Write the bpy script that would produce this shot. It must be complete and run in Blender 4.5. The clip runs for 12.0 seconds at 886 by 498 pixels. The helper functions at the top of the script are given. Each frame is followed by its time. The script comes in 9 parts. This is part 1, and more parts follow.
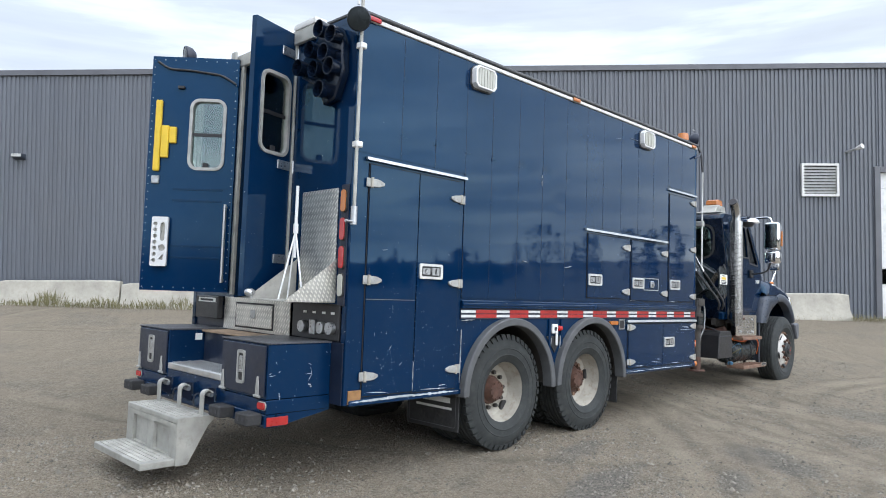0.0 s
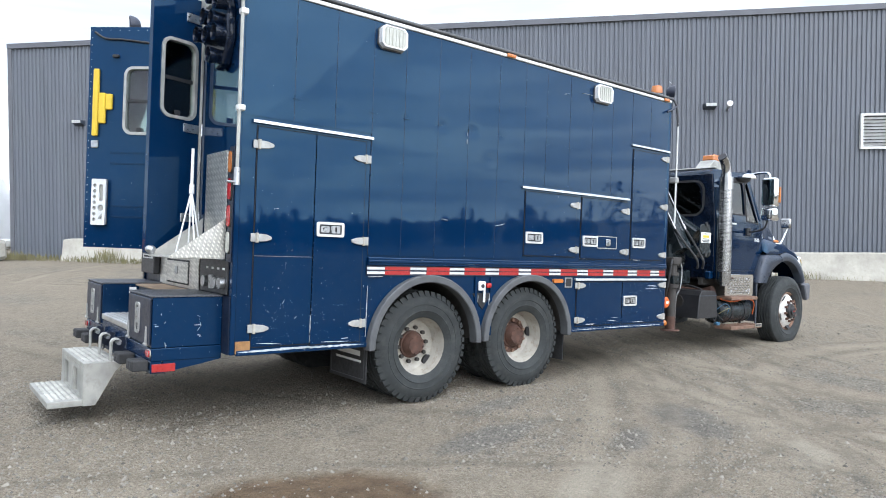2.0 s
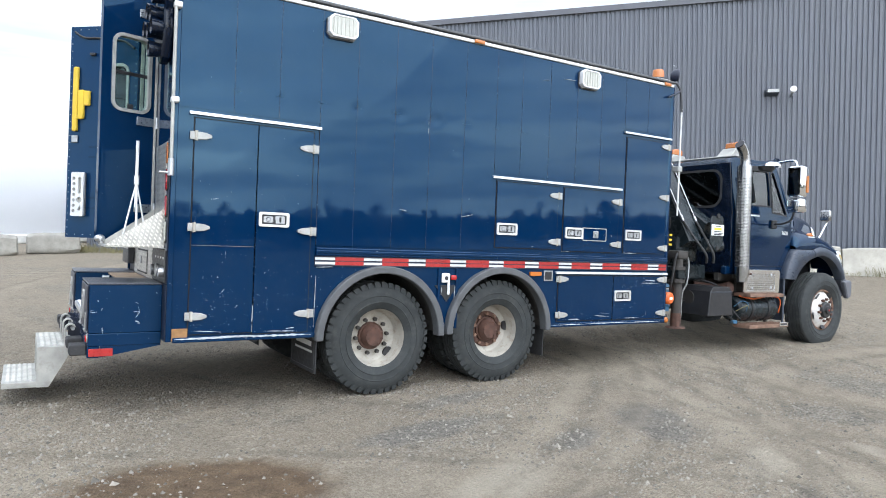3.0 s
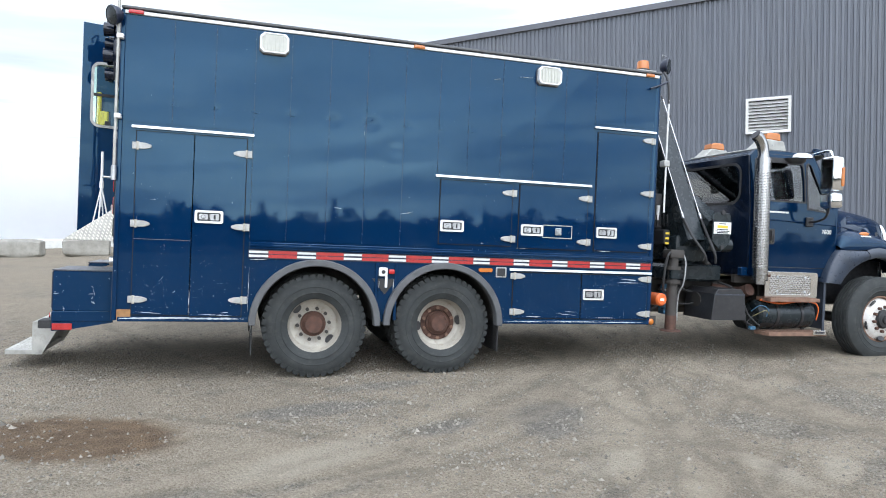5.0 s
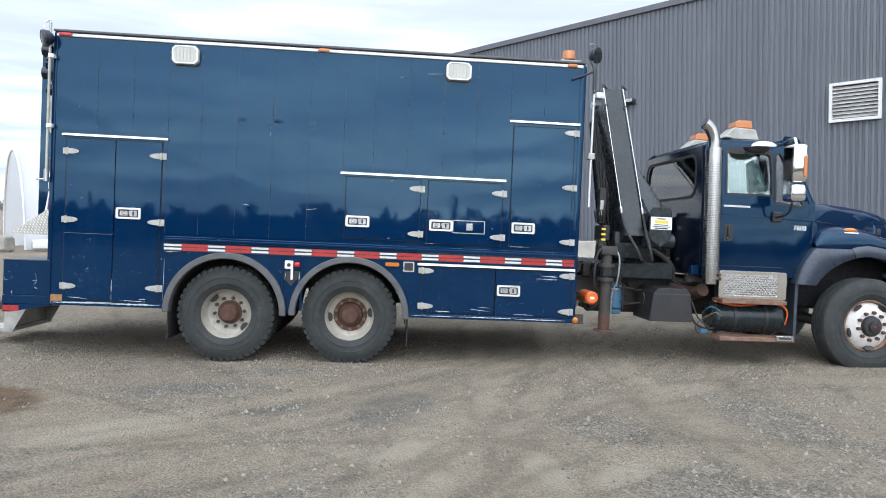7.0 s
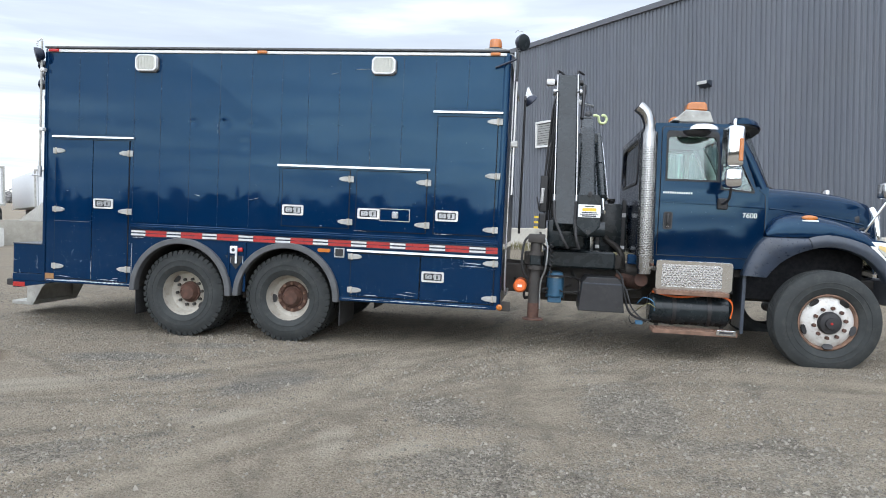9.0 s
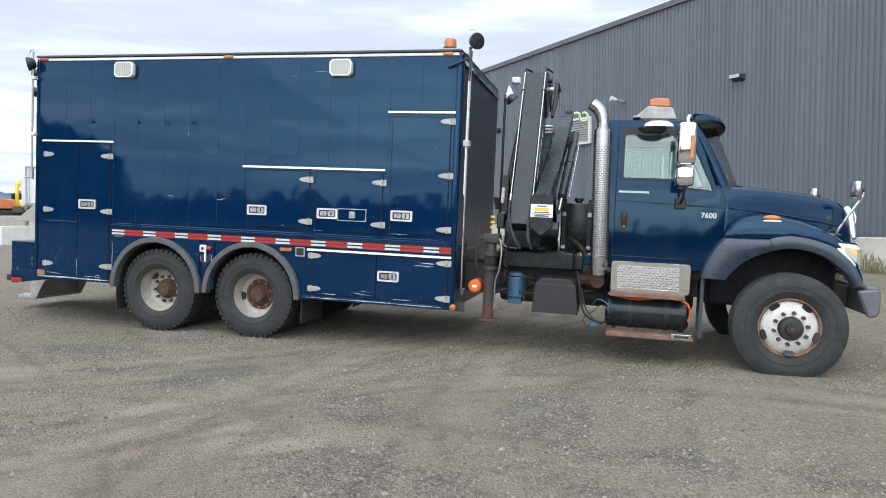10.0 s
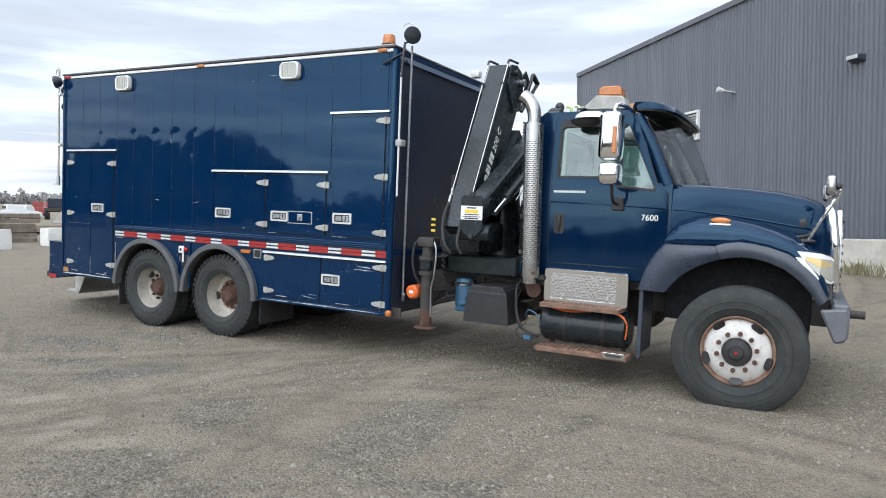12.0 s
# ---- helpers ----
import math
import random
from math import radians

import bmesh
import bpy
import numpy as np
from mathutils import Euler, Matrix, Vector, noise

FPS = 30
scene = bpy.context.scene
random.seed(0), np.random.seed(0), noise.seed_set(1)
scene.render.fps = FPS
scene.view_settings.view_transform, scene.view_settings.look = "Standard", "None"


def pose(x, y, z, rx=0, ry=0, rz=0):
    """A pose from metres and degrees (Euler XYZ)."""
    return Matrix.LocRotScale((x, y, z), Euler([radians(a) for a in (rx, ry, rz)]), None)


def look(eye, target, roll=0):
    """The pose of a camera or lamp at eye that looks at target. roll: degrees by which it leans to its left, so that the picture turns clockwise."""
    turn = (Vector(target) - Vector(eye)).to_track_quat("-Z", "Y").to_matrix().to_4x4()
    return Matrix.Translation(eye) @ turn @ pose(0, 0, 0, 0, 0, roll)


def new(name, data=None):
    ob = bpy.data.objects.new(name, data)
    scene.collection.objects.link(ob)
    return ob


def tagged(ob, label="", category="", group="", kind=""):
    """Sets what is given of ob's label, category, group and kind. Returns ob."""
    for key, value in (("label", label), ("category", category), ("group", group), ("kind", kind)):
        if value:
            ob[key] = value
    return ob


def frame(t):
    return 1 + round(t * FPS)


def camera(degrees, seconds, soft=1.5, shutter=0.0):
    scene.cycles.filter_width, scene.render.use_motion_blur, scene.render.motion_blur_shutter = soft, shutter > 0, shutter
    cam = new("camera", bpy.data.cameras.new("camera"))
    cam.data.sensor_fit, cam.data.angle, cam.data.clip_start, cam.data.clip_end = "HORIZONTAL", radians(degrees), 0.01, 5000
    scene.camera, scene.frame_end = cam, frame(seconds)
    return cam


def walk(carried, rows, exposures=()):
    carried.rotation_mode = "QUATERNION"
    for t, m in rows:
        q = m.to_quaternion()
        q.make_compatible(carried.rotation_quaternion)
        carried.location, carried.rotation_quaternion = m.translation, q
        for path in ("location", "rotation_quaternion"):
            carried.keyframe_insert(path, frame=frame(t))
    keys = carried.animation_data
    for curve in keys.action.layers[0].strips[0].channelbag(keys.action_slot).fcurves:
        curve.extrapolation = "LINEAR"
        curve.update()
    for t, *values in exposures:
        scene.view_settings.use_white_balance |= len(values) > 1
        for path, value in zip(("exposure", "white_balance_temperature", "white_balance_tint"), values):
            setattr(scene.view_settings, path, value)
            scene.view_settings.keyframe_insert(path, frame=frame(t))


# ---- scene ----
# ---- camera: the truck stands on a slope, LEVEL turns its own axes into the world's ----
LEVEL = pose(0, 0, 0, 0, 2.6, 0)
cam = camera(65.9, 12.0, 1.0)
PATH = [
    (0, (-2.991, -3.900, 1.405), (-1.572, -2.497, 1.531), 2.01),
    (0.5, (-2.921, -4.115, 1.431), (-1.514, -2.694, 1.492), 2.03),
    (1, (-2.729, -4.374, 1.466), (-1.349, -2.926, 1.504), 2.16),
    (1.5, (-2.370, -4.626, 1.459), (-1.030, -3.141, 1.482), 2.09),
    (2, (-1.972, -4.998, 1.448), (-0.724, -3.435, 1.445), 2.12),
    (2.5, (-1.461, -5.227, 1.405), (-0.310, -3.592, 1.383), 2.16),
    (3, (-0.954, -5.579, 1.449), (0.093, -3.876, 1.424), 2.29),
    (3.2, (-0.784, -5.728, 1.453), (0.211, -3.993, 1.420), 2.38),
    (4.8, (0.888, -6.763, 1.431), (1.492, -4.857, 1.396), 2.52),
    (5, (1.118, -6.839, 1.449), (1.684, -4.921, 1.420), 2.41),
    (5.5, (1.760, -7.041, 1.468), (2.213, -5.094, 1.416), 2.54),
    (6, (2.400, -7.134, 1.472), (2.744, -5.164, 1.421), 2.57),
    (6.5, (2.998, -7.322, 1.480), (3.232, -5.336, 1.438), 2.50),
    (7, (3.641, -7.448, 1.494), (3.780, -5.453, 1.450), 2.53),
    (7.2, (3.875, -7.471, 1.514), (3.971, -5.474, 1.468), 2.52),
    (8.8, (5.874, -7.649, 1.529), (5.627, -5.666, 1.455), 2.55),
    (9, (6.122, -7.629, 1.563), (5.832, -5.652, 1.475), 2.54),
    (9.5, (6.710, -7.528, 1.595), (6.339, -5.564, 1.515), 2.53),
    (10, (7.379, -7.396, 1.634), (6.894, -5.458, 1.533), 2.53),
    (10.5, (7.984, -7.165, 1.644), (7.378, -5.262, 1.525), 2.53),
    (11, (8.538, -6.919, 1.673), (7.810, -5.060, 1.548), 2.53),
    (11.5, (9.091, -6.560, 1.692), (8.234, -4.758, 1.562), 2.42),
    (12, (9.599, -6.168, 1.737), (8.659, -4.406, 1.623), 2.42),
]
walk(cam, [(t, LEVEL @ look(eye, target, roll)) for t, eye, target, roll in PATH], [
    (0.0, 0.23, 6090, 10), (1.2, 0.45, 6030, 10), (2.8, 0.57, 6010, 10), (5.0, 0.47, 6010, 10), (6.5, 0.36, 6020, 10), (9.5, 0.18, 6080, 10), (12.0, 0.15, 6110, 10)])

# ---- overcast daylight ----
SUN_UP, SUN_TURN = 40.0, 180.0
world = bpy.data.worlds.new("overcast_sky")
scene.world = world
world.use_nodes = True
wn, wl = world.node_tree.nodes, world.node_tree.links
wn.clear()
w_out = wn.new("ShaderNodeOutputWorld")
w_bg = wn.new("ShaderNodeBackground")
w_sky = wn.new("ShaderNodeTexSky")
w_sky.sky_type = "NISHITA"
w_sky.sun_disc = False
w_sky.sun_elevation = radians(SUN_UP)
w_sky.sun_rotation = radians(SUN_TURN)
w_sky.dust_density = 3.0
w_scale = wn.new("ShaderNodeVectorMath")
w_scale.operation = "SCALE"
w_scale.inputs["Scale"].default_value = 0.10
wl.new(w_sky.outputs["Color"], w_scale.inputs[0])
# a deck of cloud: flat below, drawn out towards the horizon
w_co = wn.new("ShaderNodeTexCoord")
w_map = wn.new("ShaderNodeMapping")
w_map.inputs["Scale"].default_value = (1.0, 1.0, 6.5)
wl.new(w_co.outputs["Generated"], w_map.inputs["Vector"])
w_n1 = wn.new("ShaderNodeTexNoise")
w_n1.inputs["Scale"].default_value = 3.1
w_n1.inputs["Detail"].default_value = 7.0
w_n1.inputs["Roughness"].default_value = 0.52
wl.new(w_map.outputs["Vector"], w_n1.inputs["Vector"])
w_ramp = wn.new("ShaderNodeValToRGB")
w_ramp.color_ramp.elements[0].position = 0.33
w_ramp.color_ramp.elements[0].color = (0.96, 0.98, 1.00, 1)
w_ramp.color_ramp.elements[1].position = 0.50
w_ramp.color_ramp.elements[1].color = (1.05, 1.08, 1.12, 1)
w_hot = w_ramp.color_ramp.elements.new(0.64)
w_hot.color = (1.38, 1.40, 1.43, 1)
wl.new(w_n1.outputs["Fac"], w_ramp.inputs["Fac"])
w_mix = wn.new("ShaderNodeMixRGB")
w_mix.inputs["Fac"].default_value = 0.88
wl.new(w_scale.outputs["Vector"], w_mix.inputs["Color1"])
wl.new(w_ramp.outputs["Color"], w_mix.inputs["Color2"])
# brightest overhead, a pale band of cloud low over the horizon, duller between
w_sep = wn.new("ShaderNodeSeparateXYZ")
wl.new(w_co.outputs["Generated"], w_sep.inputs["Vector"])
w_up = wn.new("ShaderNodeValToRGB")
w_up.color_ramp.elements[0].position = 0.03
w_up.color_ramp.elements[0].color = (1.0, 1.0, 1.0, 1)
w_up.color_ramp.elements[1].position = 1.0
w_up.color_ramp.elements[1].color = (1.36, 1.38, 1.42, 1)
for place, shade in ((0.05, (0.90, 0.905, 0.92, 1)), (0.13, (0.96, 0.975, 0.99, 1)), (0.19, (0.82, 0.86, 0.91, 1)), (0.40, (0.81, 0.85, 0.90, 1)), (0.65, (1.16, 1.18, 1.22, 1))):
    w_stop = w_up.color_ramp.elements.new(place)
    w_stop.color = shade
wl.new(w_sep.outputs["Z"], w_up.inputs["Fac"])
w_mul = wn.new("ShaderNodeMixRGB")
w_mul.blend_type = "MULTIPLY"
w_mul.inputs["Fac"].default_value = 1.0
wl.new(w_mix.outputs["Color"], w_mul.inputs["Color1"])
wl.new(w_up.outputs["Color"], w_mul.inputs["Color2"])
# the veiled sun's wide glow through the cloud
w_dot = wn.new("ShaderNodeVectorMath")
w_dot.operation = "DOT_PRODUCT"
w_dot.inputs[1].default_value = (0.0, -0.766, 0.643)
wl.new(w_co.outputs["Generated"], w_dot.inputs[0])
w_glow = wn.new("ShaderNodeMapRange")
for slot, value in (("From Min", 0.20), ("From Max", 1.0), ("To Min", 0.93), ("To Max", 2.05)):
    w_glow.inputs[slot].default_value = value
w_glow.interpolation_type = "SMOOTHSTEP"
wl.new(w_dot.outputs["Value"], w_glow.inputs["Value"])
w_lit = wn.new("ShaderNodeVectorMath")
w_lit.operation = "SCALE"
wl.new(w_mul.outputs["Color"], w_lit.inputs[0])
wl.new(w_glow.outputs["Result"], w_lit.inputs["Scale"])
# torn streaks of cloud low over the horizon, warm where they are thin
w_low = wn.new("ShaderNodeMapping")
w_low.inputs["Scale"].default_value = (1.0, 1.0, 11.0)
wl.new(w_co.outputs["Generated"], w_low.inputs["Vector"])
w_n2 = wn.new("ShaderNodeTexNoise")
w_n2.inputs["Scale"].default_value = 3.4
w_n2.inputs["Detail"].default_value = 6.0
w_n2.inputs["Distortion"].default_value = 0.5
wl.new(w_low.outputs["Vector"], w_n2.inputs["Vector"])
w_torn = wn.new("ShaderNodeValToRGB")
w_torn.color_ramp.elements[0].position = 0.40
w_torn.color_ramp.elements[0].color = (0.84, 0.87, 0.90, 1)
w_torn.color_ramp.elements[1].position = 0.62
w_torn.color_ramp.elements[1].color = (1.50, 1.44, 1.31, 1)
wl.new(w_n2.outputs["Fac"], w_torn.inputs["Fac"])
w_deep = wn.new("ShaderNodeMapRange")
for slot, value in (("From Min", 0.10), ("From Max", 0.26), ("To Min", 1.0), ("To Max", 0.12)):
    w_deep.inputs[slot].default_value = value
w_deep.interpolation_type = "SMOOTHSTEP"
wl.new(w_sep.outputs["Z"], w_deep.inputs["Value"])
w_band = wn.new("ShaderNodeMixRGB")
w_band.blend_type = "MULTIPLY"
wl.new(w_deep.outputs["Result"], w_band.inputs["Fac"])
wl.new(w_lit.outputs["Vector"], w_band.inputs["Color1"])
wl.new(w_torn.outputs["Color"], w_band.inputs["Color2"])
wl.new(w_band.outputs["Color"], w_bg.inputs["Color"])
w_bg.inputs["Strength"].default_value = 0.98
wl.new(w_bg.outputs["Background"], w_out.inputs["Surface"])

sun = new("sun", bpy.data.lights.new("sun", "SUN"))
sun.data.energy = 0.72
sun.data.angle = radians(75)
sun.data.color = (1.0, 0.96, 0.9)
sun.matrix_world = look((4, -46.0, 38.6), (4, 0, 0))

# ---- materials ----
def rgba(c):
    return (c[0], c[1], c[2], 1.0)


class Nodes:
    """A material's tree with short ways to add and join nodes."""

    def __init__(self, name):
        self.m = bpy.data.materials.new(name)
        self.m.use_nodes = True
        self.t = self.m.node_tree
        self.b = self.t.nodes["Principled BSDF"]
        self.co = self.t.nodes.new("ShaderNodeTexCoord").outputs["Object"]

    def add(self, kind, **values):
        n = self.t.nodes.new(kind)
        for k, v in values.items():
            n.inputs[k.replace("_", " ")].default_value = v
        return n

    def link(self, a, b):
        self.t.links.new(a, b)

    def mapped(self, scale=(1, 1, 1), turn=(0, 0, 0)):
        n = self.add("ShaderNodeMapping")
        n.inputs["Scale"].default_value = scale
        n.inputs["Rotation"].default_value = turn
        self.link(self.co, n.inputs["Vector"])
        return n.outputs["Vector"]

    def noise(self, scale, detail=4.0, rough=0.55, vec=None, distort=0.0):
        n = self.add("ShaderNodeTexNoise", Scale=scale, Detail=detail, Roughness=rough, Distortion=distort)
        self.link(vec or self.co, n.inputs["Vector"])
        return n.outputs["Fac"]

    def ramp(self, fac, a, b, ca=(0, 0, 0), cb=(1, 1, 1)):
        n = self.add("ShaderNodeValToRGB")
        e = n.color_ramp.elements
        e[0].position, e[0].color = a, rgba(ca)
        e[1].position, e[1].color = b, rgba(cb)
        self.link(fac, n.inputs["Fac"])
        return n.outputs["Color"]

    def mix(self, fac, a, b, how="MIX"):
        n = self.add("ShaderNodeMixRGB")
        n.blend_type = how
        for v, s in ((fac, n.inputs["Fac"]), (a, n.inputs["Color1"]), (b, n.inputs["Color2"])):
            if isinstance(v, (int, float)):
                s.default_value = v
            elif isinstance(v, tuple):
                s.default_value = rgba(v)
            else:
                self.link(v, s)
        return n.outputs["Color"]

    def math(self, how, a, b=0.0):
        n = self.add("ShaderNodeMath")
        n.operation = how
        for v, s in ((a, n.inputs[0]), (b, n.inputs[1])):
            if isinstance(v, (int, float)):
                s.default_value = v
            else:
                self.link(v, s)
        return n.outputs["Value"]

    def bump(self, height, strength, distance=0.01, normal=None):
        n = self.add("ShaderNodeBump", Strength=strength, Distance=distance)
        self.link(height, n.inputs["Height"])
        if normal:
            self.link(normal, n.inputs["Normal"])
        return n.outputs["Normal"]

    def end(self, color=None, rough=0.5, metal=0.0, normal=None, **more):
        for v, k in ((color, "Base Color"), (rough, "Roughness"), (metal, "Metallic")):
            if v is None:
                continue
            if isinstance(v, tuple):
                self.b.inputs[k].default_value = rgba(v)
            elif isinstance(v, (int, float)):
                self.b.inputs[k].default_value = v
            else:
                self.link(v, self.b.inputs[k])
        if normal:
            self.link(normal, self.b.inputs["Normal"])
        for k, v in more.items():
            self.b.inputs[k.replace("_", " ")].default_value = v
        return self.m


def plain(name, color, rough=0.5, metal=0.0, vary=0.25, dirt=0.3, dirt_color=(0.10, 0.09, 0.075), size=6.0, relief=0.15, **more):
    """A worn surface: blotches, grain, dirt in patches and a fine relief."""
    k = Nodes(name)
    lo = tuple(c * (1 - vary) for c in color)
    hi = tuple(min(1.0, c * (1 + vary * 0.6)) for c in color)
    c1 = k.mix(k.ramp(k.noise(size, 5), 0.3, 0.7), lo, hi)
    if dirt:
        mask = k.ramp(k.noise(size * 2.7, 8, 0.68), 0.52, 0.78)
        c1 = k.mix(k.math("MULTIPLY", mask, dirt), c1, dirt_color)
    r = k.ramp(k.noise(size * 4, 5), 0.25, 0.75, (rough * 0.8,) * 3, (min(1, rough * 1.25),) * 3)
    nrm = k.bump(k.noise(size * 30, 4), relief, 0.004) if relief else None
    return k.end(c1, r, metal, nrm, **more)


def blue_paint(name, gloss=0.025, scuffs=0.6, lift=1.0, spec=0.485, tint=(0.46, 0.795, 1.0, 1.0)):
    """Dark blue lacquer over sheet metal that is not quite flat, with chips and wiped scratches."""
    k = Nodes(name)
    base = k.mix(k.noise(1.3, 3), tuple(c * lift for c in (0.0014, 0.0132, 0.046)), tuple(c * lift for c in (0.0021, 0.0198, 0.064)))
    dusty = k.ramp(k.noise(3.0, 9, 0.66), 0.45, 0.85)
    base = k.mix(k.math("MULTIPLY", dusty, 0.03), base, (0.20, 0.20, 0.20))
    # long thin scratches, flaked specks, and more of both where stones fly up
    sep = k.add("ShaderNodeSeparateXYZ")
    k.link(k.co, sep.inputs["Vector"])
    low = k.ramp(k.math("MULTIPLY", sep.outputs["Z"], 0.3), 0.30, 0.60, (1, 1, 1), (0, 0, 0))
    thin = k.noise(9.0, 3, 0.6, k.mapped((1.0, 1.0, 9.0), (0, 0.35, 0)))
    steep = k.noise(8.0, 3, 0.6, k.mapped((12.0, 12.0, 1.0), (0, 0.2, 0)))
    where = k.noise(2.1, 2)
    lines = k.math("MAXIMUM", k.ramp(thin, 0.725, 0.74), k.ramp(steep, 0.735, 0.75))
    scratch = k.math("MULTIPLY", lines, k.math("MULTIPLY", k.ramp(where, 0.50, 0.60), k.math("ADD", k.math("MULTIPLY", low, 0.65), 0.22)))
    specks = k.noise(46.0, 2, 0.5)
    few = k.ramp(specks, 0.765, 0.785)
    many = k.math("MULTIPLY", k.ramp(specks, 0.715, 0.735), k.math("MULTIPLY", low, k.ramp(k.noise(3.3, 3), 0.45, 0.60)))
    marks = k.math("MULTIPLY", k.math("MAXIMUM", scratch, k.math("MAXIMUM", few, many)), scuffs)
    base = k.mix(marks, base, (0.45, 0.48, 0.52))
    r = k.math("ADD", k.math("MULTIPLY", dusty, 0.03), k.math("MULTIPLY", marks, 0.4))
    r = k.math("ADD", r, gloss)
    wavy = k.bump(k.noise(2.2, 2, 0.45), 0.07, 0.018)
    fine = k.bump(k.noise(160.0, 2), 0.02, 0.001, wavy)
    k.b.inputs["Specular Tint"].default_value = tint
    return k.end(base, r, 0.0, fine, Specular_IOR_Level=spec, IOR=1.5)


def tread_plate(name, color, rough, metal):
    """Sheet with raised lugs in two crossing directions."""
    k = Nodes(name)
    waves = []
    for way in ((1.0, 1.0, 1.0), (1.0, -1.0, -0.25)):
        dot = k.add("ShaderNodeVectorMath")
        dot.operation = "DOT_PRODUCT"
        dot.inputs[1].default_value = way
        k.link(k.co, dot.inputs[0])
        xyz = k.add("ShaderNodeCombineXYZ")
        k.link(dot.outputs["Value"], xyz.inputs["X"])
        wave = k.add("ShaderNodeTexWave", Scale=9.0, Distortion=0.0)
        k.link(xyz.outputs["Vector"], wave.inputs["Vector"])
        waves.append(wave)
    a, b = waves
    lug = k.math("MULTIPLY", k.ramp(a.outputs["Fac"], 0.50, 0.62), k.ramp(b.outputs["Fac"], 0.30, 0.45))
    c1 = k.mix(k.ramp(k.noise(7, 6, 0.6), 0.35, 0.7), tuple(c * 0.6 for c in color), color)
    c1 = k.mix(k.math("MULTIPLY", lug, 0.7), c1, tuple(min(1, c * 1.4) for c in color))
    return k.end(c1, rough, metal, k.bump(lug, 0.8, 0.004))


def slotted(name, color, wide=0.044, row=0.028, web=0.0095):
    """Polished sheet with rows of punched slots."""
    k = Nodes(name)
    n = k.add("ShaderNodeTexBrick", Scale=1.0)
    n.inputs["Color1"].default_value = (0, 0, 0, 1)
    n.inputs["Color2"].default_value = (0, 0, 0, 1)
    n.inputs["Mortar"].default_value = (1, 1, 1, 1)
    n.inputs["Mortar Size"].default_value = web
    n.inputs["Brick Width"].default_value = wide
    n.inputs["Row Height"].default_value = row
    n.inputs["Mortar Smooth"].default_value = 0.1
    k.link(k.mapped((1, 1, 1), (1.5708, 0, 0)), n.inputs["Vector"])
    c1 = k.mix(n.outputs["Color"], (0.02, 0.02, 0.02), color)
    rough = k.mix(n.outputs["Color"], (0.7,) * 3, (0.24,) * 3)
    return k.end(c1, rough, n.outputs["Color"], k.bump(n.outputs["Color"], 0.5, 0.003))


def glass(name, tint=(0.86, 0.93, 0.91), rough=0.015, ior=1.95):
    """Thin pane: lets light straight through, tinted, and mirrors more at a slant."""
    k = Nodes(name)
    clear = k.add("ShaderNodeBsdfTransparent")
    clear.inputs["Color"].default_value = rgba(tint)
    shine = k.add("ShaderNodeBsdfGlossy", Roughness=rough)
    fres = k.add("ShaderNodeFresnel", IOR=ior)
    mix = k.add("ShaderNodeMixShader")
    k.link(fres.outputs["Fac"], mix.inputs["Fac"])
    k.link(clear.outputs["BSDF"], mix.inputs[1])
    k.link(shine.outputs["BSDF"], mix.inputs[2])
    k.link(mix.outputs["Shader"], k.t.nodes["Material Output"].inputs["Surface"])
    return k.m


def lens(name, color, rough=0.15):
    k = Nodes(name)
    ribs = k.add("ShaderNodeTexWave", Scale=22.0)
    k.link(k.co, ribs.inputs["Vector"])
    c1 = k.mix(k.noise(20, 3), tuple(c * 0.75 for c in color), color)
    return k.end(c1, rough, 0.0, k.bump(ribs.outputs["Fac"], 0.25, 0.003), Coat_Weight=0.35, Coat_Roughness=0.08)


def tyre_rubber(name):
    k = Nodes(name)
    c1 = k.mix(k.ramp(k.noise(5, 6, 0.6), 0.3, 0.75), (0.018, 0.021, 0.021), (0.035, 0.039, 0.039))
    c1 = k.mix(k.math("MULTIPLY", k.ramp(k.noise(14, 6, 0.7), 0.5, 0.8), 0.4), c1, (0.10, 0.095, 0.083))
    return k.end(c1, 0.82, 0.0, k.bump(k.noise(90, 4), 0.2, 0.003))


# marks on the yard. Tracks: centre, radius, width of the pressed band and how pale it is
TRACKS = ((-3.94, 8.70, 12.02, 0.13, 0.7), (-3.94, 8.70, 12.42, 0.10, 0.5), (-3.94, 8.70, 12.68, 0.12, 0.8), (-3.94, 8.70, 13.35, 0.16, 0.7), (-3.94, 8.70, 13.75, 0.10, 0.5), (-3.94, 8.70, 14.30, 0.14, 0.5), (8.45, -5.72, 5.17, 0.17, 0.9), (8.45, -5.72, 4.72, 0.10, 0.6), (-6.6, 3.4, 12.05, 0.16, 0.8), (-6.6, 3.4, 12.55, 0.09, 0.5), (36.3, -1.9, 30.1, 0.19, 1.0), (36.3, -1.9, 31.75, 0.10, 0.5), (13.95, -5.05, 10.4, 0.22, 0.5), (17.9, 1.25, 12.0, 0.22, 0.5), (10.5, 8.0, 11.8, 0.14, 0.5), (-6.0, -14.0, 12.2, 0.36, 0.6), (-6.0, -14.0, 14.1, 0.34, 0.6), (5.0, -30.0, 27.2, 0.34, 0.5), (5.0, -30.0, 25.3, 0.34, 0.5), (26.0, -3.0, 17.6, 0.35, 0.5))
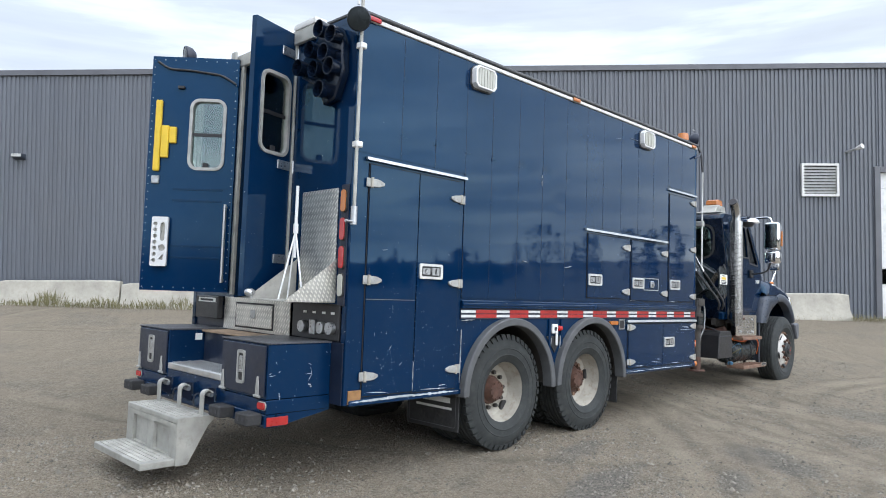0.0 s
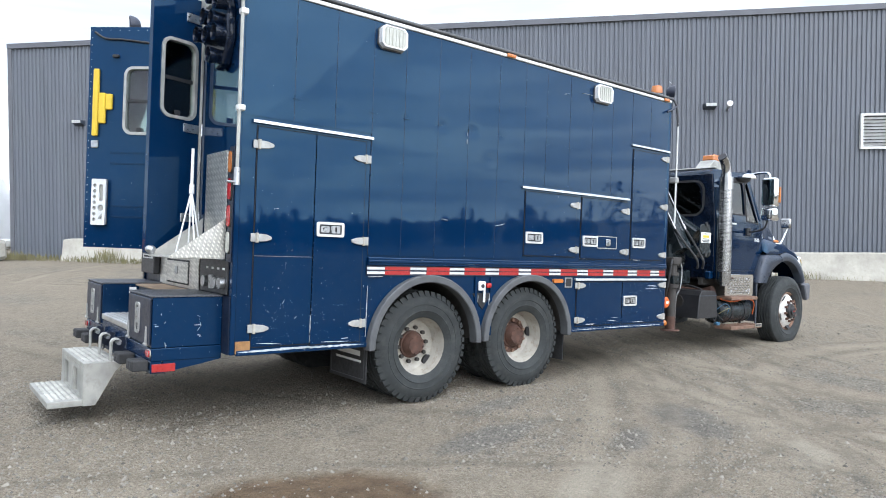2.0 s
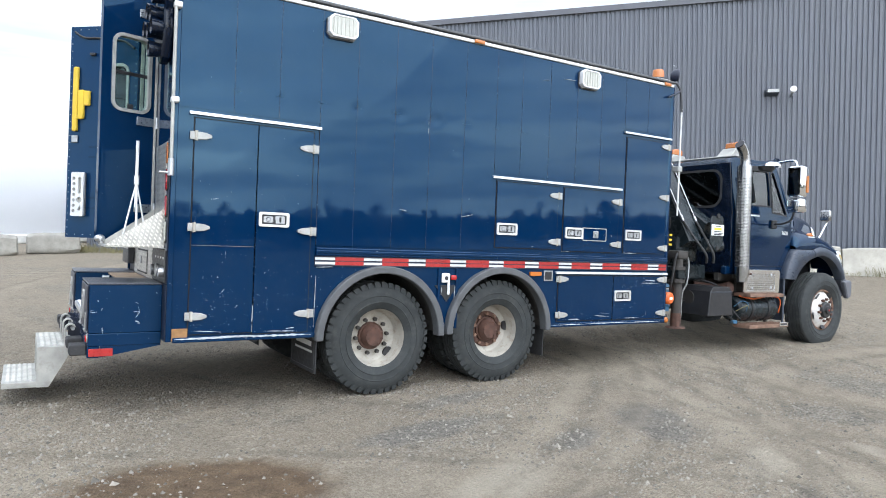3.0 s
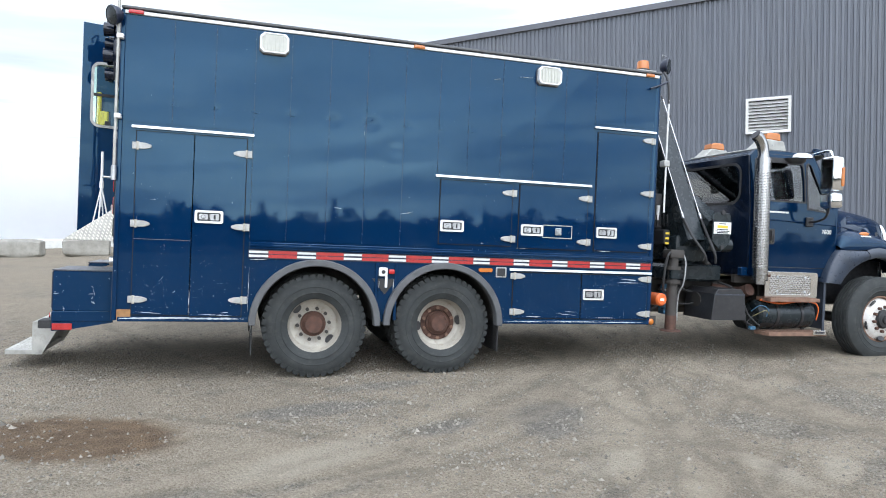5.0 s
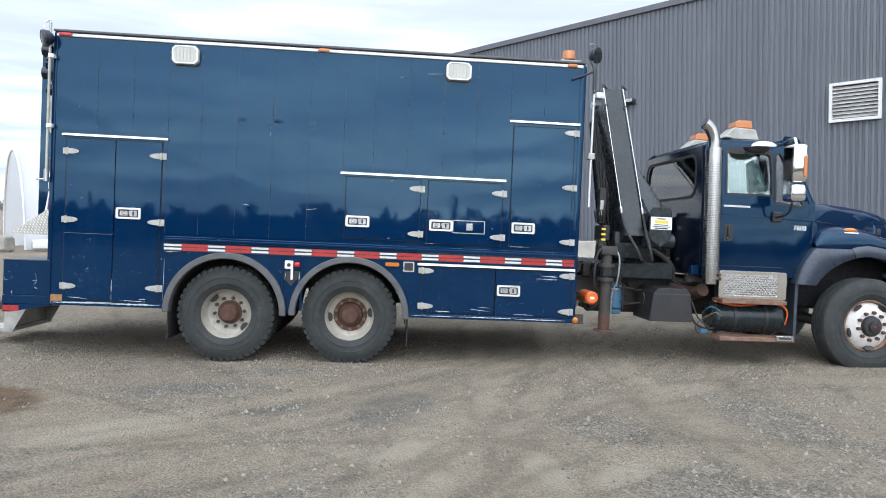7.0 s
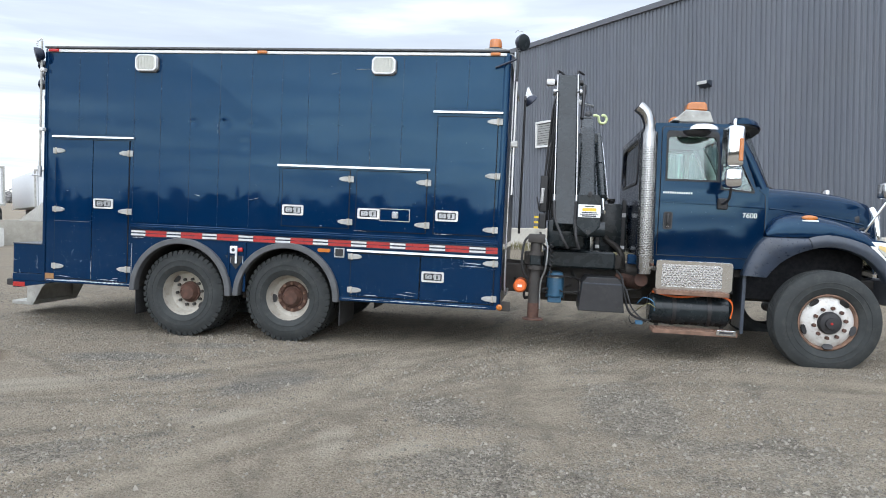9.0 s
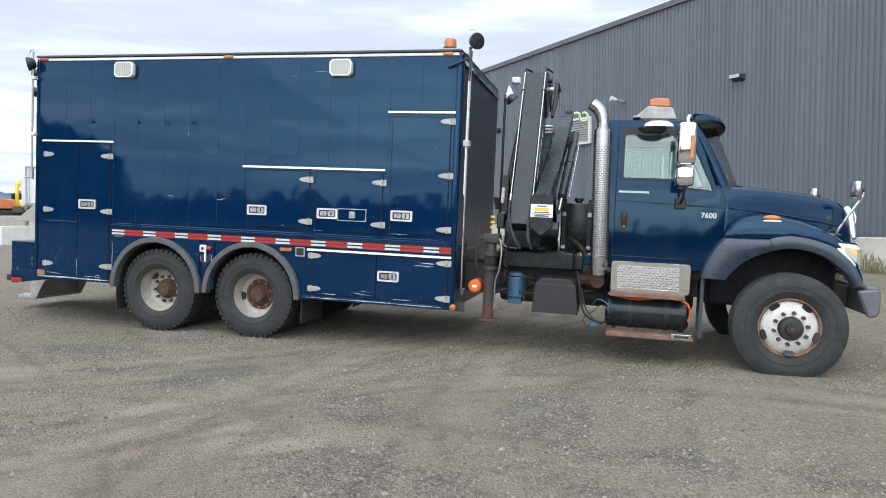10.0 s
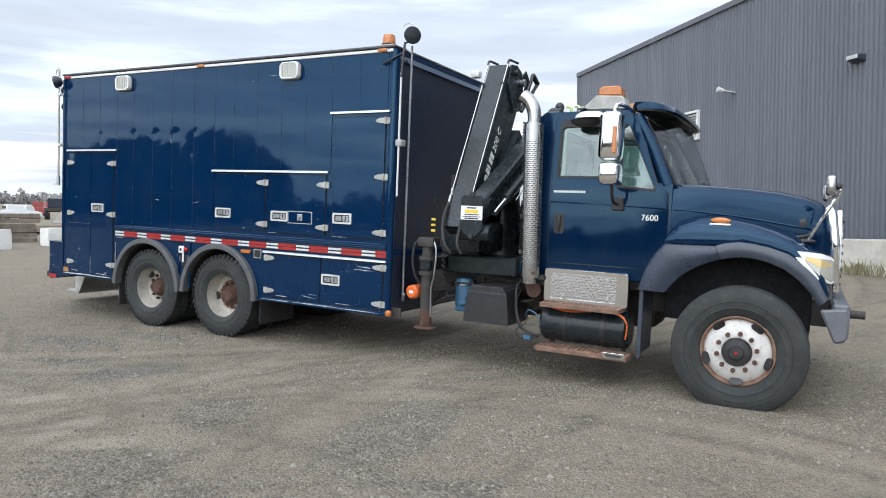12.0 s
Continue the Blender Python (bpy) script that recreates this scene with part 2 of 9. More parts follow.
# blots: centre, reach along and across, turn, kind
BLOTS = ((3.70, -1.62, 0.62, 0.42, 1.2, "dark"), (1.75, -1.02, 0.75, 0.20, 0.15, "dark"), (2.45, -0.36, 0.60, 0.16, 0.2, "dark"), (2.75, -1.68, 0.45, 0.16, 0.5, "dark"), (6.10, -3.20, 0.95, 0.65, 0.3, "grey"), (7.9, -3.0, 1.5, 0.85, 0.1, "grey"), (6.9, -1.8, 0.45, 0.9, 0.1, "grey"), (9.6, -3.4, 1.4, 0.9, 0.0, "grey"), (5.35, -2.15, 0.35, 0.45, 0.6, "grey"), (3.2, -3.4, 0.9, 0.40, 0.5, "grey"), (0.9, -3.0, 0.9, 0.45, 0.4, "grey"), (-2.0, -2.2, 1.3, 0.6, 0.3, "grey"), (5.20, -3.06, 0.32, 0.14, 0.6, "pale"), (4.70, -3.00, 0.16, 0.42, 0.1, "pale"), (3.70, -2.62, 0.50, 0.20, 0.5, "pale"), (1.6, -2.2, 0.8, 0.25, 0.5, "pale"))


def ground_gravel(name):
    """Packed gravel: grey crushed stone, brown fines pressed smooth along the wheel tracks, one oily patch."""
    k = Nodes(name)

    def length_from(x, y, turn=0.0, across=1.0):
        pos = k.add("ShaderNodeMapping")
        pos.inputs["Location"].default_value = (-x, -y, 0)
        k.link(k.co, pos.inputs["Vector"])
        sq = k.add("ShaderNodeMapping")
        sq.vector_type = "TEXTURE"
        sq.inputs["Rotation"].default_value = (0, 0, turn)
        sq.inputs["Scale"].default_value = (1.0, across, 1e6)
        k.link(pos.outputs["Vector"], sq.inputs["Vector"])
        ln = k.add("ShaderNodeVectorMath")
        ln.operation = "LENGTH"
        k.link(sq.outputs["Vector"], ln.inputs[0])
        return ln.outputs["Value"]

    def drawn_out(turn, along, across):
        """Coordinates stretched along a bearing, for streaks."""
        m = k.add("ShaderNodeMapping")
        m.vector_type = "TEXTURE"
        m.inputs["Rotation"].default_value = (0, 0, turn)
        m.inputs["Scale"].default_value = (along, across, 1.0)
        k.link(k.co, m.inputs["Vector"])
        return m.outputs["Vector"]

    fine = k.noise(85.0, 6, 0.72)
    mid = k.noise(7.0, 8, 0.68)
    wide = k.noise(0.55, 6, 0.6, None, 0.8)
    streak = k.noise(1.0, 6, 0.62, drawn_out(0.55, 1.5, 0.16))
    steep = k.noise(1.0, 5, 0.6, drawn_out(1.05, 1.1, 0.12))
    stones = k.add("ShaderNodeTexVoronoi", Scale=52.0)
    k.link(k.co, stones.inputs["Vector"])
    sep = k.add("ShaderNodeSeparateColor")
    k.link(stones.outputs["Color"], sep.inputs["Color"])
    pebble = k.ramp(sep.outputs["Red"], 0.05, 1.0, (0.066, 0.0583, 0.047), (0.388, 0.349, 0.284))
    grit = k.ramp(fine, 0.38, 0.64, (0.080, 0.0702, 0.056), (0.297, 0.265, 0.210))
    grey = k.mix(0.52, grit, pebble)
    brown = k.mix(k.ramp(fine, 0.36, 0.66), (0.141, 0.115, 0.081), (0.386, 0.330, 0.248))
    brown = k.mix(0.24, brown, pebble)
    ragged = k.math("MULTIPLY", k.math("SUBTRACT", k.noise(1.5, 6, 0.64), 0.5), 0.34)
    track, ruts = None, None
    for x, y, r, w, pale in TRACKS:
        far = k.math("ADD", length_from(x, y), ragged)
        off = k.math("ABSOLUTE", k.math("SUBTRACT", far, r))
        band = k.math("MULTIPLY", k.ramp(off, w * 0.30, w * 1.15, (1, 1, 1), (0, 0, 0)), pale)
        rut = k.math("ABSOLUTE", k.math("SUBTRACT", far, r + w + 0.09))
        rut = k.ramp(rut, 0.015, 0.09, (1, 1, 1), (0, 0, 0))
        ruts = rut if ruts is None else k.math("MAXIMUM", ruts, rut)
        track = band if track is None else k.math("MAXIMUM", track, band)
    track = k.math("MULTIPLY", track, k.ramp(k.noise(0.32, 3), 0.40, 0.54))
    blots = {}
    frayed = k.math("ADD", k.math("MULTIPLY", k.noise(3.2, 8, 0.72), 0.9), k.math("MULTIPLY", streak, 0.9))
    for x, y, along, across, turn, kind in BLOTS:
        far = k.math("ADD", k.math("MULTIPLY", length_from(x, y, turn, across / along), 1.0 / along), frayed)
        blot = k.ramp(k.math("MULTIPLY", far, 0.5), 0.72, 1.0, (1, 1, 1), (0, 0, 0))
        blots[kind] = blot if kind not in blots else k.math("MAXIMUM", blots[kind], blot)
    broken = k.ramp(k.noise(0.9, 5), 0.34, 0.58)
    worn = k.math("ADD", k.math("MULTIPLY", wide, 0.62), k.math("MULTIPLY", mid, 0.26))
    worn = k.math("ADD", worn, k.math("MULTIPLY", streak, 0.24))
    worn = k.math("ADD", worn, k.math("MULTIPLY", track, 0.24))
    worn = k.math("ADD", worn, k.math("MULTIPLY", blots["pale"], 0.22))
    worn = k.math("SUBTRACT", worn, k.math("MULTIPLY", k.math("MAXIMUM", blots["grey"], blots["dark"]), 0.20))
    c1 = k.mix(k.ramp(worn, 0.40, 0.56), grey, brown)
    c1 = k.mix(k.math("MULTIPLY", k.math("MULTIPLY", track, broken), 0.58), c1, (0.385, 0.335, 0.255))
    c1 = k.mix(k.math("MULTIPLY", k.ramp(steep, 0.54, 0.68), 0.24), c1, (0.360, 0.315, 0.240))
    c1 = k.mix(k.math("MULTIPLY", k.ramp(streak, 0.30, 0.44, (1, 1, 1), (0, 0, 0)), 0.24), c1, (0.135, 0.118, 0.093))
    c1 = k.mix(k.math("MULTIPLY", k.ramp(k.noise(0.8, 8, 0.68), 0.52, 0.66), 0.18), c1, (0.140, 0.124, 0.100))
    c1 = k.mix(k.math("MULTIPLY", k.ramp(mid, 0.32, 0.50, (1, 1, 1), (0, 0, 0)), 0.28), c1, (0.115, 0.098, 0.077))
    c1 = k.mix(k.math("MULTIPLY", blots["dark"], 0.40), c1, (0.140, 0.134, 0.124))
    c1 = k.mix(k.math("MULTIPLY", blots["pale"], 0.42), c1, (0.42, 0.375, 0.295))
    ruts = k.math("MULTIPLY", ruts, k.ramp(k.noise(2.1, 6, 0.65), 0.38, 0.56))
    c1 = k.mix(k.math("MULTIPLY", ruts, 0.36), c1, (0.098, 0.086, 0.068))
    # the oily patch beside the rear wheels
    edge = k.math("ADD", length_from(STAIN[0], STAIN[1], -0.33, 0.62), k.math("MULTIPLY", k.noise(5.5, 10, 0.78), 0.42))
    edge = k.math("ADD", edge, k.math("MULTIPLY", streak, 0.30))
    oil = k.ramp(k.math("MULTIPLY", edge, 0.5), 0.51, 0.64, (1, 1, 1), (0, 0, 0))
    c1 = k.mix(k.math("MULTIPLY", oil, 0.88), c1, k.mix(k.ramp(mid, 0.35, 0.65), (0.070, 0.044, 0.024), (0.150, 0.098, 0.055)))
    rough = k.mix(oil, (0.95,) * 3, (0.75,) * 3)
    h = k.math("ADD", k.math("MULTIPLY", fine, 0.7), k.math("MULTIPLY", mid, 1.0))
    h = k.math("ADD", h, k.math("MULTIPLY", streak, 1.1))
    h = k.math("SUBTRACT", h, k.math("MULTIPLY", stones.outputs["Distance"], 0.6))
    h = k.math("SUBTRACT", h, k.math("MULTIPLY", track, 0.25))
    h = k.math("SUBTRACT", h, k.math("MULTIPLY", ruts, 0.25))
    return k.end(c1, rough, 0.0, k.bump(h, 0.95, 0.032), Specular_IOR_Level=0.2)


def crushed_stone(name):
    """Each stone takes its own grey or brown."""
    k = Nodes(name)
    geo = k.add("ShaderNodeNewGeometry")
    c1 = k.ramp(geo.outputs["Random Per Island"], 0.0, 1.0, (0.080, 0.073, 0.061), (0.315, 0.288, 0.238))
    c1 = k.mix(k.math("MULTIPLY", k.noise(40, 3), 0.4), c1, (0.17, 0.15, 0.12))
    return k.end(c1, 0.9)


def cladding(name):
    """Charcoal profiled steel with faint streaks."""
    k = Nodes(name)
    streak = k.noise(1.0, 6, 0.6, k.mapped((3.0, 3.0, 0.10)))
    c1 = k.mix(k.ramp(streak, 0.3, 0.7), (0.108, 0.119, 0.139), (0.137, 0.149, 0.171))
    c1 = k.mix(k.math("MULTIPLY", k.ramp(k.noise(0.5, 6), 0.45, 0.8), 0.25), c1, (0.12, 0.117, 0.115))
    return k.end(c1, 0.42, 0.0, k.bump(k.noise(60, 2), 0.03, 0.002))


def concrete(name, color=(0.36, 0.345, 0.31), low=0.62):
    k = Nodes(name)
    c1 = k.mix(k.ramp(k.noise(2.2, 8, 0.65), 0.3, 0.75), tuple(c * low for c in color), tuple(min(1, c * 1.12) for c in color))
    c1 = k.mix(k.math("MULTIPLY", k.ramp(k.noise(11, 8, 0.7), 0.5, 0.8), 0.5), c1, tuple(c * (low - 0.17) for c in color))
    return k.end(c1, 0.9, 0.0, k.bump(k.noise(40, 8, 0.7), 0.4, 0.01))


def tarpaulin(name):
    """White woven sheet that lets daylight glow through it."""
    k = Nodes(name)
    c1 = k.mix(k.noise(0.7, 5), (0.80, 0.81, 0.82), (0.90, 0.90, 0.90))
    k.end(c1, 0.5, 0.0, k.bump(k.noise(0.9, 4), 0.3, 0.05))
    thin = k.add("ShaderNodeBsdfTranslucent")
    thin.inputs["Color"].default_value = (0.85, 0.86, 0.87, 1)
    mix = k.add("ShaderNodeMixShader")
    mix.inputs["Fac"].default_value = 0.45
    k.link(k.b.outputs["BSDF"], mix.inputs[1])
    k.link(thin.outputs["BSDF"], mix.inputs[2])
    k.link(mix.outputs["Shader"], k.t.nodes["Material Output"].inputs["Surface"])
    return k.m


STAIN = (-0.02, -1.42)
M = {
    "blue": blue_paint("blue_lacquer"),
    "blue_flat": blue_paint("blue_lacquer_worn", 0.22, 0.8),
    "blue_cab": blue_paint("blue_cab_lacquer", 0.05, 0.35, 0.66, 0.47, (0.46, 0.77, 1.0, 1.0)),
    "plank": plain("worn_tan_plate", (0.30, 0.215, 0.140), 0.75, 0, 0.35, 0.4, (0.14, 0.10, 0.07), 9, 0.4),
    "rust_bare": plain("orange_rust", (0.30, 0.160, 0.062), 0.85, 0, 0.4, 0.4, (0.10, 0.06, 0.04), 16, 0.4),
    "blue_leaf": blue_paint("blue_door_inside", 0.09, 0.9, 1.25),
    "disc": plain("white_wheel_disc", (0.60, 0.585, 0.55), 0.45, 0, 0.15, 0.7, (0.26, 0.18, 0.12), 7, 0.1),
    "stack": plain("dulled_chrome", (0.44, 0.44, 0.44), 0.20, 1.0, 0.15, 0.25, (0.22, 0.19, 0.16), 9, 0.0),
    "hinge": plain("cast_hinge", (0.40, 0.40, 0.38), 0.45, 0.3, 0.2, 0.35, (0.2, 0.18, 0.15), 18, 0.1),
    # bare far trees, paled to grey so the colour carries the distance haze
    "far_wood": plain("far_hazed_wood", (0.28, 0.272, 0.265), 0.95, 0, 0.3, 0.3, (0.16, 0.15, 0.14), 0.4),
    # navy gloss of the lamp cluster; also the cab blue with shade painted in
    "cab_shade": plain("navy_gloss_and_cab_shade", (0.004, 0.009, 0.022), 0.16, 0, 0.3, 0.15, (0.05, 0.05, 0.05), 5, 0.0, Specular_IOR_Level=0.4),
    "navy": plain("navy_satin", (0.010, 0.016, 0.035), 0.38, 0, 0.3, 0.25),
    "alu": plain("brushed_aluminium", (0.62, 0.63, 0.63), 0.34, 0.9, 0.2, 0.35, (0.25, 0.24, 0.22), 9),
    "alu_dull": plain("dull_aluminium", (0.40, 0.395, 0.36), 0.5, 0.3, 0.3, 0.5, (0.20, 0.185, 0.155), 7),
    "white": plain("white_enamel", (0.74, 0.75, 0.75), 0.35, 0, 0.12, 0.2, (0.4, 0.38, 0.34), 8),
    "chrome": plain("chrome", (0.86, 0.87, 0.88), 0.07, 1.0, 0.05, 0.06, (0.3, 0.28, 0.25), 9, 0.0),
    "steel": plain("zinc_steel", (0.50, 0.51, 0.52), 0.30, 0.9, 0.25, 0.3, (0.2, 0.18, 0.15), 12),
    "tread": tread_plate("tread_plate", (0.66, 0.645, 0.595), 0.33, 0.75),
    "tread_dark": tread_plate("painted_tread_plate", (0.105, 0.108, 0.118), 0.40, 0.3),
    "latch": plain("polished_latch", (0.72, 0.72, 0.70), 0.32, 0.45, 0.15, 0.25, (0.3, 0.28, 0.25), 14, 0.05),
    "slots": slotted("punched_chrome", (0.74, 0.74, 0.74), 0.046, 0.026, 0.0100),
    "fine_slots": slotted("fine_punched_chrome", (0.50, 0.50, 0.49), 0.036, 0.0190, 0.0060),
    "black": plain("black_paint", (0.020, 0.020, 0.022), 0.42, 0, 0.3, 0.35, (0.07, 0.065, 0.055), 8),
    "crane": plain("crane_enamel", (0.015, 0.021, 0.024), 0.26, 0, 0.35, 0.25, (0.04, 0.048, 0.048), 3, 0.03, Specular_IOR_Level=0.34),
    "bumper": plain("grey_bumper", (0.115, 0.12, 0.135), 0.45, 0, 0.2, 0.25),
    "rubber": plain("black_rubber", (0.028, 0.028, 0.029), 0.75, 0, 0.3, 0.5, (0.09, 0.085, 0.075), 10),
    "trim": plain("grey_rubber_trim", (0.085, 0.088, 0.092), 0.6, 0, 0.25, 0.35, (0.15, 0.14, 0.12), 9),
    "flare": plain("grey_fender_plastic", (0.040, 0.050, 0.068), 0.34, 0, 0.25, 0.3, (0.10, 0.10, 0.095), 7),
    "slate": plain("slate_fender_plastic", (0.022, 0.032, 0.052), 0.30, 0, 0.25, 0.3, (0.08, 0.08, 0.08), 7),
    "frame": plain("greasy_frame", (0.042, 0.038, 0.034), 0.65, 0, 0.4, 0.6, (0.06, 0.045, 0.033), 6, 0.4),
    "rust": plain("rusted_steel", (0.092, 0.046, 0.032), 0.85, 0, 0.45, 0.5, (0.06, 0.04, 0.03), 14, 0.5),
    "rust_plate": plain("rusty_step", (0.21, 0.125, 0.085), 0.8, 0, 0.4, 0.5, (0.09, 0.065, 0.05), 12, 0.6),
    "tyre": tyre_rubber("tyre_rubber"),
    "rim": plain("rim_paint", (0.40, 0.375, 0.32), 0.5, 0, 0.25, 0.8, (0.18, 0.125, 0.08), 7, 0.25),
    "glass": glass("window_glass", (0.80, 0.93, 0.88)),
    "windshield": glass("windshield_glass", (0.92, 1.0, 0.96), 0.03, 2.6),
    "glass_dark": glass("smoked_glass", (0.50, 0.56, 0.58)),
    "amber": lens("amber_lens", (0.52, 0.165, 0.028)),
    "yellow_lens": lens("yellowed_lens", (0.70, 0.52, 0.20)),
    "red_lens": lens("red_lens", (0.44, 0.014, 0.016)),
    "clear": lens("clear_lens", (0.50, 0.50, 0.44), 0.22),
    "tape_red": plain("red_reflective_tape", (0.36, 0.022, 0.020), 0.3, 0, 0.2, 0.3, (0.12, 0.05, 0.04), 14, 0.1),
    "tape_white": plain("white_reflective_tape", (0.62, 0.64, 0.63), 0.3, 0, 0.15, 0.3, (0.25, 0.24, 0.22), 14, 0.1),
    "orange": plain("orange_plastic", (0.62, 0.125, 0.022), 0.4, 0, 0.15, 0.2),
    "yellow": plain("yellow_enamel", (0.72, 0.50, 0.035), 0.4, 0, 0.15, 0.25, (0.3, 0.2, 0.05)),
    "blue_can": plain("light_blue_enamel", (0.05, 0.145, 0.25), 0.45, 0, 0.3, 0.4),
    "interior": plain("grey_lining", (0.72, 0.73, 0.72), 0.55, 0, 0.15, 0.2),
    "seat": plain("grey_cloth", (0.10, 0.10, 0.105), 0.9, 0, 0.2, 0.1),
    "label": plain("sticker_paper", (0.78, 0.79, 0.76), 0.5, 0, 0.05, 0.1),
    "ink": plain("dark_ink", (0.03, 0.03, 0.035), 0.6, 0, 0.1, 0.0, relief=0.0),
    "clad": cladding("charcoal_cladding"),
    "flash": plain("dark_flashing", (0.11, 0.115, 0.13), 0.45, 0, 0.15, 0.15, size=2.0),
    "vent": plain("vent_white", (0.66, 0.66, 0.64), 0.45, 0, 0.08, 0.25, size=3.0),
    "concrete": concrete("cast_concrete", (0.44, 0.415, 0.355), 0.7),
    "concrete_white": concrete("whitened_concrete", (0.68, 0.68, 0.64), 0.80),
    "concrete_rough": concrete("broken_concrete", (0.33, 0.315, 0.275), 0.6),
    "gravel": ground_gravel("yard_gravel"),
    "stone": crushed_stone("crushed_stone"),
    "scrape": plain("bare_scrape", (0.50, 0.53, 0.56), 0.55, 0.1, 0.3, 0.4, (0.10, 0.12, 0.16), 40, 0.1),
    # dark door joints; on the inner wing it stands in for shade
    "gap_and_well": plain("dark_seal_and_well_shade", (0.006, 0.007, 0.010), 0.8, 0, 0.2, 0.1),
    "tarp": tarpaulin("white_tarpaulin"),
    "weed": plain("dry_weed", (0.165, 0.150, 0.070), 0.85, 0, 0.4, 0.5, (0.20, 0.15, 0.07), 3.0),
    "leaf": plain("far_leaf", (0.060, 0.070, 0.050), 0.85, 0, 0.45, 0.3, (0.09, 0.08, 0.07), 0.5),
    "bark": plain("bark", (0.075, 0.06, 0.05), 0.95, 0, 0.35, 0.2),
    "wood": plain("weathered_timber", (0.20, 0.165, 0.13), 0.9, 0, 0.4, 0.4, size=3.0),
    "red_paint": plain("red_enamel", (0.28, 0.06, 0.05), 0.45, 0, 0.2, 0.3, size=2.0),
    "digger": plain("digger_orange", (0.60, 0.20, 0.07), 0.5, 0, 0.2, 0.35, size=2.0),
}

# ---- building tools ----
def mesh_of(bm, name, sharp=32):
    me = bpy.data.meshes.new(name)
    bmesh.ops.recalc_face_normals(bm, faces=bm.faces)
    bm.to_mesh(me)
    bm.free()
    me.polygons.foreach_set("use_smooth", [True] * len(me.polygons))
    me.set_sharp_from_angle(angle=radians(sharp))
    return me


def part(name, bm, material, parent=None, label="", sharp=32):
    """One mesh object under a thing or a part, in that thing's own axes, two levels deep at most."""
    while parent and parent.parent and parent.parent.parent:
        parent = parent.parent
    ob = new(name, mesh_of(bm, name, sharp))
    ob.data.materials.append(M[material])
    ob.parent = parent
    if label:
        ob["label"] = label
    return ob


def thing(name, label, category, m=None, group="", kind=""):
    ob = new(name)
    ob.empty_display_size = 0.1
    if m is not None:
        ob.matrix_world = m
    return tagged(ob, label, category, group, kind)


def box(a, b, bevel=0.0, bm=None, seg=1):
    """A block between two corners."""
    own = bmesh.new()
    r = bmesh.ops.create_cube(own, size=1.0)
    for v in r["verts"]:
        for i in range(3):
            v.co[i] = a[i] if v.co[i] < 0 else b[i]
    if bevel:
        bmesh.ops.bevel(own, geom=list(own.edges), offset=bevel, segments=seg, affect="EDGES", profile=0.5)
    return join(bm, own)


def join(bm, own):
    if bm is None:
        return own
    me = bpy.data.meshes.new("tmp")
    own.to_mesh(me)
    own.free()
    bm.from_mesh(me)
    bpy.data.meshes.remove(me)
    return bm


def rod(p, q, r, bm=None, seg=16, r2=None):
    """A round bar from p to q."""
    own = bmesh.new()
    p, q = Vector(p), Vector(q)
    m = Matrix.Translation((p + q) / 2) @ (q - p).to_track_quat("Z", "Y").to_matrix().to_4x4()
    bmesh.ops.create_cone(own, cap_ends=True, segments=seg, radius1=r, radius2=r if r2 is None else r2, depth=(q - p).length, matrix=m)
    return join(bm, own)


def ball(p, r, bm=None, squash=(1, 1, 1), seg=16):
    own = bmesh.new()
    bmesh.ops.create_uvsphere(own, u_segments=seg, v_segments=seg // 2 + 1, radius=r, matrix=Matrix.Translation(p) @ Matrix.Diagonal((*squash, 1)))
    return join(bm, own)


def tube(pts, r, bm=None, seg=8):
    """A pipe or cable through the points, rounded between them."""
    own = bmesh.new()
    pts = [Vector(p) for p in pts]
    fine = []
    n = len(pts)
    for i in range(n - 1):
        a, b, c, d = pts[max(i - 1, 0)], pts[i], pts[i + 1], pts[min(i + 2, n - 1)]
        steps = 6 if n > 2 else 1
        for s in range(steps):
            u = s / steps
            fine.append(0.5 * ((2 * b) + (c - a) * u + (2 * a - 5 * b + 4 * c - d) * u * u + (3 * b - a - 3 * c + d) * u ** 3))
    fine.append(pts[-1])
    rings = []
    for i, p in enumerate(fine):
        way = (fine[min(i + 1, len(fine) - 1)] - fine[max(i - 1, 0)]).normalized()
        side = way.cross(Vector((0.31, 0.17, 0.93))).normalized()
        up = side.cross(way)
        rings.append([own.verts.new(p + r * (math.cos(k * math.tau / seg) * side + math.sin(k * math.tau / seg) * up)) for k in range(seg)])
    for a, b in zip(rings, rings[1:]):
        for k in range(seg):
            own.faces.new((a[k], a[(k + 1) % seg], b[(k + 1) % seg], b[k]))
    own.faces.new(rings[0][::-1])
    own.faces.new(rings[-1])
    return join(bm, own)


AXES = {"x": (1, 2, 0), "y": (0, 2, 1), "z": (0, 1, 2)}


def at_axis(axis, u, v, w):
    i, j, k = AXES[axis]
    p = [0.0, 0.0, 0.0]
    p[i], p[j], p[k] = u, v, w
    return p


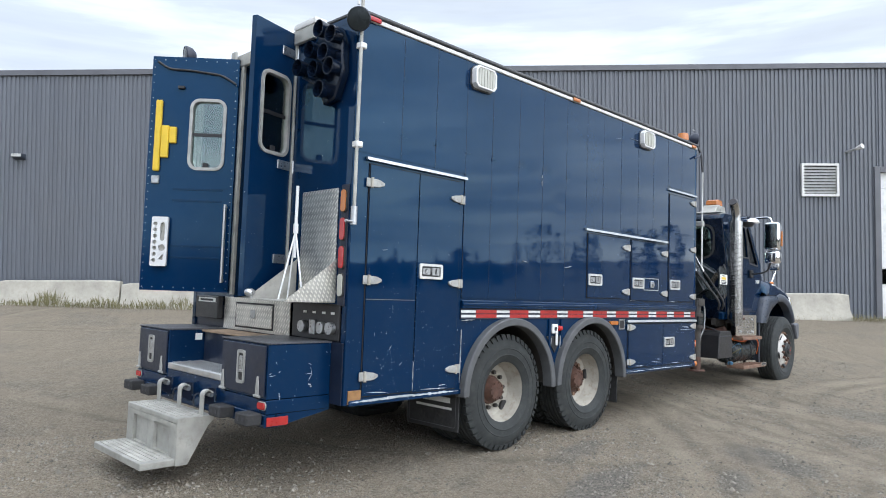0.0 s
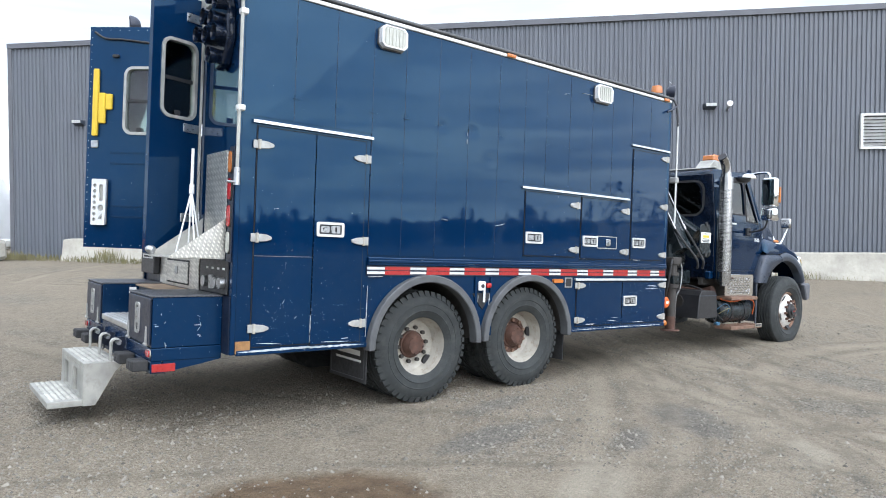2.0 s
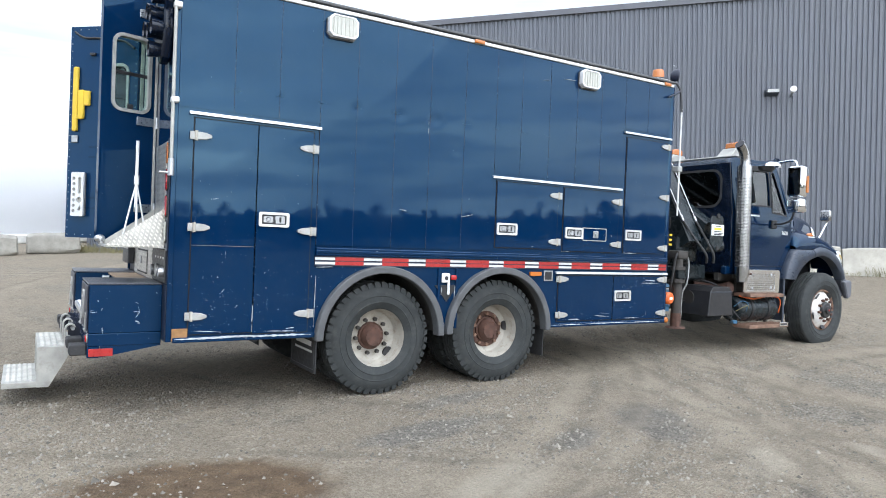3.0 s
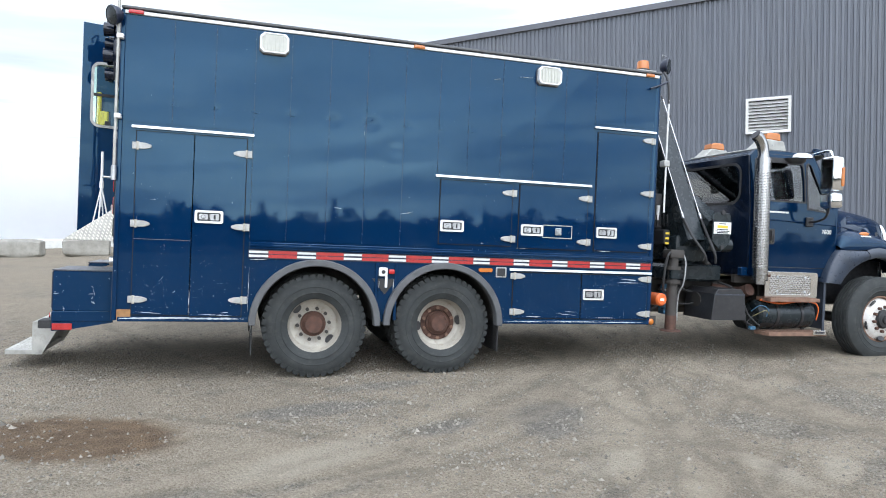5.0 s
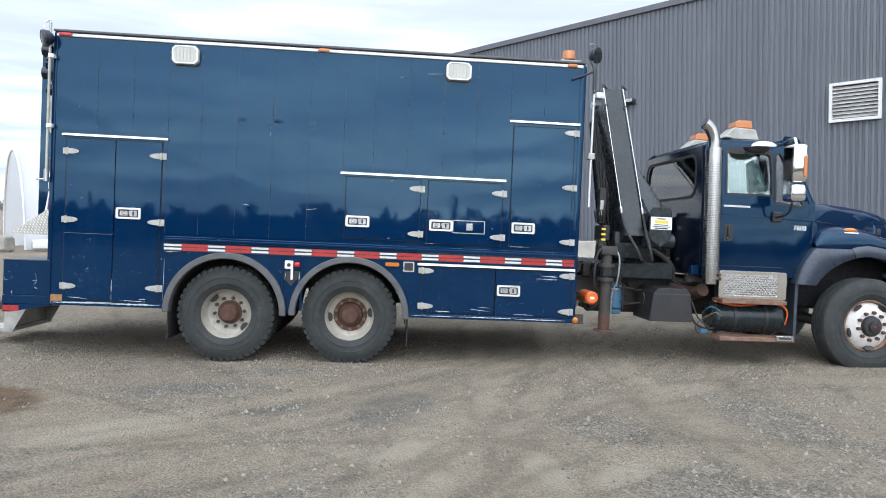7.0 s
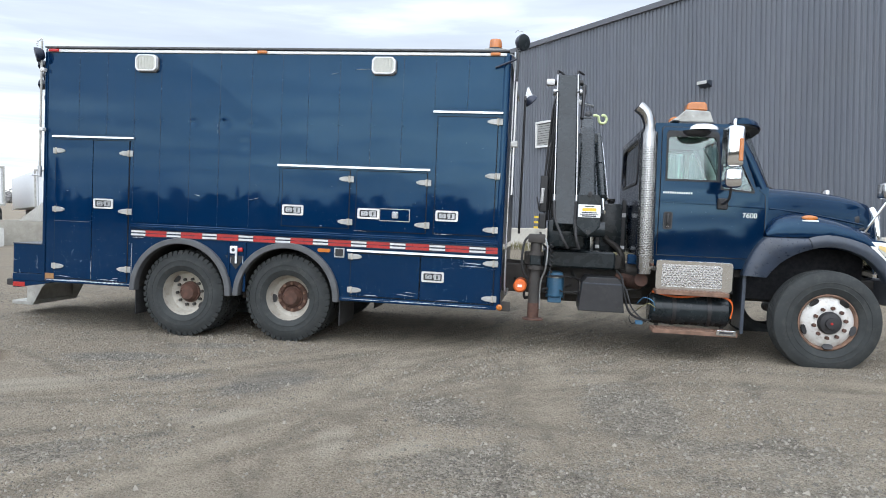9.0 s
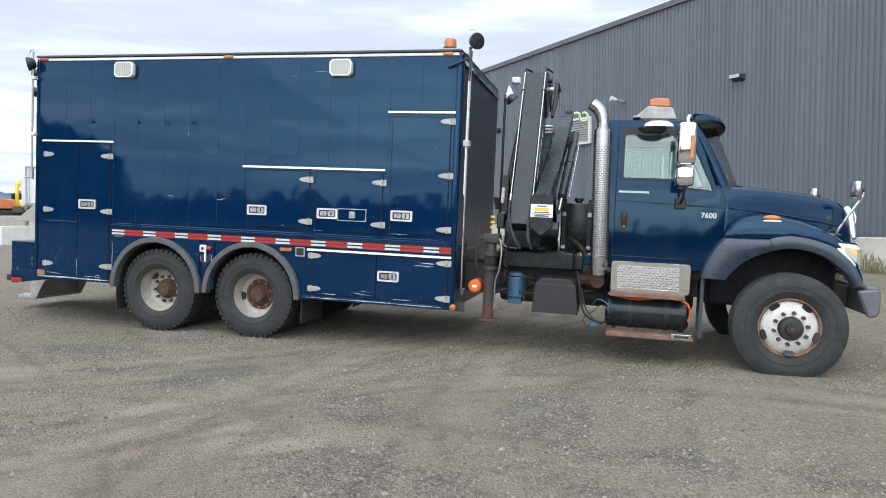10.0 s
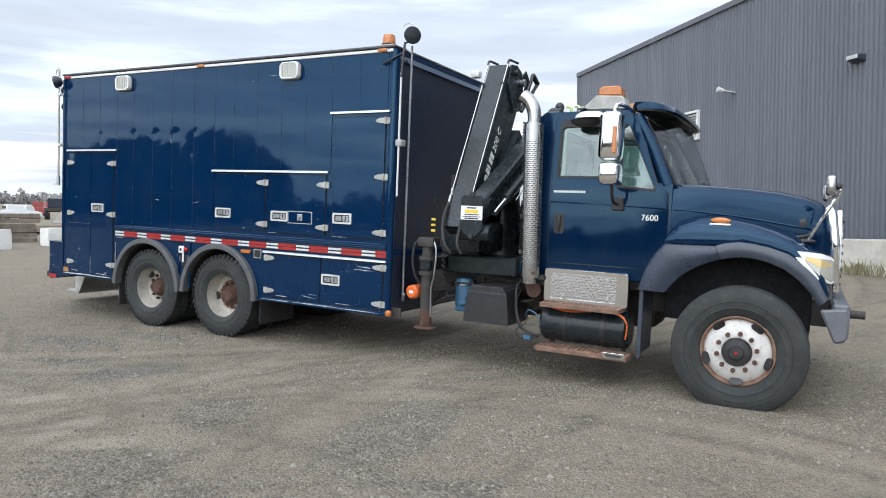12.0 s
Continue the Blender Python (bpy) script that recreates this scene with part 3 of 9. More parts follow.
def plate(outer, axis, w0, w1, holes=(), bm=None, bevel=0.0):
    """A sheet with this outline, across the axis, from w0 to w1, with holes right through it."""
    own = bmesh.new()
    loops = []
    for w in (w0, w1):
        edges = []
        rings = []
        for ring in (outer, *holes):
            vs = [own.verts.new(at_axis(axis, u, v, w)) for u, v in ring]
            rings.append(vs)
            edges += [own.edges.new((vs[i], vs[(i + 1) % len(vs)])) for i in range(len(vs))]
        loops.append(rings)
        if holes:
            bmesh.ops.triangle_fill(own, use_beauty=True, edges=edges)
        else:
            own.faces.new(rings[0])
    for ra, rb in zip(*loops):
        n = len(ra)
        for i in range(n):
            own.faces.new((ra[i], ra[(i + 1) % n], rb[(i + 1) % n], rb[i]))
    if bevel:
        bmesh.ops.recalc_face_normals(own, faces=own.faces)
        rim = [e for e in own.edges if e.calc_length() > bevel * 2 and len(e.link_faces) == 2 and e.calc_face_angle(0) > 1.0]
        bmesh.ops.bevel(own, geom=rim, offset=bevel, segments=1, affect="EDGES", profile=0.5)
    return join(bm, own)


def rounded(u0, u1, v0, v1, r, n=5):
    """The outline of a rectangle with round corners."""
    pts = []
    for cu, cv, a0 in ((u1 - r, v1 - r, 0), (u0 + r, v1 - r, 90), (u0 + r, v0 + r, 180), (u1 - r, v0 + r, 270)):
        for i in range(n + 1):
            a = radians(a0 + 90 * i / n)
            pts.append((cu + r * math.cos(a), cv + r * math.sin(a)))
    return pts


def disc(cu, cv, r, n=24, squash=1.0):
    return [(cu + r * math.cos(i * math.tau / n), cv + squash * r * math.sin(i * math.tau / n)) for i in range(n)]


def lathe(profile, axis, cu, cv, bm=None, seg=48, closed=False):
    """Turns (radius, place along the axis) round the axis through (cu, cv)."""
    own = bmesh.new()
    rings = []
    for r, w in profile:
        if r < 1e-6:
            rings.append([own.verts.new(at_axis(axis, cu, cv, w))] * seg)
        else:
            rings.append([own.verts.new(at_axis(axis, cu + r * math.cos(i * math.tau / seg), cv + r * math.sin(i * math.tau / seg), w)) for i in range(seg)])
    pairs = list(zip(rings, rings[1:])) + ([(rings[-1], rings[0])] if closed else [])
    for a, b in pairs:
        for i in range(seg):
            j = (i + 1) % seg
            vs = []
            for v in (a[i], a[j], b[j], b[i]):
                if v not in vs:
                    vs.append(v)
            if len(vs) > 2:
                own.faces.new(vs)
    return join(bm, own)


def text_part(name, words, size, m, material, parent, depth=0.002):
    """Letters in the built-in font, as a mesh."""
    cu = bpy.data.curves.new("lettering", "FONT")
    cu.body, cu.size, cu.extrude = words, size, depth
    tmp = bpy.data.objects.new("lettering", cu)
    scene.collection.objects.link(tmp)
    bpy.context.view_layer.update()
    me = bpy.data.meshes.new_from_object(tmp.evaluated_get(bpy.context.evaluated_depsgraph_get()))
    bpy.data.objects.remove(tmp)
    bpy.data.curves.remove(cu)
    ob = new(name, me)
    me.materials.clear()
    me.materials.append(M[material])
    ob.parent = parent.parent if parent.parent and parent.parent.parent else parent
    ob.matrix_basis = m
    return ob

# ---- the yard ----
def soft(v, a, b):
    u = min(1.0, max(0.0, (v - a) / (b - a)))
    return u * u * (3 - 2 * u)


def ground_z(x, y):
    """The yard falls towards the truck's nose and rises gently towards the building."""
    gx = -0.0251 * max(x, -45.0) if x < 7 else -0.0251 * 7 - 0.0251 * 4 * (1 - math.exp(-(x - 7) / 4))
    if y < -5:
        gy = -0.0382 * 5 - 0.0382 * 3 * (1 - math.exp((y + 5) / 3))
    elif y < 3:
        gy = 0.0382 * y
    else:
        gy = 0.0382 * 3 + 0.0382 * 1.5 * (1 - math.exp(-(y - 3) / 1.5)) + 0.006 * min(y - 3, 60)
    rise = 0.31 * soft(0.7121 * x + 0.7021 * y, 8.5, 15.0)
    return -0.030 + rise + gx + gy + 0.22 * soft(-x, 13, 36) + 4.5 * soft(math.hypot(x, y), 110, 200)


def spread(lo, hi, step, far, grow=1.22):
    vals = list(np.arange(lo, hi + 1e-6, step))
    s, v = step, vals[0]
    head = []
    while v > -far:
        s *= grow
        v -= s
        head.append(v)
    s, v = step, vals[-1]
    tail = []
    while v < far:
        s *= grow
        v += s
        tail.append(v)
    return head[::-1] + [float(a) for a in vals] + tail


def build_ground():
    xs, ys = spread(-6, 13, 0.11, 900), spread(-7.5, 4.5, 0.11, 900)
    nx, ny = len(xs), len(ys)
    verts = []
    for y in ys:
        for x in xs:
            z = ground_z(x, y)
            near = 1.0 if (-8 < x < 15 and -9 < y < 7) else 0.0
            if near:
                z += 0.010 * noise.noise((x * 1.1, y * 1.1, 0.3)) + 0.009 * noise.noise((x * 5.3, y * 5.3, 2.0))
            else:
                z += 0.02 * noise.noise((x * 0.4, y * 0.4, 0.3))
            verts.append((x, y, z))
    faces = [(j * nx + i, j * nx + i + 1, (j + 1) * nx + i + 1, (j + 1) * nx + i) for j in range(ny - 1) for i in range(nx - 1)]
    me = bpy.data.meshes.new("ground")
    me.from_pydata(verts, [], faces)
    me.polygons.foreach_set("use_smooth", [True] * len(faces))
    me.materials.append(M["gravel"])
    return tagged(new("ground", me), "packed grey and brown gravel yard with wheel tracks", "ground", kind="structure")


build_ground()

# ---- the building: its front runs at a slant to the truck ----
BN = Vector((0.7008, 0.7133, 0))
BX = Vector((0.7133, -0.7008, 0))
WALL_D = 16.30
BUILD = Matrix(((BX.x, BN.x, 0, BN.x * WALL_D), (BX.y, BN.y, 0, BN.y * WALL_D), (0, 0, 1, 0), (0, 0, 0, 1)))
U0, U1, DEEP = -14.47, 34.0, 26.0


def roof_z(u):
    return 7.55 + 0.0168 * (u - U0)


def at_building(u, out=0.0):
    """The ground's place in front of the wall, out metres before it."""
    p = BN * (WALL_D - out) + BX * u
    return p.x, p.y, ground_z(p.x, p.y)


def profiled_wall(ua, ub, z_of, zb, bm, y0=0.0, pitch=0.133):
    """Ribbed steel sheet: flat pans between narrow raised ribs."""
    own = bmesh.new()
    u = ua
    cols = []
    while u < ub - 1e-6:
        for du, dy in ((0, 0.0), (0.30, 0.0), (0.42, -0.034), (0.86, -0.034), (1.0, 0.0)):
            uu = min(u + du * pitch, ub)
            cols.append((uu, y0 + dy))
        u += pitch
    prev = None
    for uu, yy in cols:
        pair = (own.verts.new((uu, yy, zb)), own.verts.new((uu, yy, z_of(uu))))
        if prev:
            own.faces.new((prev[0], pair[0], pair[1], prev[1]))
        prev = pair
    return join(bm, own)


DOOR_U0, DOOR_U1, DOOR_Z = 14.60, 19.0, 4.66
hall = thing("metal_building", "long charcoal ribbed-steel industrial hall with white wall vents", "building", BUILD)
bm = profiled_wall(U0, DOOR_U0, lambda u: roof_z(u) - 0.05, -0.6, None)
profiled_wall(DOOR_U1, U1, lambda u: roof_z(u) - 0.05, -0.6, bm)
own = bmesh.new()
profiled_wall(DOOR_U0, DOOR_U1, lambda u: roof_z(u) - 0.05, DOOR_Z, bm)
part("ribbed_cladding", bm, "clad", hall, "charcoal ribbed steel cladding", sharp=20)
bm = box((U0, 0.06, -0.6), (DOOR_U0, 0.3, 7.4))
box((DOOR_U0, 0.06, DOOR_Z), (DOOR_U1, 0.3, 7.4), bm=bm)
box((DOOR_U1, 0.06, -0.6), (U1, 0.3, 7.4), bm=bm)
box((U0, 0.3, -0.6), (U0 + 0.25, DEEP, 7.4), bm=bm)
box((U1 - 0.25, 0.3, -0.6), (U1, DEEP, 7.4), bm=bm)
box((U0, DEEP - 0.25, -0.6), (U1, DEEP, 7.4), bm=bm)
part("wall", bm, "clad", hall)
own = bmesh.new()
vs = []
for y in (-0.05, DEEP):
    for u in (U0 - 0.03, U1):
        for dz in (0.0, 0.12):
            vs.append(own.verts.new((u, y, roof_z(u) - 0.08 + dz)))
a = vs
for f in ((0, 1, 3, 2), (4, 5, 7, 6), (0, 1, 5, 4), (2, 3, 7, 6), (0, 2, 6, 4), (1, 3, 7, 5)):
    own.faces.new([a[i] for i in f])
part("roof", own, "flash", hall)
own = bmesh.new()
vs = [own.verts.new((u, y, roof_z(u) + dz)) for u in (U0 - 0.04, U1) for y in (-0.10, -0.02) for dz in (-0.11, 0.05)]
for f in ((0, 1, 3, 2), (4, 5, 7, 6), (0, 1, 5, 4), (2, 3, 7, 6), (0, 2, 6, 4), (1, 3, 7, 5)):
    own.faces.new([vs[i] for i in f])
part("roof_edge_trim", own, "flash", hall, "dark folded eaves trim")
part("corner_trim", box((U0 - 0.05, -0.07, -0.6), (U0 + 0.09, 0.06, 7.48), 0.008), "flash", hall)


def wall_vent(u, z, w, h):
    frame = part("vent", plate(rounded(u, u + w, z, z + h, 0.01, 1), "y", -0.13, -0.04, [rounded(u + 0.07, u + w - 0.07, z + 0.07, z + h - 0.07, 0.01, 1)]), "vent", hall, "white louvred wall vent")
    part("vent_back", box((u + 0.05, -0.055, z + 0.05), (u + w - 0.05, -0.045, z + h - 0.05)), "black", frame)
    n = 9
    for i in range(n):
        zz = z + 0.09 + (h - 0.18) * (i + 0.5) / n
        own = bmesh.new()
        q = [own.verts.new(p) for p in ((u + 0.07, -0.125, zz - 0.045), (u + w - 0.07, -0.125, zz - 0.045), (u + w - 0.07, -0.06, zz + 0.035), (u + 0.07, -0.06, zz + 0.035))]
        own.faces.new(q)
        bmesh.ops.solidify(own, geom=list(own.faces), thickness=0.006)
        part("slat", own, "vent", frame)


wall_vent(12.15, 3.87, 1.17, 1.03)
wall_vent(4.11, 3.98, 1.10, 0.95)
wall_vent(-7.70, 3.95, 1.02, 0.91)


def box_lamp(u, z):
    b = part("wall_light", plate([(0, -0.06), (-0.26, 0.02), (-0.26, 0.11), (0, 0.13)], "x", u - 0.17, u + 0.17, bevel=0.012), "flare", hall, "grey floodlight box on the wall")
    b.matrix_basis = pose(0, 0, z)
    own = bmesh.new()
    q = [own.verts.new((uu, yy, zz)) for uu, yy, zz in ((u - 0.15, -0.272, 0.015), (u + 0.15, -0.272, 0.015), (u + 0.15, -0.272, 0.105), (u - 0.15, -0.272, 0.105))]
    own.faces.new(q)
    bmesh.ops.solidify(own, geom=list(own.faces), thickness=0.01)
    part("lens", own, "label", b, "pale glass lens")


def bullet_lamp(u, z, lean=-0.30):
    b = part("spot_light", rod((u, -0.02, z), (u + lean * 0.8, -0.36, z + 0.07), 0.038), "steel", hall, "grey arm-mounted wall spotlight")
    own = rod((u + lean * 0.7, -0.34, z + 0.06), (u + lean * 1.05, -0.50, z + 0.11), 0.055, r2=0.085, seg=20)
    part("lamp_head", own, "vent", b)


box_lamp(-1.10, 5.10)
bullet_lamp(-5.16, 5.10, -0.18)
box_lamp(7.91, 5.14)
bullet_lamp(8.42, 5.08, -0.05)
bullet_lamp(13.60, 5.27, 0.22)
box_lamp(-12.0, 4.93)

# the big sectional door
gate = part("overhead_door", box((DOOR_U0 + 0.05, 0.08, -0.6), (DOOR_U1 - 0.05, 0.14, DOOR_Z)), "vent", hall, "white sectional overhead door with a window row")
for i in range(8):
    z0 = -0.2 + i * 0.62
    if i == 2:
        part("window_row", box((DOOR_U0 + 0.1, 0.065, z0 + 0.1), (DOOR_U1 - 0.1, 0.075, z0 + 0.58)), "glass_dark", gate)
        continue
    part("panel", box((DOOR_U0 + 0.06, 0.06, z0), (DOOR_U1 - 0.06, 0.08, z0 + 0.605), 0.006), "white", gate)
bm = box((DOOR_U0 - 0.14, -0.09, -0.5), (DOOR_U0 + 0.05, 0.06, DOOR_Z + 0.16), 0.008)
box((DOOR_U1 - 0.05, -0.09, -0.5), (DOOR_U1 + 0.14, 0.06, DOOR_Z + 0.16), 0.008, bm)
box((DOOR_U0 + 0.052, -0.085, DOOR_Z - 0.02), (DOOR_U1 - 0.052, 0.058, DOOR_Z + 0.15), 0.008, bm)
part("door_frame", bm, "flash", hall)


def barrier(length, height, seed):
    """A cast road barrier: wide foot, sloped shoulders, chipped and stained."""
    own = bmesh.new()
    prof = [(-0.30, 0.0), (-0.30, 0.10), (-0.17, 0.34), (-0.10, height - 0.03), (-0.07, height), (0.07, height), (0.10, height - 0.03), (0.17, 0.34), (0.30, 0.10), (0.30, 0.0)]
    n = 14
    rings = []
    for i in range(n + 1):
        x = -length / 2 + length * i / n
        tip = 0.0 if 0 < i < n else -0.035
        ring = []
        for y, z in prof:
            k = 0.010 * noise.noise((x * 2.3 + seed, y * 5, z * 4))
            ring.append(own.verts.new((x, y + k, max(0.0, z + k + (tip if z > 0.3 else 0)))))
        rings.append(ring)
    for a, b in zip(rings, rings[1:]):
        for k in range(len(prof) - 1):
            own.faces.new((a[k], a[k + 1], b[k + 1], b[k]))
    own.faces.new(rings[0])
    own.faces.new(rings[-1])
    return own


BW = 3.59
for i in range(7):
    u = -12.05 + BW * (i + 0.5)
    x, y, z = at_building(u, 0.85)
    ob = part("concrete_barrier", barrier(BW - 0.05, 0.80, i * 7.1), "concrete", None)
    tagged(ob, "long pale cast-concrete barrier along the building", "barrier", "barriers along the building")
    ob.matrix_world = Matrix.Translation((x, y, z - 0.05)) @ BUILD.to_3x3().to_4x4()

# ---- the truck, in its own axes: x ahead, y to its left, the near side at y = 0 ----
truck = thing("service_truck", "dark blue three-axle service truck with box body and folded crane", "truck", LEVEL)
LEN, WIDE, TOP, LOW, DECK = 5.65, 2.38, 3.42, 0.58, 1.22
AX1, AX2, AXF = (1.85, 0.53), (3.17, 0.55), (9.128, 0.650)
OPEN_Y0, OPEN_Y1, OPEN_Z0, OPEN_Z1 = 0.80, 1.62, 1.31, 3.34


def arc(cx, cz, r, a0, a1, n=18):
    return [(cx + r * math.cos(radians(a0 + (a1 - a0) * i / n)), cz + r * math.sin(radians(a0 + (a1 - a0) * i / n))) for i in range(n + 1)]


def side_outline():
    o = [(0, LOW), (AX1[0] - 0.60, LOW)]
    o += arc(AX1[0], 0.56, 0.595, 176, 4)
    o += [(AX1[0] + 0.60, LOW), (AX2[0] - 0.60, LOW)]
    o += arc(AX2[0], 0.57, 0.595, 176, 4)
    o += [(AX2[0] + 0.60, LOW), (LEN, LOW), (LEN, TOP), (0, TOP)]
    return o


body = part("box_body", plate(side_outline(), "y", 0.006, 0.05), "blue", truck, "dark blue sheet-metal box body with faded scuffs")
part("far_side", plate(side_outline(), "y", WIDE - 0.05, WIDE), "blue", body)
part("roof", box((0.0, 0.05, TOP - 0.05), (LEN, WIDE - 0.05, TOP - 0.002)), "blue", body)
part("deck", box((0.02, 0.05, DECK), (LEN, WIDE - 0.05, DECK + 0.07)), "blue", body)
part("front_wall", box((LEN - 0.05, 0.05, LOW), (LEN - 0.002, WIDE - 0.05, TOP - 0.05)), "navy", body, "dull navy front wall")
# rear wall round the doorway
part("rear_wall", box((0.002, 0.05, DECK + 0.07), (0.045, OPEN_Y0, TOP - 0.05)), "blue", body)
part("rear_wall", box((0.002, OPEN_Y1, DECK + 0.07), (0.045, WIDE - 0.05, TOP - 0.05)), "blue", body)
part("door_lintel", box((0.002, OPEN_Y0, OPEN_Z1), (0.045, OPEN_Y1, TOP - 0.05)), "blue", body)
# lockers below the deck, on both sides
for x0, x1 in ((0.02, AX1[0] - 0.62), (AX2[0] + 0.62, LEN - 0.05)):
    part("locker_body", box((x0, 0.05, LOW + 0.01), (x1, 0.62, DECK), 0.004), "navy", body)
    part("locker_body", box((x0, WIDE - 0.62, LOW + 0.01), (x1, WIDE - 0.05, DECK), 0.004), "navy", body)
# inside lining
bm = box((0.05, 0.055, DECK + 0.072), (LEN - 0.06, 0.075, TOP - 0.06))
box((0.05, WIDE - 0.075, DECK + 0.072), (LEN - 0.06, WIDE - 0.055, TOP - 0.06), bm=bm)
box((LEN - 0.09, 0.08, DECK + 0.072), (LEN - 0.055, WIDE - 0.08, TOP - 0.06), bm=bm)
box((0.05, 0.08, TOP - 0.075), (LEN - 0.1, WIDE - 0.08, TOP - 0.055), bm=bm)
part("lining", bm, "interior", body, "pale grey inner lining")
bm = None
for k in range(5):
    bm = box((0.25, WIDE - 0.50, 1.45 + k * 0.38), (2.6, WIDE - 0.08, 1.48 + k * 0.38), 0.004, bm)
for x in (0.25, 1.0, 1.8, 2.58):
    bm = box((x, WIDE - 0.50, 1.30), (x + 0.03, WIDE - 0.46, 3.2), 0.003, bm)
part("shelving", bm, "alu_dull", body, "grey metal shelving inside")
bm = None
for k in range(4):
    bm = box((0.30, 0.085, 1.5 + k * 0.42), (2.2, 0.45, 1.53 + k * 0.42), 0.004, bm)
part("side_shelving", bm, "alu_dull", body)

# outer skin in upright sheets: thin metal that is never quite flat, dented where it was struck
DENTS = ((1.535, 2.588, 0.030, 0.006), (1.955, 2.580, 0.040, 0.009), (2.335, 2.578, 0.046, 0.010), (0.86, 2.585, 0.025, 0.004), (2.70, 2.59, 0.025, 0.003), (4.12, 3.10, 0.035, 0.004), (2.60, 2.33, 0.09, 0.0015), (1.70, 2.95, 0.22, 0.0012), (3.55, 2.45, 0.20, 0.0012))


def sheet(x0, x1, z0, z1, y0, back, seed, lean_amount=0.0009, bow=0.00012):
    """A thin sheet between x0, x1, z0, z1 whose face lies about y0, with its own lean, bow, ripples and dents."""
    r = random.Random(seed)
    ax, az, bw = r.gauss(0, lean_amount), r.gauss(0, lean_amount * 0.55), r.gauss(bow, bow)

    def line(a, b):
        n = max(4, int((b - a) / 0.028))
        return [a + (b - a) * i / n for i in range(n + 1)]

    xs, zs = line(x0, x1), line(z0, z1)
    nx, nz = len(xs), len(zs)
    near_dents = [d for d in DENTS if x0 - 0.2 < d[0] < x1 + 0.2 and z0 - 0.2 < d[1] < z1 + 0.2]
    verts = []
    for j, z in enumerate(zs):
        for i, x in enumerate(xs):
            u, v = (x - x0) / (x1 - x0) - 0.5, (z - z0) / (z1 - z0) - 0.5
            y = y0 + ax * u * (x1 - x0) + az * v * min(z1 - z0, 0.8) - bw * (1 - 4 * u * u)
            y += 0.0005 * noise.noise((x * 1.9 + seed, z * 1.5, seed * 0.7))
            for dx, dz, s, deep in near_dents:
                y += deep * math.exp(-((x - dx) ** 2 + 1.6 * (z - dz) ** 2) / (s * s))
            verts.append((x, min(y, back - 0.0006), z))
    faces = [(j * nx + i, j * nx + i + 1, (j + 1) * nx + i + 1, (j + 1) * nx + i) for j in range(nz - 1) for i in range(nx - 1)]
    rim_ids = [i for i in range(nx)] + [j * nx + nx - 1 for j in range(1, nz)] + [(nz - 1) * nx + i for i in range(nx - 2, -1, -1)] + [j * nx for j in range(nz - 2, 0, -1)]
    base = len(verts)
    verts += [(verts[k][0], back, verts[k][2]) for k in rim_ids]
    m = len(rim_ids)
    faces += [(rim_ids[k], base + k, base + (k + 1) % m, rim_ids[(k + 1) % m]) for k in range(m)]
    own = bmesh.new()
    me = bpy.data.meshes.new("tmp")
    me.from_pydata(verts, [], faces)
    own.from_mesh(me)
    bpy.data.meshes.remove(me)
    return own


SEAMS = (0.04, 0.46, 0.83, 1.19, 1.53, 1.91, 2.28, 2.67, 3.04, 3.36, 3.73, 4.11, 4.47, 4.84, 5.21, 5.57)
for a, b in zip(SEAMS, SEAMS[1:]):
    mid = (a + b) / 2
    z0 = 2.405 if mid < 1.19 else 1.365 if mid < 3.03 else 2.145 if mid < 4.84 else 2.80
    part("panel", sheet(a + 0.0005, b - 0.0005, z0, 3.375, 0.0, 0.0055, int(a * 100) + 3), "blue", body)
for x in SEAMS[1:-1]:
    low = 2.405 if x < 1.19 else 1.365 if x < 3.03 else 2.145 if x < 4.84 else 2.80
    part("seam", box((x - 0.0016, -0.0010, low + 0.002), (x + 0.0016, 0.0045, 3.374)), "navy", body)
part("edge_post", box((0.0, -0.008, LOW), (0.038, 0.005, 3.38), 0.004), "blue", body)
part("corner_post", lathe([(0.052, LOW), (0.052, TOP - 0.02), (0.0, TOP - 0.02)], "z", LEN - 0.03, 0.05, seg=24), "blue", body)
part("rust_patch", box((0.042, -0.005, LOW + 0.005), (0.16, 0.004, LOW + 0.10), 0.002), "rust_bare", body, "bare rusty corner")

# top rail, roof lip and roof gear
part("top_rail", box((0.03, -0.014, 3.382), (LEN - 0.03, 0.02, 3.414), 0.004), "vent", body, "white top rail")
part("roof_lip", box((0.0, -0.022, 3.427), (LEN, WIDE + 0.02, 3.452), 0.006), "trim", body, "weathered grey roof lip")
bm = None
for x in (2.2, 3.05, 4.3):
    bm = box((x, 0.8, 3.453), (x + 0.6, 1.5, 3.54), 0.03, bm, 2)
part("roof_hatch", bm, "alu_dull", body)
for x, w, m in ((0.06, 0.13, "red_lens"), (2.73, 0.12, "amber"), (5.44, 0.11, "amber")):
    part("marker_light", box((x, -0.034, 3.382), (x + w, -0.0165, 3.418), 0.008, seg=2), m, body)


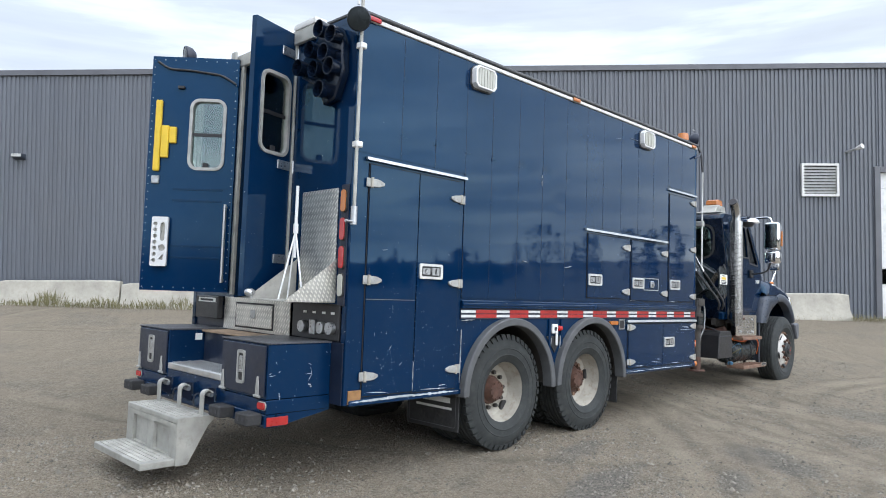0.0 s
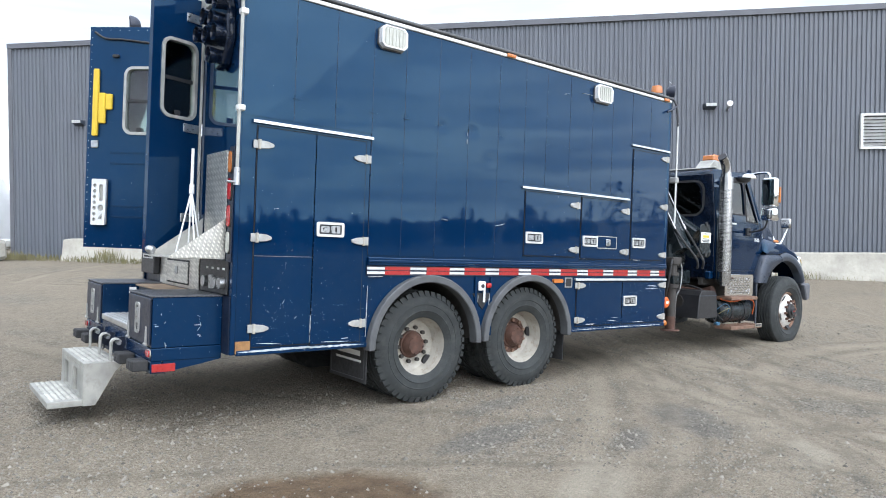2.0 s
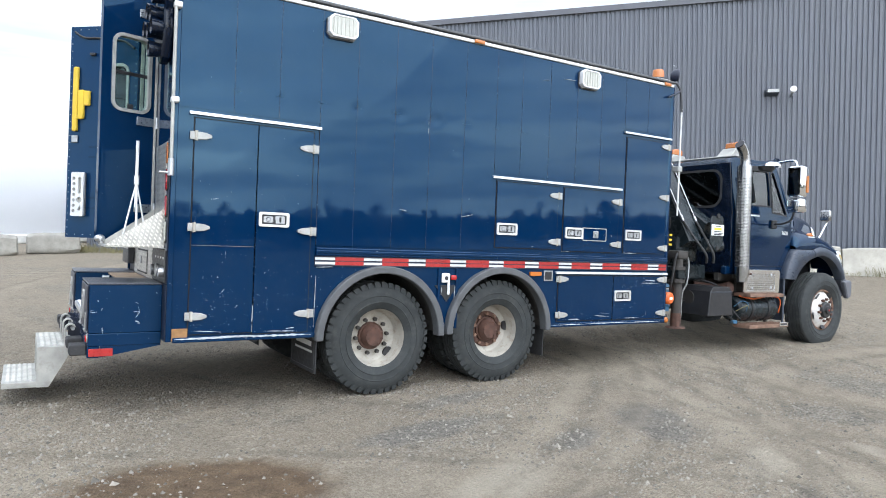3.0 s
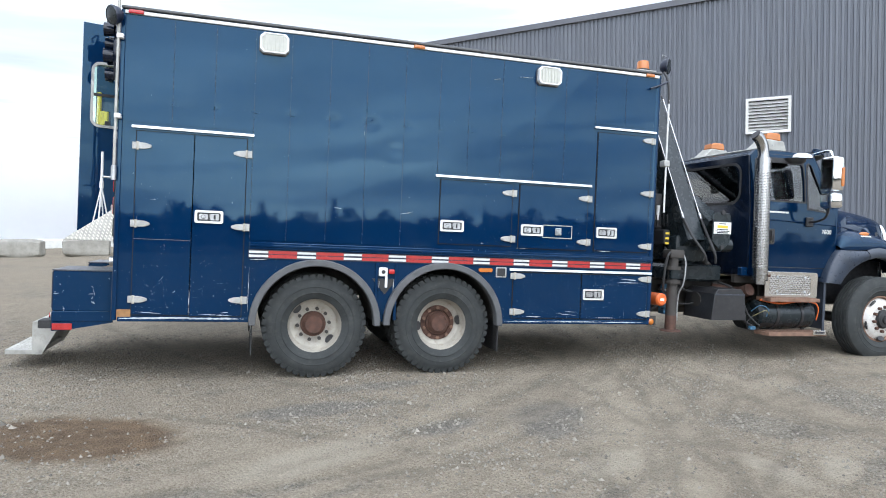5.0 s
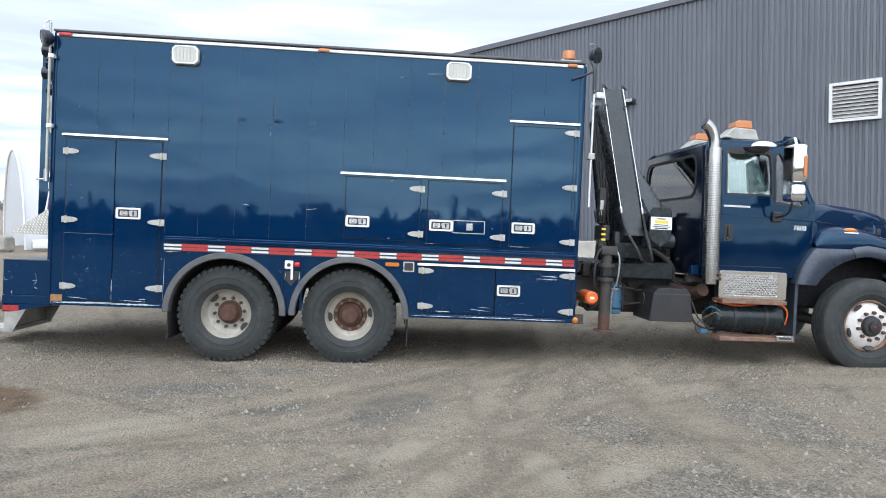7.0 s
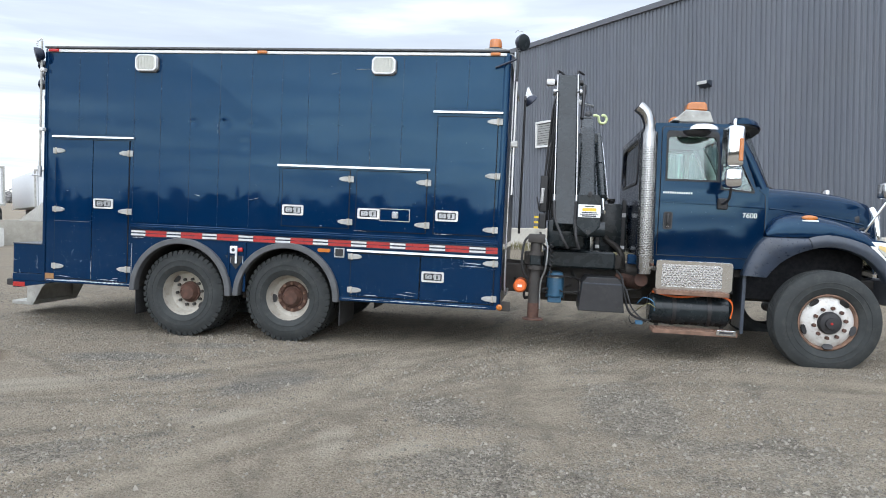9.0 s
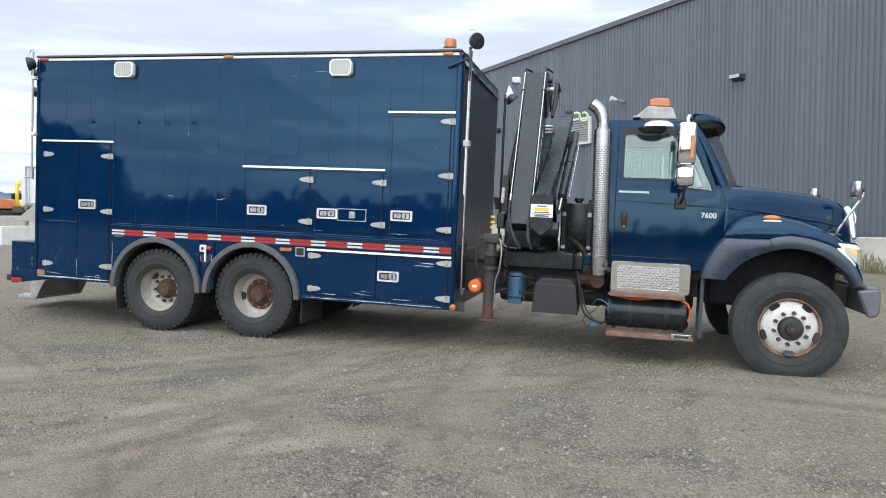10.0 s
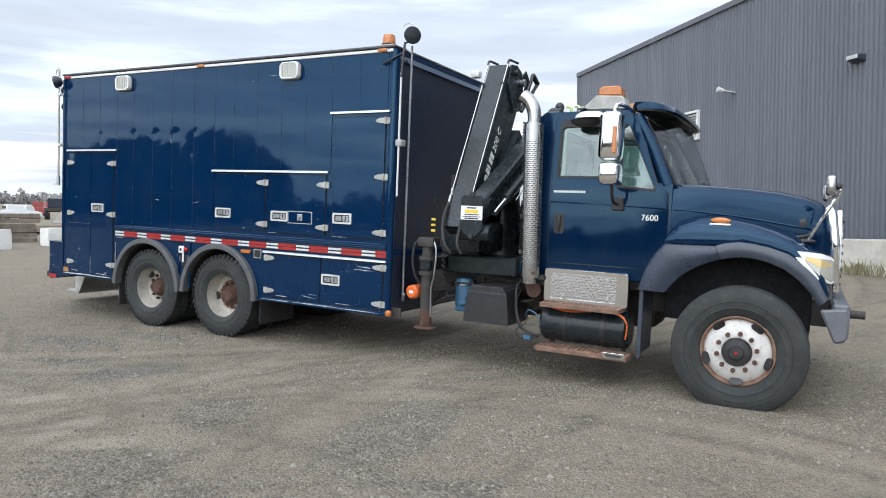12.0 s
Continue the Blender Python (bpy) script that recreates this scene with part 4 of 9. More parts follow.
def flood_light(x, z, y=-0.001):
    o = [(x - 0.135, z - 0.06), (x - 0.10, z - 0.095), (x + 0.10, z - 0.095), (x + 0.135, z - 0.06), (x + 0.135, z + 0.06), (x + 0.10, z + 0.095), (x - 0.10, z + 0.095), (x - 0.135, z + 0.06)]
    inn = [(x + (u - x) * 0.86, z + (v - z) * 0.84) for u, v in o]
    f = part("flood_light", plate(o, "y", y - 0.065, y, [inn], bevel=0.004), "white", body, "square white scene light with clear ribbed lens")
    part("light_lens", plate(inn, "y", y - 0.058, y - 0.02), "clear", f)
    bm = None
    for i in range(6):
        bm = box((x - 0.1 + i * 0.036, y - 0.064, z - 0.075), (x - 0.088 + i * 0.036, y - 0.0575, z + 0.075), 0.002, bm)
    part("lens_rib", bm, "clear", f)
    part("gasket", plate([(x + (u - x) * 1.06, z - 0.004 + (v - z) * 1.07) for u, v in o], "y", y - 0.014, y), "trim", f)


flood_light(1.355, 3.255)
flood_light(4.245, 3.255)

# bright drip strips over the doors
for x0, x1, z in ((0.12, 1.20, 2.365), (3.02, 4.82, 2.105), (4.83, 5.61, 2.76), (3.89, 5.63, 1.155)):
    part("drip_strip", plate([(0.0, z + 0.014), (-0.022, z + 0.010), (-0.026, z - 0.012), (-0.018, z - 0.014), (0.0, z - 0.002)], "x", x0, x1), "alu", body, "polished drip strip")


def latch(door, x, z):
    """A flush paddle latch: bright rim, sunk dish, folding paddle and lock."""
    rim = part("latch", plate(rounded(x - 0.128, x + 0.128, z - 0.060, z + 0.060, 0.018), "y", -0.020, -0.006, [rounded(x - 0.105, x + 0.105, z - 0.040, z + 0.040, 0.012)]), "latch", door, "polished paddle latch")
    part("latch_dish", box((x - 0.104, -0.0095, z - 0.039), (x + 0.104, -0.0072, z + 0.039)), "black", door)
    bm = plate(rounded(x + 0.012, x + 0.090, z - 0.031, z + 0.031, 0.010), "y", -0.019, -0.0098, [rounded(x + 0.042, x + 0.060, z - 0.022, z + 0.022, 0.006)], bevel=0.002)
    box((x + 0.004, -0.0185, z - 0.006), (x + 0.012, -0.0098, z + 0.026), 0.002, bm)
    part("paddle", bm, "steel", door)
    bm = plate(rounded(x - 0.088, x - 0.008, z - 0.026, z + 0.026, 0.012), "y", -0.0150, -0.0098, [disc(x - 0.050, z, 0.019, 16)], bevel=0.002)
    rod((x - 0.050, -0.0097, z), (x - 0.050, -0.018, z), 0.015, bm, 16)
    box((x - 0.054, -0.0205, z - 0.010), (x - 0.046, -0.018, z + 0.010), 0.001, bm)
    part("latch_lock", bm, "steel", door)
    # black strip drawn as the shade below the rim's upper edge
    part("dish_shade", box((x - 0.104, -0.0100, z + 0.031), (x + 0.104, -0.0096, z + 0.039)), "black", door)
    return rim


def strap_hinge(door, x, z, way):
    """A cast strap hinge; way is +1 when the leaf points to the front."""
    o = [(x, z - 0.026), (x + way * 0.030, z - 0.030), (x + way * 0.075, z - 0.026), (x + way * 0.118, z - 0.010), (x + way * 0.118, z + 0.010), (x + way * 0.075, z + 0.026), (x + way * 0.030, z + 0.030), (x, z + 0.026)]
    bm = plate(o, "y", -0.024, -0.006, bevel=0.003)
    for k in (0.05, 0.088):
        rod((x + way * k, -0.023, z), (x + way * k, -0.027, z), 0.007, bm, 8)
    leaf_part = part("hinge", bm, "hinge", door)
    bm = box((x - way * 0.048, -0.014, z - 0.032), (x - way * 0.008, -0.004, z + 0.032), 0.003)
    for k in (-0.018, 0.018):
        rod((x - way * 0.030, -0.013, z + k), (x - way * 0.030, -0.017, z + k), 0.006, bm, 8)
    part("hinge_butt", bm, "hinge", door)
    part("hinge_barrel", rod((x, -0.018, z - 0.038), (x, -0.018, z + 0.038), 0.012, seg=10), "rim", door)
    return leaf_part


def locker_door(x0, x1, z0, z1, hinges=(), latch_at=None, label="dark blue locker door"):
    part("seal", box((x0 - 0.0085, -0.0006, z0 - 0.0085), (x1 + 0.0085, 0.0055, z1 + 0.0085)), "gap_and_well", body)
    d = part("locker_door", sheet(x0, x1, z0, z1, -0.007, -0.001, int(x0 * 100 + z0 * 10), 0.0014, 0.0003), "blue", truck, label)
    for x, z, way in hinges:
        strap_hinge(d, x, z, way)
    if latch_at:
        latch(d, *latch_at)
    return d


locker_door(0.165, 0.659, 0.635, 2.325, [(0.175, 2.19, 1), (0.18, 1.475, 1), (0.18, 0.775, 1)])
locker_door(0.668, 1.135, 0.625, 2.325, [(1.135, 2.18, -1), (1.135, 1.48, -1), (1.135, 0.78, -1)], (0.815, 1.565))
part("door_crease", box((0.167, -0.0110, 1.3325), (0.657, -0.0040, 1.3365)), "bumper", body)
locker_door(3.085, 3.885, 1.405, 2.065, [(3.885, 1.97, -1), (3.885, 1.48, -1)], (3.22, 1.59))
d = locker_door(3.975, 4.785, 1.39, 2.065, [(4.785, 1.96, -1), (4.785, 1.48, -1)], (4.125, 1.585))
part("lock_plate", box((4.26, -0.010, 1.515), (4.60, -0.0065, 1.645), 0.002), "blue", d)
part("lock_frame", plate(rounded(4.253, 4.607, 1.508, 1.652, 0.008), "y", -0.0125, -0.0068, [rounded(4.262, 4.598, 1.517, 1.643, 0.006)]), "hinge", d)
bm = box((4.40, -0.03, 1.54), (4.475, -0.009, 1.62), 0.008)
rod((4.437, -0.03, 1.58), (4.437, -0.042, 1.58), 0.020, bm)
part("padlock_hasp", bm, "steel", d)
locker_door(4.885, 5.555, 1.395, 2.705, [(5.56, 2.66, -1), (5.56, 2.06, -1), (5.56, 1.46, -1)], (5.03, 1.595))
locker_door(3.94, 4.745, 0.635, 1.12, [(3.95, 1.085, 1), (3.955, 0.70, 1)])
locker_door(4.757, 5.585, 0.63, 1.12, [(5.58, 1.085, -1), (5.58, 0.69, -1)], (4.90, 0.90))
part("sill_rail", box((AX2[0] + 0.62, -0.012, LOW - 0.012), (LEN - 0.02, 0.02, LOW + 0.03), 0.005), "blue_flat", body)
part("sill_rail", box((0.05, -0.010, LOW - 0.01), (AX1[0] - 0.62, 0.02, LOW + 0.032), 0.005), "blue_flat", body, "scraped lower sill")

# rub rail and reflective tape
bm = box((1.19, -0.020, 1.275), (5.62, 0.004, 1.345), 0.006)
box((1.19, -0.028, 1.298), (5.62, -0.019, 1.322), 0.004, bm)
part("rub_rail", bm, "blue", body)
part("tape_base", box((1.185, -0.004, 1.188), (5.625, 0.0055, 1.272)), "navy", body)
x, white = 1.19, True
while x < 5.61:
    w = 0.183 if white else 0.274
    e = min(x + w, 5.62)
    lo, hi = (1.201, 1.223) if white else (1.196, 1.2275)
    bm = box((x + 0.001, -0.0062, lo), (e - 0.001, -0.0042, hi))
    box((x + 0.001, -0.0062, lo + 0.0385), (e - 0.001, -0.0042, hi + 0.0385), bm=bm)
    part("reflective_tape", bm, "tape_white" if white else "tape_red", body)
    x, white = e, not white


# scrapes, chipped edges and dents that the sides have collected
rnd = random.Random(21)


def scrape(x0, z0, x1, z1, w, material="scrape", y=-0.0086, parent=None):
    """A ragged lick of bare metal lying just on the paint."""
    d = Vector((x1 - x0, z1 - z0))
    n = max(3, int(d.length / 0.02))
    side = Vector((-d.y, d.x)).normalized() * w
    up, low = [], []
    for i in range(n + 1):
        c = Vector((x0, z0)) + d * (i / n)
        k = w and rnd.uniform(0.25, 1.0) * math.sin(math.pi * (i + 0.4) / (n + 0.8))
        up.append(tuple(c + side * k))
        low.append(tuple(c - side * k * rnd.uniform(0.3, 1.0)))
    part("scrape", plate(up + low[::-1], "y", y, y + 0.0088), material, parent or body)


for x0, z0, x1, z1, w in ((3.91, 3.218, 4.08, 3.223, 0.003), (3.62, 3.16, 3.70, 3.175, 0.002), (5.25, 1.078, 5.44, 1.070, 0.009), (5.20, 1.045, 5.48, 1.040, 0.006), (4.46, 0.685, 4.70, 0.662, 0.004), (4.55, 0.71, 4.71, 0.70, 0.003), (1.99, 1.719, 2.06, 1.709, 0.004), (2.67, 1.69, 2.76, 1.70, 0.003), (2.74, 1.70, 2.79, 1.712, 0.003), (0.30, 1.70, 0.36, 1.71, 0.002), (2.262, 2.45, 2.264, 2.50, 0.002), (2.262, 2.53, 2.264, 2.56, 0.002), (0.20, 0.66, 0.42, 0.645, 0.005), (0.75, 0.64, 1.05, 0.632, 0.006), (4.10, 0.648, 4.28, 0.645, 0.007), (4.95, 0.642, 5.20, 0.640, 0.005), (5.60, 1.06, 5.64, 1.10, 0.014), (3.95, 1.385, 4.10, 1.383, 0.003), (4.89, 1.388, 5.10, 1.388, 0.004), (1.195, 0.66, 1.200, 1.10, 0.004), (1.20, 1.176, 1.36, 1.180, 0.004), (0.662, 0.72, 0.664, 0.86, 0.006), (0.662, 0.64, 0.664, 0.70, 0.004), (2.62, 0.90, 2.625, 1.02, 0.005), (2.47, 0.93, 2.475, 1.0, 0.004), (0.95, 0.655, 1.02, 0.662, 0.006), (0.41, 0.96, 0.43, 0.99, 0.003), (0.52, 0.84, 0.54, 0.86, 0.003)):
    scrape(x0, z0, x1, z1, w)
for x0, x1, z, w in ((0.06, 0.50, 0.598, 0.014), (0.46, 1.18, 0.600, 0.016), (0.20, 0.80, 0.606, 0.010), (3.85, 4.40, 0.592, 0.007), (4.35, 5.10, 0.594, 0.009), (5.0, 5.55, 0.590, 0.008)):
    scrape(x0, z, x1, z, w, y=-0.0126)
# specks flaked off along the door edges
own = bmesh.new()
for _ in range(900):
    e = rnd.choice(((3.94, 5.58, 0.64, 1.12), (3.94, 5.58, 0.60, 0.66), (0.17, 1.13, 0.62, 1.0), (4.76, 5.60, 1.0, 1.12), (3.09, 5.56, 1.28, 1.36), (4.74, 4.76, 0.63, 1.12), (5.56, 5.585, 0.66, 2.7), (0.655, 0.673, 0.64, 2.3), (4.885, 4.90, 1.4, 2.7)))
    x, z = rnd.uniform(e[0], e[1]), rnd.uniform(e[2], e[3])
    s = 0.0010 + 0.0032 * rnd.random() ** 2
    y = -0.0212 if 1.27 < z < 1.35 else -0.0082
    vs = [own.verts.new((x + s * rnd.uniform(0.5, 1.6) * math.cos(a), y, z + s * rnd.uniform(0.5, 1.6) * math.sin(a))) for a in (0.3, 1.7, 3.2, 4.8)]
    own.faces.new(vs)
# flaked paint and pale nicks strung along the sheet seams
for k, x in enumerate(SEAMS[1:-1]):
    low = 2.42 if x < 1.19 else 1.37 if x < 3.03 else 2.15 if x < 4.84 else 2.82
    spots = [(x + rnd.gauss(0, 0.012), 2.585 + rnd.gauss(0, 0.010), 0.4) for _ in range(7)]
    spots += [(x + rnd.gauss(0, 0.0012), low + (3.35 - low) * rnd.random() ** 1.4, 3.5) for _ in range(16)]
    spots += [(x + rnd.uniform(-0.03, 0.06), 2.583 + rnd.gauss(0, 0.002), 0.25) for _ in range(4)]
    for px, pz, tall in spots:
        if pz < low:
            continue
        a, b = rnd.uniform(0.0008, 0.0022), rnd.uniform(0.0012, 0.0038) * tall
        if tall < 0.3:
            a, b = rnd.uniform(0.004, 0.012), 0.0008
        vs = [own.verts.new((px + a * u * rnd.uniform(0.6, 1.3), -0.0016, pz + b * v * rnd.uniform(0.6, 1.3))) for u, v in ((-1, -1), (1, -1), (1, 1), (-1, 1))]
        own.faces.new(vs)
bmesh.ops.solidify(own, geom=list(own.faces), thickness=0.0006)
tagged(part("paint_chips", own, "scrape", body), kind="stuff")


def wheel_arch(cx, cz):
    outer, inner = arc(cx, cz, 0.645, 181, -1, 26), arc(cx, cz, 0.578, 181, -1, 26)
    bm = plate(outer + inner[::-1], "y", -0.060, 0.05, bevel=0.008)
    part("wheel_arch", bm, "trim", body, "grey rubber wheel-arch trim")
    # liner
    a, b = arc(cx, cz, 0.60, 178, 2, 20), arc(cx, cz, 0.615, 178, 2, 20)
    part("arch_liner", plate(a + b[::-1], "y", 0.05, 0.75), "frame", body)


wheel_arch(AX1[0], 0.55)
wheel_arch(AX2[0], 0.56)
# fuel filler recess, amber side lamp, hose pocket between the wheels
part("filler_recess", plate(rounded(3.735, 3.855, 1.065, 1.175, 0.008), "y", -0.006, 0.004, [rounded(3.748, 3.842, 1.078, 1.162, 0.006)]), "steel", body)
part("recess_back", box((3.748, 0.0, 1.078), (3.842, 0.004, 1.162)), "black", body)
part("side_lamp", plate(rounded(3.54, 3.69, 1.118, 1.160, 0.018), "y", -0.022, 0.004, bevel=0.004), "amber", body)
part("hose_pocket", plate([(2.40, 1.02), (2.66, 1.02), (2.535, 0.86)], "y", -0.004, 0.005), "black", body)
bm = box((2.465, -0.03, 1.045), (2.555, -0.004, 1.135), 0.008)
box((2.53, -0.026, 0.93), (2.556, -0.01, 1.05), 0.004, bm)
valve = part("valve_box", bm, "white", body, "white valve box with red tap")
part("valve_eye", rod((2.51, -0.029, 1.09), (2.51, -0.034, 1.09), 0.02), "ink", valve)
part("red_tap", box((2.565, -0.036, 1.07), (2.628, -0.004, 1.12), 0.012, seg=2), "red_lens", body)
part("skirt_rib", box((2.43, -0.012, 0.60), (2.46, 0.006, 1.18), 0.004), "blue", body)
part("skirt_rib", box((2.63, -0.012, 0.60), (2.66, 0.006, 1.18), 0.004), "blue", body)


# ---- wheels ----
def tyre_mesh(r, y0, w, grooves=4, sag=0.012):
    """A truck tyre from the outer side y0 to y0 + w."""
    b = r - 0.242
    s = [(b, 0.025), (b + 0.02, 0.008), (b + 0.060, -0.003), (b + 0.066, -0.009), (b + 0.072, -0.004), (b + 0.118, -0.006), (b + 0.123, -0.011), (b + 0.129, -0.006), (b + 0.15, -0.006), (r - 0.065, 0.004), (r - 0.03, 0.018), (r - 0.010, 0.030)]
    prof = [(rr, y0 + yy) for rr, yy in s]
    run = w - 0.060
    for g in range(grooves):
        a = y0 + 0.030 + run * (g + 0.80) / (grooves + 0.6)
        prof += [(r, a - 0.014), (r - 0.014, a - 0.010), (r - 0.014, a + 0.002), (r, a + 0.006)]
    prof += [(rr, y0 + w - yy) for rr, yy in reversed(s)]
    own = lathe(prof, "y", 0, 0, seg=72)
    # the loaded tyre stands flat and bulges a little above the ground
    for v in own.verts:
        if v.co.z < -(r - sag):
            k = min(1.0, (-v.co.z - (r - sag)) / sag)
            v.co.z = -(r - sag) - 0.004 * k
    return own


def tread_blocks(r, y0, w, n=44):
    """Shoulder lugs on both edges of the tread."""
    bm = None
    own = bmesh.new()
    for side in (0, 1):
        for i in range(n):
            a = math.tau * (i + 0.5 * side) / n
            da = math.tau / n * 0.33
            ya, yb = (y0 + 0.004, y0 + 0.055) if side == 0 else (y0 + w - 0.055, y0 + w - 0.004)
            vs = []
            for rr in (r - 0.045, r + 0.001):
                for aa in (a - da, a + da):
                    for yy in (ya, yb):
                        cut = 0.014 if (rr > r and yy == (ya if side == 0 else yb)) else 0.0
                        vs.append(own.verts.new((rr * math.cos(aa), yy + (cut if side == 0 else -cut), rr * math.sin(aa))))
            for f in ((0, 1, 3, 2), (4, 5, 7, 6), (0, 1, 5, 4), (2, 3, 7, 6), (0, 2, 6, 4), (1, 3, 7, 5)):
                own.faces.new([vs[k] for k in f])
    return own


def rear_wheel(cx, cz, turn, clean):
    r, w = 0.515, 0.27
    wh = new("wheel")
    wh.parent = truck
    wh["label"] = "dual rear wheel with pale dished rim and rusty hub"
    wh.matrix_basis = pose(cx, 0, cz, 0, turn, 0)
    part("tyre", tyre_mesh(r - 0.006, 0.03, w), "tyre", wh)
    tagged(part("tread", tread_blocks(r, 0.03, w), "tyre", wh), kind="stuff")
    part("inner_tyre", tyre_mesh(r - 0.006, 0.34, w), "tyre", wh)
    tagged(part("inner_tread", tread_blocks(r, 0.34, w), "tyre", wh), kind="stuff")
    rim = [(0.292, 0.060), (0.296, 0.046), (0.286, 0.042), (0.276, 0.052), (0.268, 0.075), (0.262, 0.13), (0.250, 0.175), (0.235, 0.205), (0.19, 0.228), (0.14, 0.232), (0.10, 0.232)]
    part("rim", lathe(rim, "y", 0, 0, seg=56), "rim", wh, "dirty pale steel rim")
    hub = ([] if clean else [(0.186, 0.2275), (0.184, 0.216), (0.140, 0.212)]) + [(0.130, 0.2315), (0.128, 0.208), (0.112, 0.205), (0.104, 0.165), (0.090, 0.145), (0.085, 0.132), (0.0, 0.130)]
    part("hub", lathe(hub, "y", 0, 0, seg=32), "rust", wh, "rusty drive hub")
    for i in range(10):
        a = math.tau * (i + 0.5) / 10
        p = (0.160 * math.cos(a), 0.222, 0.160 * math.sin(a))
        part("lug_nut", rod(p, (p[0], 0.188, p[2]), 0.019, seg=6), "frame" if clean else "rust_plate", wh)
    for i in range(8):
        a = math.tau * i / 8
        p = (0.075 * math.cos(a), 0.132, 0.075 * math.sin(a))
        part("hub_bolt", rod(p, (p[0], 0.122, p[2]), 0.011, seg=6), "rust", wh)
    for a in (30, 210):
        own = plate(disc(0.226, 0, 0.034, 18, 1.5), "y", 0.190, 0.2165)
        ob = part("hand_hole", own, "black", wh)
        ob.matrix_basis = pose(0, 0, 0, 0, a, 0)
    part("drum", rod((0, 0.24, 0), (0, 0.60, 0), 0.21, seg=32), "frame", wh)
    return wh


def far_wheel(cx, cz, y0, r=0.515):
    wh = new("wheel")
    wh.parent = truck
    wh.matrix_basis = pose(cx, 0, cz)
    part("tyre", tyre_mesh(r, y0, 0.27), "tyre", wh)
    tagged(part("tread", tread_blocks(r, y0, 0.27), "tyre", wh), kind="stuff")
    part("rim", lathe([(0.28, y0 + 0.05), (0.27, y0 + 0.12), (0.0, y0 + 0.13)], "y", 0, 0, seg=32), "rim", wh)


rear_wheel(AX1[0], AX1[1], 12, True)
rear_wheel(AX2[0], AX2[1], -38, False)
for cx, cz in (AX1, AX2):
    far_wheel(cx, cz, WIDE - 0.30)
    far_wheel(cx, cz, WIDE - 0.61)


def front_wheel(cx, cz, y0, face):
    r, w = 0.545, 0.31
    wh = new("wheel")
    wh.parent = truck
    wh["label"] = "steer wheel with white rusty-edged disc and black hub"
    wh.matrix_basis = pose(cx, 0, cz)
    part("tyre", tyre_mesh(r, y0, w, 5, 0.024), "tyre", wh)
    if not face:
        return wh
    rim = [(0.296, y0 + 0.040), (0.299, y0 + 0.026), (0.288, y0 + 0.022), (0.276, y0 + 0.034), (0.268, y0 + 0.060)]
    part("rim_edge", lathe(rim, "y", 0, 0, seg=56), "rust_plate", wh, "rust-stained rim flange")
    dsc = [(0.268, y0 + 0.058), (0.250, y0 + 0.040), (0.215, y0 + 0.012), (0.17, y0 - 0.006), (0.12, y0 - 0.008)]
    part("rim", lathe(dsc, "y", 0, 0, seg=56), "disc", wh, "white-painted steel disc")
    part("hub", lathe([(0.122, y0 - 0.006), (0.118, y0 - 0.03), (0.105, y0 - 0.05), (0.060, y0 - 0.056), (0.055, y0 - 0.075), (0.0, y0 - 0.078)], "y", 0, 0, seg=32), "black", wh, "black oil-bath hub")
    part("hub_cap", lathe([(0.014, y0 - 0.077), (0.012, y0 - 0.084), (0.0, y0 - 0.085)], "y", 0, 0, seg=18), "tape_red", wh, "small red hub cap")
    for i in range(10):
        a = math.tau * (i + 0.3) / 10
        p = (0.158 * math.cos(a), y0 - 0.004, 0.158 * math.sin(a))
        part("lug_nut", rod(p, (p[0], y0 - 0.045, p[2]), 0.020, seg=6), "rust", wh)
    for i in range(5):
        ob = part("hand_hole", plate(disc(0, 0, 0.032, 20, 1.7), "y", y0 + 0.0155, y0 + 0.03), "black", wh)
        ob.matrix_basis = pose(0, 0, 0, 0, 17 + 72 * i, 0) @ pose(0.222, 0, 0, 0, 0, -31)
    return wh


front_wheel(AXF[0], AXF[1], 0.04, True)
front_wheel(AXF[0], AXF[1], WIDE - 0.35, False)

# ---- chassis ----
bm = plate([(-0.004, 0.78), (5.9, 0.78), (9.6, 0.86), (9.6, 1.10), (5.9, 1.06), (-0.004, 1.06)], "y", 0.74, 0.82)
plate([(-0.004, 0.78), (5.9, 0.78), (9.6, 0.86), (9.6, 1.10), (5.9, 1.06), (-0.004, 1.06)], "y", 1.56, 1.64, bm=bm)
for x in (0.4, 2.5, 4.2, 5.4, 6.5, 7.6, 8.4, 9.3):
    box((x, 0.82, 0.84), (x + 0.12, 1.56, 1.02), bm=bm)
part("chassis_frame", bm, "frame", truck, "greasy dark chassis rails")
bm = rod((AX1[0], 0.3, AX1[1]), (AX1[0], WIDE - 0.3, AX1[1]), 0.11)
rod((AX2[0], 0.3, AX2[1]), (AX2[0], WIDE - 0.3, AX2[1]), 0.11, bm)
for cx, cz in (AX1, AX2):
    ball((cx, 1.19, cz), 0.24, bm)
    box((cx - 0.5, 0.66, cz + 0.1), (cx + 0.5, 0.76, cz + 0.2), 0.02, bm)
    box((cx - 0.5, 1.62, cz + 0.1), (cx + 0.5, 1.72, cz + 0.2), 0.02, bm)
rod((AXF[0], 0.3, AXF[1] - 0.06), (AXF[0], WIDE - 0.3, AXF[1] - 0.06), 0.07, bm)
rod((AX2[0], 1.19, 0.62), (7.2, 1.19, 0.90), 0.06, bm)
part("axles", bm, "frame", truck)
part("transmission", box((7.0, 0.9, 0.62), (8.3, 1.5, 1.1), 0.08, seg=2), "frame", truck)
